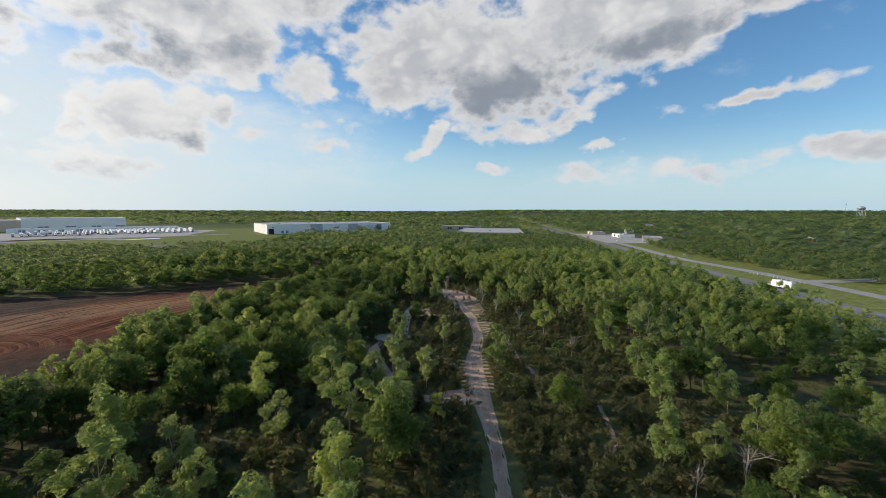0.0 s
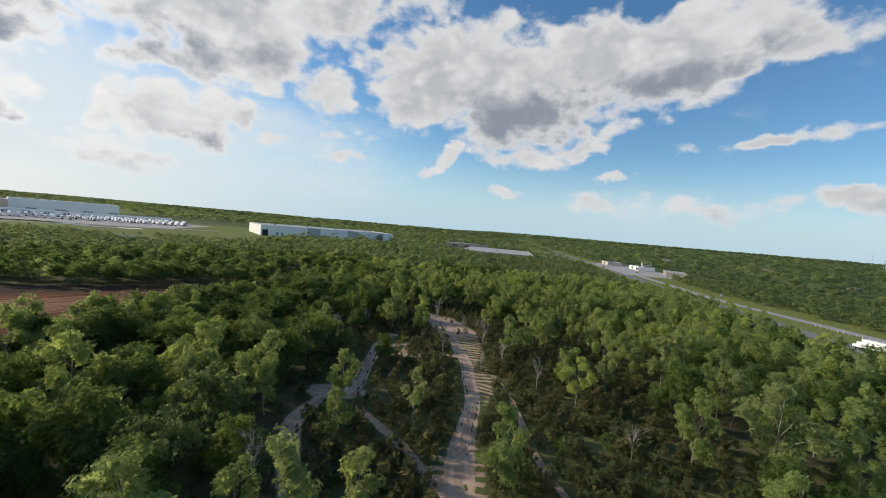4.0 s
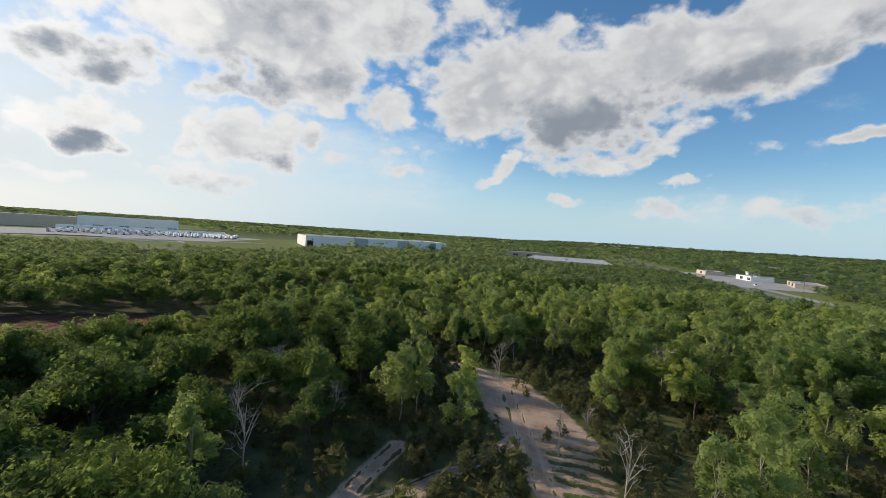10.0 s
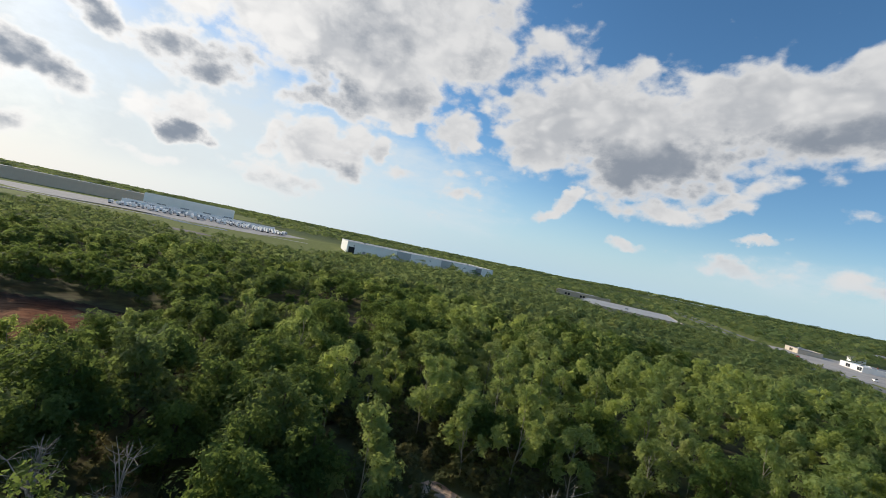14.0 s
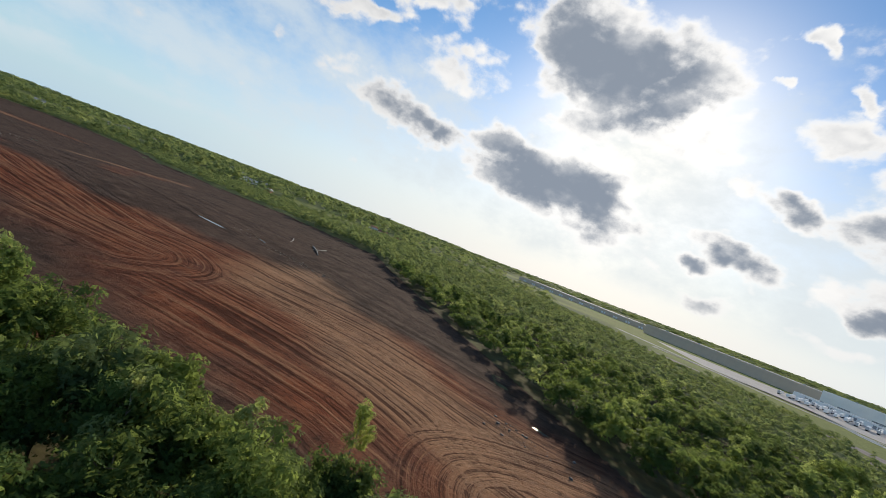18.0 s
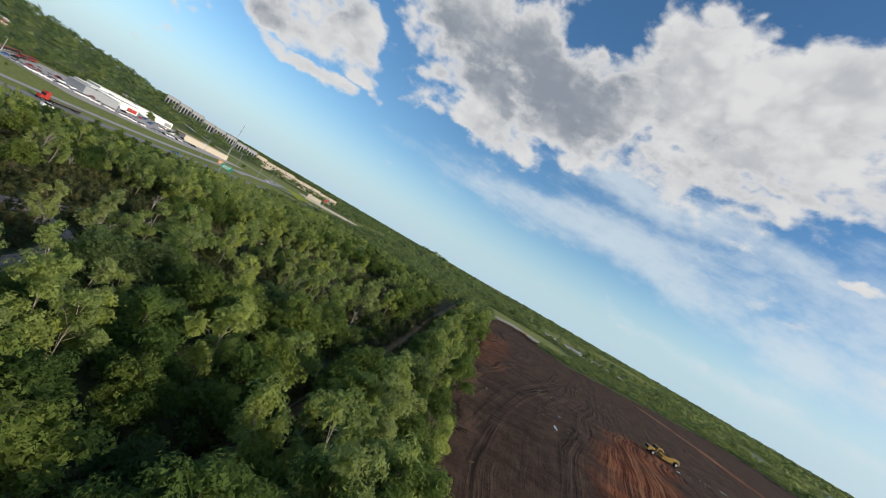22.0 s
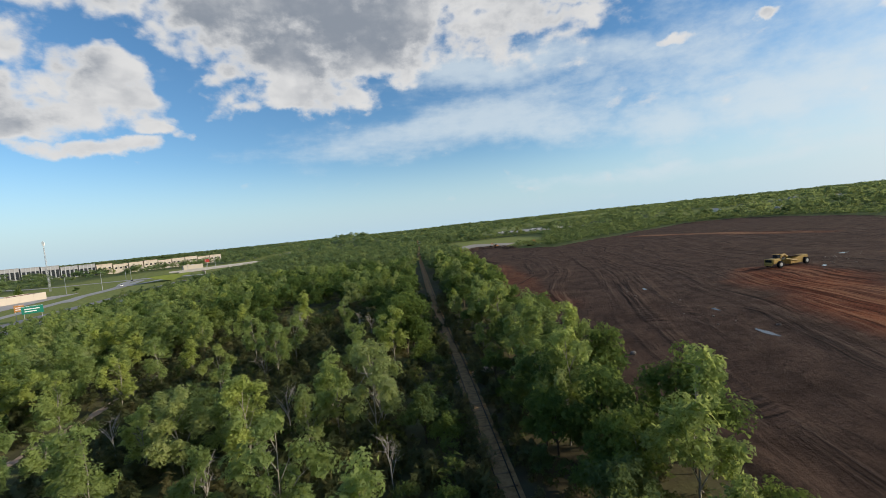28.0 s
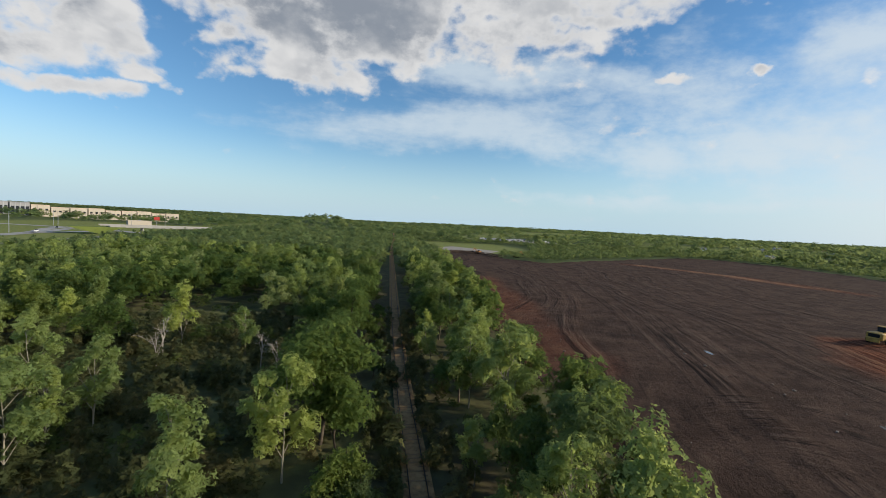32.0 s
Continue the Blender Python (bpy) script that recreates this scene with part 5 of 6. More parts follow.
ok = (bare_w > 1) & ~inside(x, y, FIELD) & ~(inside(x, y, CLEARING) & (r.random(x.shape) < 0.94)) & (np.hypot((x + 7) / 5, (y - 108) / 3) > 1) & (r.random(x.shape) < (0.05 + 0.8 * sc) * smooth_step(0.2, 0.42, fbm(x, y, 9, 95, 2) + 0.1))
vs, fs, n = [], [], 0
for i in np.nonzero(ok)[0]:
    v, f = CEDARS[int(r.integers(6))]
    h = 0.75 + 1.35 * r.random() ** 1.5
    a = r.random() * 6.28
    w = h * (0.8 + 0.75 * r.random())
    vs.append(np.column_stack([(v[:, 0] * math.cos(a) - v[:, 1] * math.sin(a)) * w + x[i], (v[:, 0] * math.sin(a) + v[:, 1] * math.cos(a)) * w + y[i], v[:, 2] * h]))
    fs.append(f + n)
    n += len(v)
tone = np.repeat(r.random(len(vs)), len(vs[0]))
tagged(new("shrubs", np_mesh("shrubs", np.concatenate(vs), np.concatenate(fs), [M_SHRUB], False, {"tone": tone})), "dark brownish cedars and shrubs along the sandy track", "shrubs", kind="stuff")

# ---- buildings ----


def shared(name, bm, mat):
    me = bpy.data.meshes.new(name)
    bm.to_mesh(me)
    bm.free()
    me.materials.append(mat)
    return me


def put_part(name, me, parent, m):
    o = part(name, me, None, parent)
    o.matrix_basis = m
    return o


def hall(name, x0, y0, x1, y1, depth, h, wall, roof, label, bay=14.0, door=(3.2, 3.6), door_mat=None, high=None, glass_every=0, z0=None):
    """A hall whose front runs from (x0, y0) to (x1, y1), built to the left of that way: wall panels, parapet roof, doors, high windows."""
    d = Vector((x1 - x0, y1 - y0, 0))
    L = d.length
    gz = float(ground_z((x0 + x1) / 2, (y0 + y1) / 2)) if z0 is None else z0
    ob = thing(name, (x0, y0, gz - 0.2), math.degrees(math.atan2(d.y, d.x)), label, "building")
    part("body", boxm(0, 0.25, 0, L, depth, h - 0.6), wall, ob)
    part("roof", boxm(-0.2, 0.3, h - 0.62, L + 0.2, depth + 0.2, h - 0.35), roof, ob)
    n = max(2, int(L / bay))
    w = L / n
    panel = shared("wall_panel", boxm(0.03, 0, 0, w - 0.03, 0.3, h, bevel=0.03), wall)
    dm = shared("dock_door", boxm(-door[0] / 2, -0.08, 1.0 if door[1] < 4.5 else 0, door[0] / 2, 0.02, 1.0 + door[1], bevel=0.03), door_mat or M_GLASS)
    hm = shared("window", boxm(-0.9, -0.05, h * 0.66, 0.9, 0.02, h * 0.66 + 1.0), M_GLASS)
    for i in range(n):
        put_part("wall_panel", panel, ob, Matrix.Translation((i * w, 0, 0)))
        if high and i % high == 0:
            put_part("window", hm, ob, Matrix.Translation(((i + 0.5) * w, 0, 0)))
        if glass_every and i % glass_every == 1:
            put_part("dock_door", dm, ob, Matrix.Translation(((i + 0.3) * w, 0, 0)))
            put_part("dock_door", dm, ob, Matrix.Translation(((i + 0.7) * w, 0, 0)))
    back = shared("parapet", boxm(0, depth - 0.3, h - 0.7, L, depth, h, bevel=0.03), wall)
    put_part("parapet", back, ob, Matrix())
    side = shared("parapet", boxm(0, 0.3, h - 0.7, 0.3, depth - 0.3, h), wall)
    put_part("parapet", side, ob, Matrix())
    put_part("parapet", side, ob, Matrix.Translation((L - 0.3, 0, 0)))
    for k in range(max(1, int(L / 45))):
        u = shared("roof_unit", boxm(-1.6, -1.2, 0, 1.6, 1.2, 1.3, bevel=0.1), M_STEEL)
        put_part("roof_unit", u, ob, Matrix.Translation(((k + 0.5) * L / max(1, int(L / 45)), depth * (0.35 + 0.3 * ((k * 7) % 3) / 2), h - 0.37)))
    return ob


M_TANWALL = paint("tan_panel", (0.68, 0.53, 0.41), 0.8, wear=0.12, scale=0.05)
M_OFFICE = paint("stone_panel", (0.36, 0.355, 0.36), 0.8, wear=0.1, scale=0.1)
M_CREAM = paint("cream_panel", (0.56, 0.49, 0.4), 0.8, wear=0.1, scale=0.1)
M_BRICK = paint("red_brick_panel", (0.3, 0.14, 0.1), 0.85, wear=0.2, scale=0.3)
M_LOT = paint("parking_asphalt", (0.5, 0.46, 0.42), 0.95, wear=0.3, scale=0.08)
M_DIRTGREY = paint("grey_bare_dirt", (0.27, 0.235, 0.21), 0.95, wear=0.4, scale=0.12)
M_GRASS = paint("mown_grass", (0.17, 0.21, 0.055), 0.95, wear=0.35, scale=0.1)
M_GRAVEL = paint("pale_gravel", (0.38, 0.34, 0.29), 0.95, wear=0.25, scale=0.2)

wa = hall("warehouse", -205, 593, -40, 688, 100, 14, M_WHITE, M_ROOF, "long white warehouse with grey accents beyond the woods", 15, (3.4, 4.0), M_GREY, 3, 4)
part("accent_panel", boxm(60, -0.12, 0, 78, 0.0, 13.6), M_SILVER, wa, "pale grey accent panel")
part("accent_panel", boxm(118, -0.12, 0, 134, 0.0, 13.6), M_SILVER, wa, "pale grey accent panel")
part("entrance", boxm(166, -0.6, 0, 174, 0.02, 12.5), M_GREY, wa, "dark grey glazed entrance bay")
part("entrance", boxm(2, -0.5, 0, 9, 0.02, 8), M_GLASS, wa, "dark glazed corner entrance")
hall("warehouse", -770, 510, -600, 678, 110, 17, M_TANWALL, M_ROOF, "very long tan warehouse with rows of dock doors", 12, (4.0, 4.4), M_WHITE, 0, 1)
hall("warehouse", -600, 678, -507, 769, 100, 20, M_WHITE, M_ROOF, "white end hall of the long warehouse with glazed front", 16, (6, 6), M_GREY, 0, 2)
hall("warehouse", -560, 610, -400, 735, 30, 6.5, M_WHITE, M_ROOF, "low white freight terminal behind rows of trailers", 10, (3, 3.5), M_GREY, 0, 2)
hall("warehouse", -1150, 330, -860, 610, 100, 11, M_TANWALL, M_ROOF, "distant pale warehouse on the plain", 14, (4, 4.4), M_WHITE, 0, 2)
hall("store", 53, 545, 140, 527, 140, 6, M_BEIGE, M_ROOF, "low flat-roofed store with a wide pale roof", 12, (3, 3), M_GLASS, 0, 3)
hall("store", 48, 760, 120, 748, 40, 7, M_BEIGE, M_ROOF, "beige store behind the flat-roofed hall", 10, (3, 3), M_GLASS, 0, 2)
hall("store", 258, 606, 252, 575, 18, 4.5, M_CREAM, M_GREY, "small cream roadside shop", 8, (3, 2.6), M_GLASS, 0, 2)
hall("store", 266, 545, 260, 512, 18, 4.5, M_WHITE, M_WHITE, "white shop with a flat bright roof", 8, (3, 2.6), M_GLASS, 0, 2)
hall("store", 282, 498, 262, 460, 20, 4.2, M_BEIGE, M_ROOF, "low beige strip of shops beside the road", 8, (3, 2.6), M_GLASS, 0, 2)
# frontage-road businesses to the south-east
sh = hall("store", 243, 30, 224, -53, 15, 5, M_BEIGE, M_GREY, "beige roadside store with a long grey roof", 7, (2.6, 2.4), M_GLASS, 0, 1)
part("canopy", boxm(34, -3.0, 3.3, 78, 0, 3.6), M_WHITE, sh, "white front canopy")
hall("store", 216, -140, 213, -166, 16, 6, M_SILVER, M_ROOF, "grey dealership showroom with glass front", 7, (4, 2.8), M_GLASS, 0, 1)
hall("store", 238, -165, 230, -205, 18, 6, M_WHITE, M_ROOF, "white dealership hall with a pale roof", 9, (4, 3), M_RED, 0, 2)
hall("store", 275, -212, 258, -284, 18, 6, M_WHITE, M_ROOF, "long white workshop with a pale roof", 9, (4, 3), M_GREY, 0, 2)
hall("store", 216, -248, 200, -298, 16, 5.5, M_CREAM, M_BRICK, "small shops with brown roofs near the ramp", 8, (3, 2.4), M_GLASS, 0, 1)
rs = hall("restaurant", 203, -560, 182, -572, 14, 6.5, M_CREAM, M_BRICK, "cream restaurant with a red roof by the interchange", 6, (2.4, 2.4), M_GLASS, 0, 1)
part("sign_box", boxm(26, -4, 8, 32, -3.4, 12), M_RED, rs, "red roadside sign")
part("sign_post", cyl(bmesh.new(), (29, -3.7, 0), (29, -3.7, 8), 0.3, 0.3, 8), M_STEEL, rs)


def office_row():
    """The long terraced row: grey blocks first, then cream ones, each with tall window bays."""
    a, b = Vector((520, -590, 0)), Vector((235, -830, 0))
    n = 17
    for i in range(n):
        p, q = a.lerp(b, i / n), a.lerp(b, (i + 0.93) / n)
        grey = i < 8
        h = (17.5 if grey else 15.0) + (i % 3) * 0.9 - max(0, i - 11) * 0.4
        d = q - p
        ob = thing("office_block", (p.x, p.y, min(float(ground_z(p.x, p.y)), float(ground_z(q.x, q.y))) - 0.3), math.degrees(math.atan2(d.y, d.x)), "grey office block with tall dark window bays" if grey else "cream office block with small paired windows", "building", "row of office blocks")
        L = d.length
        part("wall", boxm(0, 0, 0, L, 22, h), M_OFFICE if grey else M_CREAM, ob)
        part("parapet", boxm(-0.3, -0.3, h, L + 0.3, 22.3, h + 0.9), M_GREY if grey else M_TANWALL, ob)
        k = 4 if grey else 3
        wm = shared("window", boxm(-2.0, -0.15, 1.5, 2.0, 0, h * 0.72), M_GLASS) if grey else shared("window", boxm(-1.6, -0.15, h * 0.55, 1.6, 0, h * 0.72), M_GLASS)
        pm = shared("pier", boxm(-0.5, -0.4, 0, 0.5, 0, h), M_SILVER if grey else M_CREAM)
        for j in range(k):
            put_part("window", wm, ob, Matrix.Translation(((j + 0.5) * L / k, 0.0, 0)))
            put_part("pier", pm, ob, Matrix.Translation((j * L / k + 0.5, 0.0, 0)))


office_row()


def patch(name, mat, outline, z, label, cat):
    bm = bmesh.new()
    vs = [bm.verts.new((px, py, float(ground_z(px, py)) + z)) for px, py in outline]
    bm.faces.new(vs)
    me = shared(name, bm, mat)
    return tagged(new(name, me), label, cat, kind="structure")


def oval(cx, cy, rx, ry, turn, n=28, wob=0.12, seed=0):
    r = random.Random(seed)
    c, s = math.cos(radians(turn)), math.sin(radians(turn))
    out = []
    for i in range(n):
        a = i / n * 2 * math.pi
        k = 1 + r.uniform(-wob, wob)
        u, v = math.cos(a) * rx * k, math.sin(a) * ry * k
        out.append((cx + u * c - v * s, cy + u * s + v * c))
    return out


patch("parking_lot", M_LOT, [(-640, 470), (-470, 440), (-300, 560), (-330, 720), (-480, 760)], 0.1, "wide asphalt yard for freight trailers", "parking lot")
patch("parking_lot", M_LOT, [(205, 430), (275, 420), (300, 600), (235, 610)], 0.1, "asphalt forecourt of roadside shops", "parking lot")
patch("parking_lot", M_LOT, [(205, 30), (196, -56), (226, -60), (246, 30)], 0.1, "asphalt forecourt of the roadside store", "parking lot")
patch("parking_lot", M_LOT, [(178, -98), (222, -92), (290, -110), (285, -300), (190, -320), (172, -180)], 0.12, "crowded dealership lot", "parking lot")
patch("parking_lot", M_GRAVEL, [(-134, -297), (-170, -292), (-195, -330), (-165, -385), (-130, -345)], 0.1, "pale gravel patch at the end of the field", "gravel")
patch("parking_lot", M_LOT, [(-290, -560), (-440, -580), (-460, -760), (-300, -750)], 0.1, "distant yard full of parked vehicles", "parking lot")
for i, (cx, cy, rx, ry, tn) in enumerate(((-205, 378, 26, 13, 15), (-130, 384, 24, 12, 8), (-250, 398, 24, 12, 25), (-175, 440, 20, 12, 70), (-385, 350, 34, 10, 60))):
    patch("bare_patch", M_DIRTGREY, oval(cx, cy, rx, ry, tn, seed=i), 0.03, "patch of bare grey dirt among the trees", "ground")
pond = ribbon("pond", curve_pts([(-470, 385), (-446, 422), (-430, 470), (-400, 500), (-355, 495), (-328, 487), (-300, 510)], 8), [-8, 0, 8], 0.1, M_WATER)
tagged(new("pond", pond), "narrow bright retention pond in the grass", "water", kind="structure")
tagged(new("access_road", ribbon("access_road", curve_pts([(-560, 380), (-480, 418), (-400, 455), (-330, 530), (-260, 600)], 10), [-5, 0, 5], 0.11, M_CONCRETE)), "pale access road beside the trailer yard", "road", kind="structure")
tagged(new("side_road", ribbon("side_road", curve_pts([(-128, -470), (-133, -540), (-150, -700), (-215, -1100), (-340, -2200)], 15), [-5, 0, 5], 0.15, M_CONCRETE)), "straight pale road running south to the horizon", "road", kind="structure")
tagged(new("side_road", ribbon("side_road", curve_pts([(190, 186), (212, 187), (245, 194), (300, 215)], 8), [-4, 0, 4], 0.1, M_CONCRETE)), "pale side road leaving the frontage road", "road", kind="structure")
tagged(new("ramp_road", ribbon("ramp_road", curve_pts([(150, -235), (164, -280), (172, -340), (196, -400), (205, -450), (180, -462), (160, -430), (158, -380), (170, -330)], 8), [-4.5, 0, 4.5], 0.12, M_CONCRETE)), "curved concrete freeway ramp", "road", kind="structure")
tagged(new("cross_road", ribbon("cross_road", curve_pts([(420, -500), (300, -470), (200, -440), (140, -405), (100, -375), (50, -350)], 10), [-6, 0, 6], 0.16, M_CONCRETE)), "cross road leading to the overpass", "road", kind="structure")


def overpass():
    ob = thing("overpass", (102, -376, 0), 30, "concrete freeway overpass on short piers", "bridge")
    part("deck", boxm(-34, -6, 5.6, 34, 6, 6.8, bevel=0.1), M_CONCRETE, ob)
    for s in (-6, 5.6):
        part("barrier", boxm(-40, s, 6.8, 40, s + 0.4, 7.8), M_CONCRETE, ob)
    for px in (-12, 12):
        for py in (-4, 0, 4):
            part("pier", cyl(bmesh.new(), (px, py, 0), (px, py, 5.6), 0.6, 0.6, 10), M_CONCRETE, ob)
    for s in (-1, 1):
        bm = bmesh.new()
        q = [bm.verts.new(v) for v in ((s * 24, -8, 5.8), (s * 24, 8, 5.8), (s * 40, 8, 0), (s * 40, -8, 0), (s * 60, 8, 5.8), (s * 60, -8, 5.8))]
        for f in ((0, 1, 2, 3), (0, 1, 4, 5), (0, 3, 5), (1, 2, 4)):
            bm.faces.new([q[i] for i in f])
        part("abutment", bm, M_GRASS, ob, "grassy embankment")


overpass()


def pole(x, y, h, kind_of="utility"):
    z = float(ground_z(x, y))
    if kind_of == "utility":
        ob = thing("utility_pole", (x, y, z), (x * 13) % 40, "weathered wooden utility pole with a crossarm", "pole", "utility poles")
        part("post", cyl(bmesh.new(), (0, 0, -0.3), (0, 0, h), 0.17, 0.11, 8), M_WOOD, ob)
        part("crossarm", boxm(-1.2, -0.07, h - 0.9, 1.2, 0.07, h - 0.75), M_WOOD, ob)
        for s in (-1.1, -0.5, 0.5, 1.1):
            part("insulator", cyl(bmesh.new(), (s, 0, h - 0.75), (s, 0, h - 0.55), 0.06, 0.04, 6), M_STEEL, ob)
    else:
        ob = thing("street_lamp", (x, y, z), (x * 7) % 180, "tall grey steel street lamp beside the ramp", "lamp", "street lamps")
        part("post", cyl(bmesh.new(), (0, 0, -0.3), (0, 0, h), 0.22, 0.12, 8), M_STEEL, ob)
        part("arm", cyl(bmesh.new(), (0, 0, h - 0.2), (2.2, 0, h + 0.2), 0.07, 0.05, 6), M_STEEL, ob)
        part("lamp_head", boxm(1.9, -0.2, h + 0.1, 2.8, 0.2, h + 0.28, bevel=0.05), M_SILVER, ob)
    return ob


for px, py in ((221, 202), (231, 232), (227, 268), (219, 310), (224, 360), (207, 150), (200, 100), (180, 30), (242, -96), (172, -120), (250, -130), (262, -160), (300, -215), (240, 420)):
    pole(px, py, 11)
for px, py in ((177, -326), (210, -440), (185, -526), (158, -547), (147, -480), (230, -470), (206, -330), (146, -29), (150, -180)):
    pole(px, py, 15, "lamp")


def mast():
    ob = thing("radio_mast", (262, -400, 0), 0, "slim grey lattice radio mast with antennas", "mast")
    for i in range(3):
        a = i * 2.094
        part("leg", cyl(bmesh.new(), (math.cos(a) * 0.9, math.sin(a) * 0.9, -0.3), (math.cos(a) * 0.3, math.sin(a) * 0.3, 50), 0.16, 0.1, 6), M_STEEL, ob)
    bm = bmesh.new()
    for k in range(24):
        r0, r1 = 0.9 - 0.6 * k / 24, 0.9 - 0.6 * (k + 1) / 24
        for i in range(3):
            a, b = i * 2.094, (i + 1) * 2.094
            cyl(bm, (math.cos(a) * r0, math.sin(a) * r0, k * 50 / 24), (math.cos(b) * r1, math.sin(b) * r1, (k + 1) * 50 / 24), 0.05, 0.05, 4)
    part("bracing", bm, M_STEEL, ob)
    for i in range(6):
        a = i * 1.047
        part("antenna", boxm(math.cos(a) * 0.9 - 0.2, math.sin(a) * 0.9 - 0.2, 45, math.cos(a) * 0.9 + 0.2, math.sin(a) * 0.9 + 0.2, 48.5, bevel=0.05), M_WHITE, ob)


mast()


def water_tower():
    ob = thing("water_tower", (1154, 1006, float(ground_z(1154, 1006))), 0, "pale blue-grey water tower on tall legs", "water tower")
    z = 24.0
    bm = bmesh.new()
    bmesh.ops.create_uvsphere(bm, u_segments=20, v_segments=12, radius=8)
    bmesh.ops.scale(bm, vec=(1, 1, 0.62), verts=bm.verts)
    bmesh.ops.translate(bm, vec=(0, 0, z + 5), verts=bm.verts)
    part("tank", bm, M_SILVER, ob)
    for i in range(6):
        a = i * 1.047
        part("leg", cyl(bmesh.new(), (math.cos(a) * 9.5, math.sin(a) * 9.5, -0.5), (math.cos(a) * 7.5, math.sin(a) * 7.5, z + 4), 0.45, 0.4, 6), M_SILVER, ob)
    part("riser", cyl(bmesh.new(), (0, 0, 0), (0, 0, z + 1), 0.9, 0.9, 10), M_SILVER, ob)
    part("walkway", cyl(bmesh.new(), (0, 0, z + 4.6), (0, 0, z + 5.0), 9.9, 9.9, 20), M_SILVER, ob)
    am = thing("radio_mast", (1136, 1030, float(ground_z(1136, 1030))), 0, "thin mast beside the water tower", "mast")
    part("post", cyl(bmesh.new(), (0, 0, -0.3), (0, 0, 42), 0.35, 0.2, 6), M_STEEL, am)
    part("antenna", boxm(-0.8, -0.8, 37, 0.8, 0.8, 41), M_SILVER, am)


water_tower()


def road_sign(x, y, turn, w, h, z, mat, label):
    ob = thing("road_sign", (x, y, 0), turn, label, "sign")
    part("sheet", boxm(-w / 2, -0.06, z, w / 2, 0.06, z + h, bevel=0.02), mat, ob)
    part("border", boxm(-w / 2 + 0.1, -0.075, z + h - 0.22, w / 2 - 0.1, -0.06, z + h - 0.12), M_WHITE, ob)
    for k in range(2):
        part("lettering_bar", boxm(-w * 0.36, -0.08, z + h * (0.25 + 0.3 * k), w * (0.2 + 0.14 * k), -0.062, z + h * (0.37 + 0.3 * k)), M_WHITE, ob)
    for s in (-w * 0.4, w * 0.4):
        part("post", cyl(bmesh.new(), (s, 0.15, -0.3), (s, 0.15, z + h), 0.14, 0.14, 6), M_STEEL, ob)


road_sign(112, -152, 205, 7.5, 3.6, 3.5, M_GREEN, "large green freeway direction sign on steel posts")
road_sign(120, -156, 205, 3.5, 3.2, 4.5, M_ORANGE, "orange work-zone sign beside the freeway")
road_sign(213, 170, 20, 3.4, 3.0, 1.6, M_BLUE, "blue roadside service sign on two posts")
road_sign(204, 300, 10, 2.0, 1.2, 0.8, M_WHITE, "small white roadside sign on the verge")
post = thing("marker_post", (184, 214, 0), 0, "short white marker post beside the frontage road", "post", "marker posts")
part("stem", cyl(bmesh.new(), (0, 0, -0.1), (0, 0, 1.0), 0.09, 0.08, 6), M_WHITE, post)
part("reflector", boxm(-0.09, -0.1, 0.75, 0.09, -0.07, 0.93), M_ORANGE, post)
for i in range(1, 14):
    copy_thing(post, Matrix.Translation((184 - 0.1 * i, 214 - i * 2.6, 0)))


def house(x, y, turn, wall, roof, label):
    ob = thing("house", (x, y, float(ground_z(x, y)) - 0.2), turn, label, "house", "houses among the trees")
    part("wall", boxm(-6, -4, 0, 6, 4, 3.2), wall, ob)
    bm = bmesh.new()
    v = [bm.verts.new(c) for c in ((-6.5, -4.6, 3.1), (6.5, -4.6, 3.1), (6.5, 4.6, 3.1), (-6.5, 4.6, 3.1), (-6.5, 0, 5.6), (6.5, 0, 5.6))]
    for f in ((0, 1, 5, 4), (2, 3, 4, 5), (0, 4, 3), (1, 2, 5), (3, 2, 1, 0)):
        bm.faces.new([v[i] for i in f])
    part("roof", bm, roof, ob)
    for s in (-4, -1.5, 3):
        part("window", boxm(s - 0.6, -4.06, 1.0, s + 0.6, -4.0, 2.2), M_GLASS, ob)
    part("door", boxm(0.3, -4.07, 0, 1.3, -4.0, 2.1), M_WHITE, ob)
    part("chimney", boxm(2.6, 0.4, 4.6, 3.3, 1.1, 6.2), M_BRICK, ob)


hr = random.Random(11)
for k in range(34):
    if k < 20:
        px, py = -490 - hr.random() * 400, -520 + hr.random() * 640
    elif k < 26:
        px, py = 330 + hr.random() * 160, -330 + hr.random() * 260
    else:
        px, py = 270 + hr.random() * 260, 380 + hr.random() * 500
    house(px, py, hr.random() * 360, hr.choice((M_WHITE, M_CREAM, M_BRICK, M_TANWALL)), hr.choice((M_GREY, M_ROOF, M_BRICK)), hr.choice(("small gabled house half hidden by trees", "low house with a pale roof among trees", "brick house with a grey roof among trees")))
hall("store", -610, -150, -640, -190, 25, 6, M_WHITE, M_ROOF, "white farm building behind the brush", 8, (3, 3), M_GREY, 0, 2)

for k, (px, py, th) in enumerate(((208, -29, 3.4), (199, -46, 3.0), (238, -80, 6.5), (246, -72, 7.5), (262, -98, 8), (180, -62, 2.6), (216, -236, 6), (206, -214, 4), (234, -226, 7), (252, -244, 8), (194, -322, 6), (241, -332, 8), (256, -352, 8), (226, -306, 5), (268, -60, 8))):
    tree("round", k, px, py, th, k * 53 % 360, "round green tree beside the roadside lots", "trees by the roadside lots", "semi")

# ---- vehicles ----


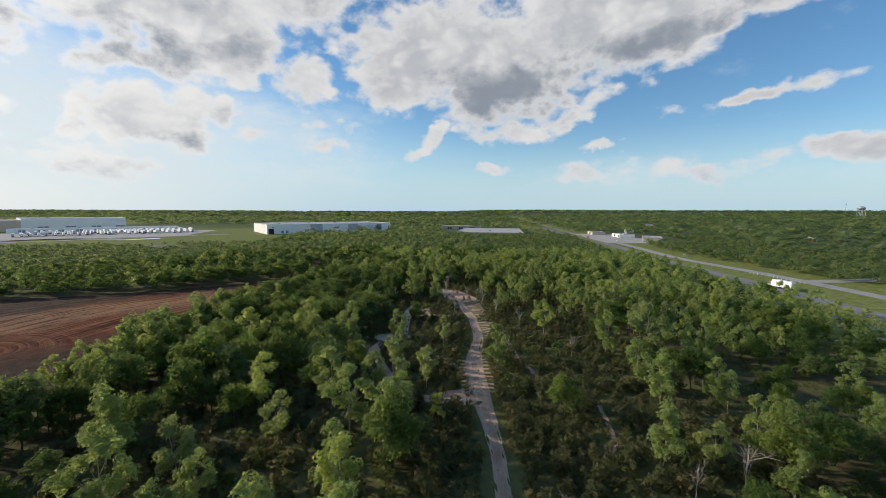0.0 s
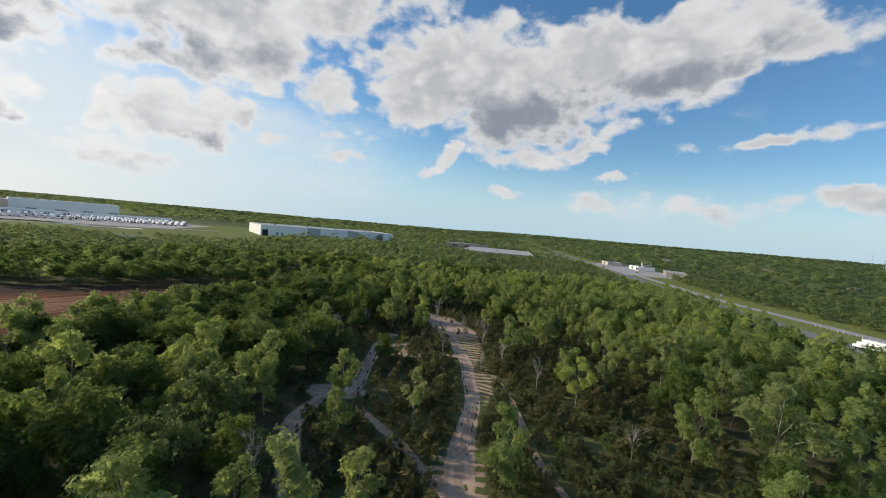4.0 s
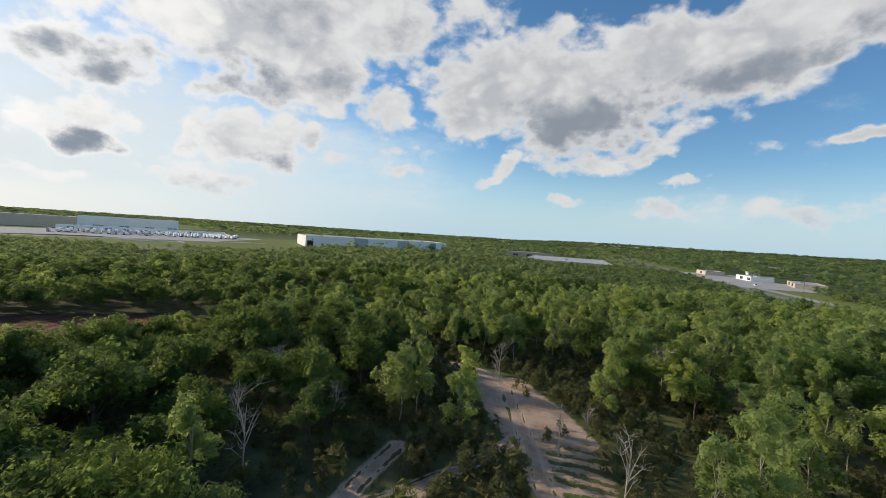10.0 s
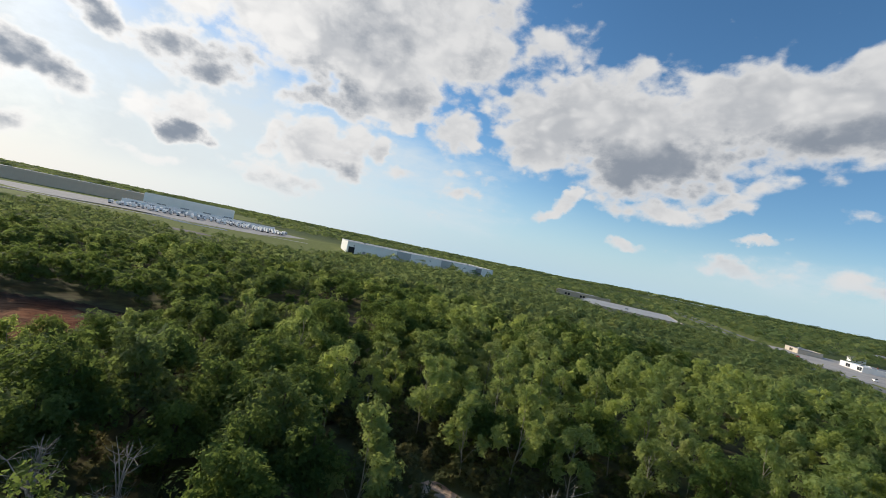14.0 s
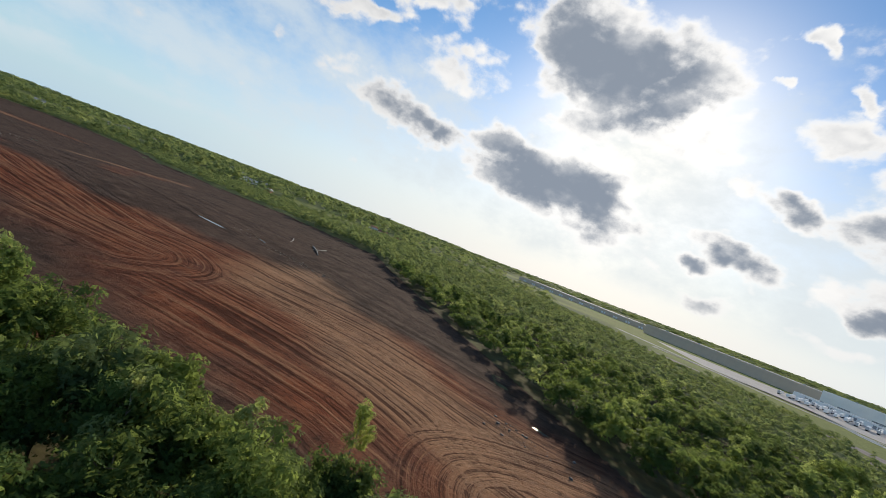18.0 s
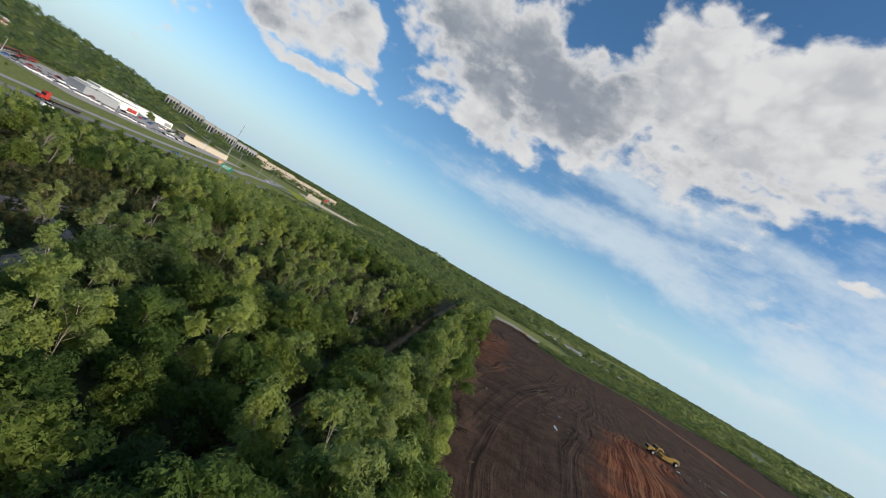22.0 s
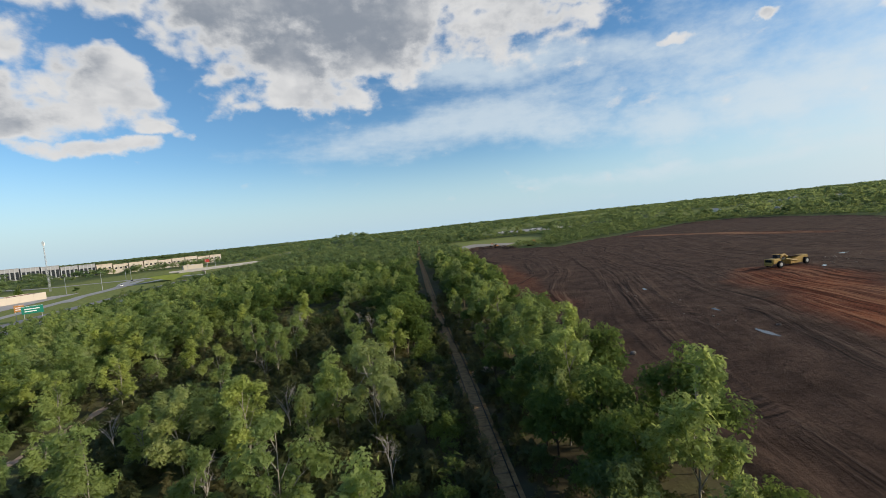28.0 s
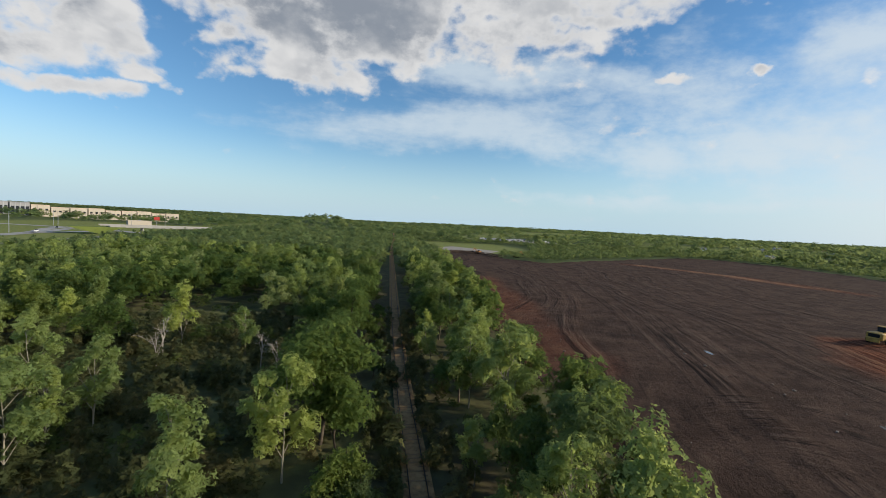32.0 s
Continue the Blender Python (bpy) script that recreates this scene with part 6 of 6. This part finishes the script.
def wheel(ob, x, y, r, w, name="wheel"):
    o = part(name, cyl(bmesh.new(), (x, y - w / 2, r), (x, y + w / 2, r), r, r, 12), M_BLACK, ob)
    part("rim", cyl(bmesh.new(), (x, y - w / 2 - 0.01, r), (x, y + w / 2 + 0.01, r), r * 0.55, r * 0.55, 8), M_STEEL, o)
    return o


def car(mat, label, tall=0.0):
    ob = thing("car", (0, 0, 0), 0, label, "car", "parked cars")
    part("body", boxm(-2.25, -0.9, 0.32, 2.25, 0.9, 0.95 + tall * 0.3, bevel=0.14), mat, ob)
    bm = boxm(-1.5, -0.8, 0.93 + tall * 0.3, 1.1, 0.8, 1.5 + tall * 0.4, bevel=0.05)
    for v in bm.verts:
        if v.co.z > 1.3:
            v.co.x *= 0.72
            v.co.y *= 0.88
    part("cabin", bm, M_GLASS, ob)
    part("roof", boxm(-1.0, -0.64, 1.5 + tall * 0.4, 0.7, 0.64, 1.54 + tall * 0.4, bevel=0.015), mat, ob)
    for x in (-1.4, 1.4):
        for y in (-0.8, 0.8):
            o = part("wheel", cyl(bmesh.new(), (x, y - 0.11, 0.33), (x, y + 0.11, 0.33), 0.33, 0.33, 10), M_BLACK, ob)
    return ob


def trailer(mat, label):
    ob = thing("freight_trailer", (0, 0, 0), 0, label, "trailer", "freight trailers")
    part("box", boxm(-8, -1.3, 1.15, 8, 1.3, 4.1, bevel=0.04), mat, ob)
    part("chassis", boxm(-7.8, -0.5, 0.85, 7.8, 0.5, 1.14), M_BLACK, ob)
    part("door_frame", boxm(8.0, -1.25, 1.2, 8.06, 1.25, 4.05), M_SILVER, ob)
    for x in (5.0, 6.3):
        part("axle", cyl(bmesh.new(), (x, -1.2, 0.5), (x, 1.2, 0.5), 0.5, 0.5, 10), M_BLACK, ob)
    for y in (-0.9, 0.9):
        part("landing_leg", boxm(-5.1, y - 0.08, 0, -4.9, y + 0.08, 1.0), M_STEEL, ob)
    return ob


tr = trailer(M_WHITE, "white box freight trailer parked in the yard")
rr = random.Random(5)
row_dir = Vector((151, 132, 0)).normalized()
across = Vector((-row_dir.y, row_dir.x, 0))
first = True
for row, off in enumerate((0, 24, 60, 84)):
    k = 0
    while k < 26:
        k += 1
        if rr.random() < 0.22:
            continue
        p = Vector((-490 + row * 6, 530 + row * 3, 0)) + row_dir * (k * 7.6) + across * off
        m = pose(p.x, p.y, 0.12, 0, 0, math.degrees(math.atan2(across.y, across.x)) + rr.choice((0, 180)))
        if first:
            tr.matrix_basis, first = m, False
        else:
            copy_thing(tr, m)

CARS = [car(M_WHITE, "white delivery van in the dealer row", 1.3), car(M_SILVER, "silver saloon car parked in a row"), car(M_RED, "red car on the dealership lot"), car(M_BLUE, "dark blue car on the lot"), car(M_BLACK, "black car on the lot")]
used = set()


def park(i, x, y, turn, z=0.14):
    m = pose(x, y, float(ground_z(x, y)) + z, 0, 0, turn)
    if i in used:
        return copy_thing(CARS[i], m)
    used.add(i)
    CARS[i].matrix_basis = m
    return CARS[i]


for k in range(34):                                   # front row of the dealer
    t = k / 33
    park(0 if rr.random() < 0.75 else 1, 209 - 28 * t + 1.5 * math.sin(k), -98 - 58 * t, 30 + rr.uniform(-4, 4))
for k in range(44):                                   # rows behind
    park(rr.choice((0, 1, 2, 3, 4)), 215 + (k % 4) * 9, -104 - (k // 4) * 14 + rr.uniform(-1, 1), 95 + rr.uniform(-5, 5))
for k in range(10):
    park(rr.choice((1, 4, 3, 0)), 214 + k * 0.8, -48 + k * 5.5, 200)
for k in range(11):                                   # second row and the lot beside the frontage road
    park(rr.choice((0, 0, 1, 3)), 219 - 1.9 * k, -97 - 3.9 * k, 30 + rr.uniform(-4, 4))
    park(rr.choice((0, 1, 2, 4)), 186 + 0.9 * k, -172 - 6.2 * k, 20 + rr.uniform(-6, 6))
for k in range(36):                                   # yard to the south
    park(rr.choice((0, 1, 3, 4)), -310 - (k % 12) * 11, -640 - (k // 12) * 45, 90 + rr.uniform(-5, 5))
for k, (px, py, tn, i) in enumerate(((139, 60, 80, 1), (108, -20, 262, 0), (119, -110, 90, 3), (226, 450, 70, 0), (222, 520, 80, 2), (228, 560, 80, 1), (300, 1000, 80, 0), (270, 800, 80, 4), (172, -345, 110, 0), (110, -620, 90, 1), (112, -760, 90, 0), (200, -420, 120, 4))):
    park(i, px, py, tn)


def farm_implement(x, y, turn, s):
    ob = thing("machinery", (x, y, float(ground_z(x, y)) + 0.1), turn, "red tractor on the dealership lot", "tractor", "red tractors")
    part("hood", boxm(-0.4, -0.5, 0.9, 2.0, 0.5, 1.7, bevel=0.1), M_RED, ob)
    part("cab", boxm(-1.5, -0.7, 1.1, -0.4, 0.7, 2.7, bevel=0.08), M_GLASS, ob)
    part("cab_roof", boxm(-1.6, -0.8, 2.7, -0.3, 0.8, 2.85, bevel=0.03), M_RED, ob)
    for yy in (-0.9, 0.9):
        wheel(ob, -1.0, yy, 0.85, 0.45)
        wheel(ob, 1.6, yy, 0.5, 0.3)


for k in range(16):
    farm_implement(255 + (k % 8) * 3, -118 - (k // 8) * 12 - (k % 8) * 4, 60 + k * 7, 1)


def container(x, y, turn, mat, label):
    ob = thing("shipping_container", (x, y, float(ground_z(x, y)) + 0.1), turn, label, "container", "shipping containers")
    part("box", boxm(-6, -1.2, 0, 6, 1.2, 2.6, bevel=0.04), mat, ob)
    for k in range(10):
        part("rib", boxm(-5.6 + k * 1.2, -1.25, 0.15, -5.3 + k * 1.2, -1.2, 2.45), mat, ob)
    part("door", boxm(6, -1.1, 0.1, 6.05, 1.1, 2.5), mat, ob)


for k in range(7):
    container(292 - k * 1.0, 0 - k * 13, 92, M_ORANGE if k < 5 else M_WHITE, "orange shipping container behind the store" if k < 5 else "white shipping container behind the store")


def semi(x, y, turn):
    ob = thing("flatbed_truck", (x, y, 0.1), turn, "red semi truck with an empty flatbed trailer on the freeway", "truck")
    part("cab", boxm(8.2, -1.2, 0.9, 10.3, 1.2, 3.7, bevel=0.12), M_RED, ob)
    part("hood", boxm(10.3, -1.0, 0.8, 12.0, 1.0, 2.1, bevel=0.15), M_RED, ob)
    part("windscreen", boxm(10.28, -1.0, 2.3, 10.36, 1.0, 3.2), M_GLASS, ob)
    part("fairing", boxm(8.2, -1.1, 3.7, 9.6, 1.1, 4.1, bevel=0.1), M_RED, ob)
    part("flatbed", boxm(-8.5, -1.3, 1.2, 6.8, 1.3, 1.45, bevel=0.03), M_WOOD, ob)
    part("chassis", boxm(-8.2, -0.4, 0.7, 8.2, 0.4, 1.18), M_BLACK, ob)
    for px in (-7, -5.7, 5.6, 6.9, 11.2):
        for s in (-1.05, 1.05):
            wheel(ob, px, s, 0.5, 0.32)


semi(123.5, -41, 92)


def box_truck(x, y, turn):
    ob = thing("box_truck", (x, y, 0.1), turn, "white box truck driving on the freeway", "truck")
    part("box", boxm(-5.2, -1.25, 1.0, 3.4, 1.25, 3.9, bevel=0.05), M_WHITE, ob)
    part("cab", boxm(3.5, -1.1, 0.8, 5.0, 1.1, 2.7, bevel=0.15), M_WHITE, ob)
    part("hood", boxm(5.0, -1.0, 0.7, 6.2, 1.0, 1.7, bevel=0.15), M_WHITE, ob)
    part("windscreen", boxm(4.98, -0.95, 1.8, 5.05, 0.95, 2.5), M_GLASS, ob)
    part("chassis", boxm(-5.0, -0.5, 0.55, 6.0, 0.5, 0.98), M_BLACK, ob)
    for px in (-3.6, 5.3):
        for s in (-1.0, 1.0):
            wheel(ob, px, s, 0.5, 0.3)


box_truck(159.5, 168, 98)


def scraper(x, y, turn):
    """Two-axle earth scraper: engine tractor, gooseneck, bowl, rear engine."""
    ob = thing("earth_scraper", (x, y, float(ground_z(x, y)) + 0.15), turn, "yellow articulated earth scraper parked on red clay", "scraper")
    ob.matrix_basis = ob.matrix_basis @ Matrix.Diagonal((0.9, 0.9, 0.9, 1))
    part("tractor", boxm(4.6, -1.5, 1.3, 8.0, 1.5, 2.9, bevel=0.2), M_YELLOW, ob)
    part("cab", boxm(3.2, -1.0, 1.9, 4.7, 0.5, 4.0, bevel=0.1), M_GLASS, ob)
    part("cab_roof", boxm(3.1, -1.1, 4.0, 4.8, 0.6, 4.15, bevel=0.05), M_YELLOW, ob)
    part("push_bar", boxm(8.0, -1.2, 0.8, 8.5, 1.2, 1.8, bevel=0.1), M_YELLOW, ob)
    part("grille", boxm(8.0, -1.0, 1.9, 8.06, 1.0, 2.7), M_BLACK, ob)
    bm = bmesh.new()
    pts = [(3.4, 1.6), (2.6, 3.4), (1.0, 3.7), (-0.4, 2.8)]
    for (a, b), (c, d) in zip(pts[:-1], pts[1:]):
        cyl(bm, (a, 0, b), (c, 0, d), 0.45, 0.4, 8)
    part("gooseneck", bm, M_YELLOW, ob)
    bm = boxm(-5.2, -1.7, 0.7, 0.6, 1.7, 3.0, bevel=0.1)
    for v in bm.verts:
        if v.co.x > 0 and v.co.z > 2:
            v.co.z -= 1.0
    part("bowl", bm, M_YELLOW, ob)
    part("bowl_inside", boxm(-4.6, -1.4, 2.98, -0.4, 1.4, 3.03), M_SOIL, ob, "soil heaped in the bowl")
    for s in (-1.75, 1.75):
        part("draft_arm", cyl(bmesh.new(), (2.6, s * 0.9, 2.6), (-2.2, s, 1.5), 0.22, 0.25, 8), M_YELLOW, ob)
        wheel(ob, 5.4, s * 1.0, 1.1, 0.75)
        wheel(ob, -6.4, s * 1.0, 1.1, 0.75)
    part("rear_engine", boxm(-8.3, -1.2, 1.4, -5.3, 1.2, 2.9, bevel=0.2), M_YELLOW, ob)
    part("rear_bumper", boxm(-8.9, -0.9, 0.9, -8.3, 0.9, 1.9, bevel=0.1), M_YELLOW, ob)
    part("exhaust", cyl(bmesh.new(), (5.6, 0.6, 2.9), (5.6, 0.6, 4.1), 0.12, 0.12, 8), M_BLACK, ob)


scraper(-162, -26, 6)


def excavator(x, y, turn):
    ob = thing("excavator", (x, y, 0.1), turn, "orange tracked excavator beside the brush piles", "excavator", "excavators at the field end")
    for s in (-1.2, 1.2):
        part("track", boxm(-2.1, s - 0.35, 0, 2.1, s + 0.35, 0.9, bevel=0.25), M_BLACK, ob)
    part("house", boxm(-2.2, -1.4, 1.0, 1.2, 1.4, 2.3, bevel=0.15), M_ORANGE, ob)
    part("cab", boxm(-0.2, 0.3, 1.2, 1.3, 1.3, 3.1, bevel=0.1), M_GLASS, ob)
    part("boom", cyl(bmesh.new(), (1.0, -0.3, 1.9), (4.6, -0.3, 4.8), 0.35, 0.3, 6), M_ORANGE, ob)
    part("stick", cyl(bmesh.new(), (4.6, -0.3, 4.8), (6.6, -0.3, 2.6), 0.26, 0.2, 6), M_ORANGE, ob)
    part("bucket", boxm(6.2, -0.9, 1.6, 7.2, 0.3, 2.6, bevel=0.15), M_BLACK, ob)


excavator(-160, -288, 30)
excavator(-182, -262, 200)


def leaning_pole():
    ob = thing("utility_pole", (-41, 15, 0), 0, "old leaning wooden utility pole in the scrub", "pole", "utility poles")
    part("post", cyl(bmesh.new(), (0, 0, -0.4), (2.2, 3.0, 7.4), 0.11, 0.075, 8), M_DEAD, ob)
    part("crossarm", cyl(bmesh.new(), (0.9, 2.6, 5.3), (2.4, 1.8, 5.5), 0.07, 0.07, 6), M_DEAD, ob)
    part("guy_wire", cyl(bmesh.new(), (1.6, 2.2, 5.4), (5.4, 1.0, 0.0), 0.02, 0.02, 4), M_STEEL, ob)
    part("insulator", cyl(bmesh.new(), (0.95, 2.6, 5.36), (0.95, 2.6, 5.6), 0.07, 0.05, 6), M_WHITE, ob)


leaning_pole()

# ---- things on the bare field ----


def log_mesh(seed, n, spread, length, r0):
    r = np.random.default_rng(seed)
    out = []
    for _ in range(n):
        a, t = r.random() * 6.28, (r.random() - 0.5) * 0.7
        c = r.normal(size=3) * [spread, spread * 0.7, 0] + [0, 0, r0 + r.random() * spread * 0.35]
        L = length * (0.4 + r.random())
        d = np.array([math.cos(a) * math.cos(t), math.sin(a) * math.cos(t), math.sin(t)]) * L / 2
        out.append(tube([c - d, c + r.normal(size=3) * 0.15, c + d], np.array([1, 0.9, 0.6]) * r0 * (0.5 + r.random()), 5))
    for v, f in out:
        v[:, 2] = np.maximum(v[:, 2], -0.05)
    return out


M_BROWNLOG = paint("cut_logs", (0.14, 0.1, 0.075), 0.95, wear=0.5, scale=1.5)
for k, (px, py, sp) in enumerate(((-140, -290, 4.5), (-148, -296, 4), (-156, -288, 5), (-163, -280, 4.5), (-168, -270, 4), (-162, -255, 3.5), (-132, -284, 3.5), (-84, -70, 2.2), (-80, -50, 1.8), (-76, -22, 1.6), (-74, 6, 1.5), (-72, 30, 1.6), (-90, -96, 2.2), (-70, 55, 1.5), (-66, 84, 1.3))):
    ob = thing("brush_pile", (px, py, float(ground_z(px, py)) + 0.1), k * 40, "pile of cut logs and branches pushed to the field edge", "brush pile", "brush piles")
    for v, f in log_mesh(500 + k, 40 if sp > 3 else 20, sp, 3.6 if sp > 3 else 2.2, 0.17 if sp > 3 else 0.09):
        part("log", np_mesh("log", v, f, [M_BROWNLOG], True), None, ob)
for k, (ax, ay, bx, by, rad, mat, lab) in enumerate(((-204, 98, -184, 108, 0.35, M_GRAVEL, "pale stripped log lying on dark soil"), (-208, 103, -196, 101, 0.3, M_GRAVEL, "pale stripped log lying on dark soil"), (-205, 88, -190, 93, 0.22, M_GRAVEL, "thin pale log on dark soil"))):
    ob = thing("fallen_log", (ax, ay, float(field_z(np.array([ax]), np.array([ay]))[0])), 0, lab, "log", "logs on the field")
    v, f = tube([(0, 0, rad), ((bx - ax) * 0.5, (by - ay) * 0.5 + 0.6, rad), (bx - ax, by - ay, rad * 0.7)], [rad, rad * 0.85, rad * 0.5], 8)
    part("trunk", np_mesh("trunk", v, f, [mat], True), None, ob)
M_RUBBLE = paint("dusty_rubble", (0.27, 0.225, 0.19), 0.95, wear=0.5, scale=1.5)
bm = bmesh.new()
bmesh.ops.create_icosphere(bm, subdivisions=2, radius=0.42)
for v in bm.verts:
    v.co *= 0.6 + 0.8 * float(fbm(np.array([v.co.x * 3]), np.array([v.co.y * 3 + v.co.z * 2]), 1.0, 5, 2)[0])
rock = thing("boulder", (-82, 14.2, float(field_z(np.array([-82.0]), np.array([14.2]))[0]) + 0.2), 0, "pale boulder lying alone on the dark soil", "rock")
part("stone", bm, paint("pale_stone", (0.24, 0.21, 0.185), 0.9, wear=0.3, scale=1.5), rock)
r = np.random.default_rng(9)
bits = []
for (ax, ay), (bx, by), n, sz in (((-156, 100), (-151, 126), 90, 0.36), ((-172, 80), (-156, 100), 24, 0.3), ((-96, 178), (-90, 190), 30, 0.35), ((-112, -30), (-104, 20), 26, 0.3), ((-205, -40), (-160, -12), 34, 0.35), ((-130, 60), (-180, 20), 30, 0.25), ((-66, 60), (-110, -110), 60, 0.22)):
    for _ in range(n):
        t = r.random()
        c = np.array([ax + (bx - ax) * t + r.normal() * 2.2, ay + (by - ay) * t + r.normal() * 2.2, 0.0])
        s = sz * (0.22 + r.random() ** 2 * 0.85)
        p = r.normal(size=(8, 3)) * 0.12 + np.array([[i & 1, i >> 1 & 1, i >> 2 & 1] for i in range(8)]) - 0.5
        a = r.random() * 6.28
        p = p * [s * 1.6, s, s * 0.7]
        p = np.column_stack([p[:, 0] * math.cos(a) - p[:, 1] * math.sin(a), p[:, 0] * math.sin(a) + p[:, 1] * math.cos(a), p[:, 2]])
        c[2] = float(field_z(np.array([c[0]]), np.array([c[1]]))[0]) + s * 0.2
        bits.append((p + c, np.array([[0, 1, 3, 2], [4, 6, 7, 5], [0, 4, 5, 1], [2, 3, 7, 6], [0, 2, 6, 4], [1, 5, 7, 3]])))
tagged(new("rubble", np_mesh("rubble", *join(bits), [M_RUBBLE])), "scattered pale rubble and wood scraps on dark soil", "rubble", kind="stuff")
for k, (px, py, a, b, tn) in enumerate(PUDDLES):
    patch("puddle", M_WATER, oval(px, py, a, b, tn, 22, 0.25, k), 0.1, "shallow bright puddle on the bare soil", "water")
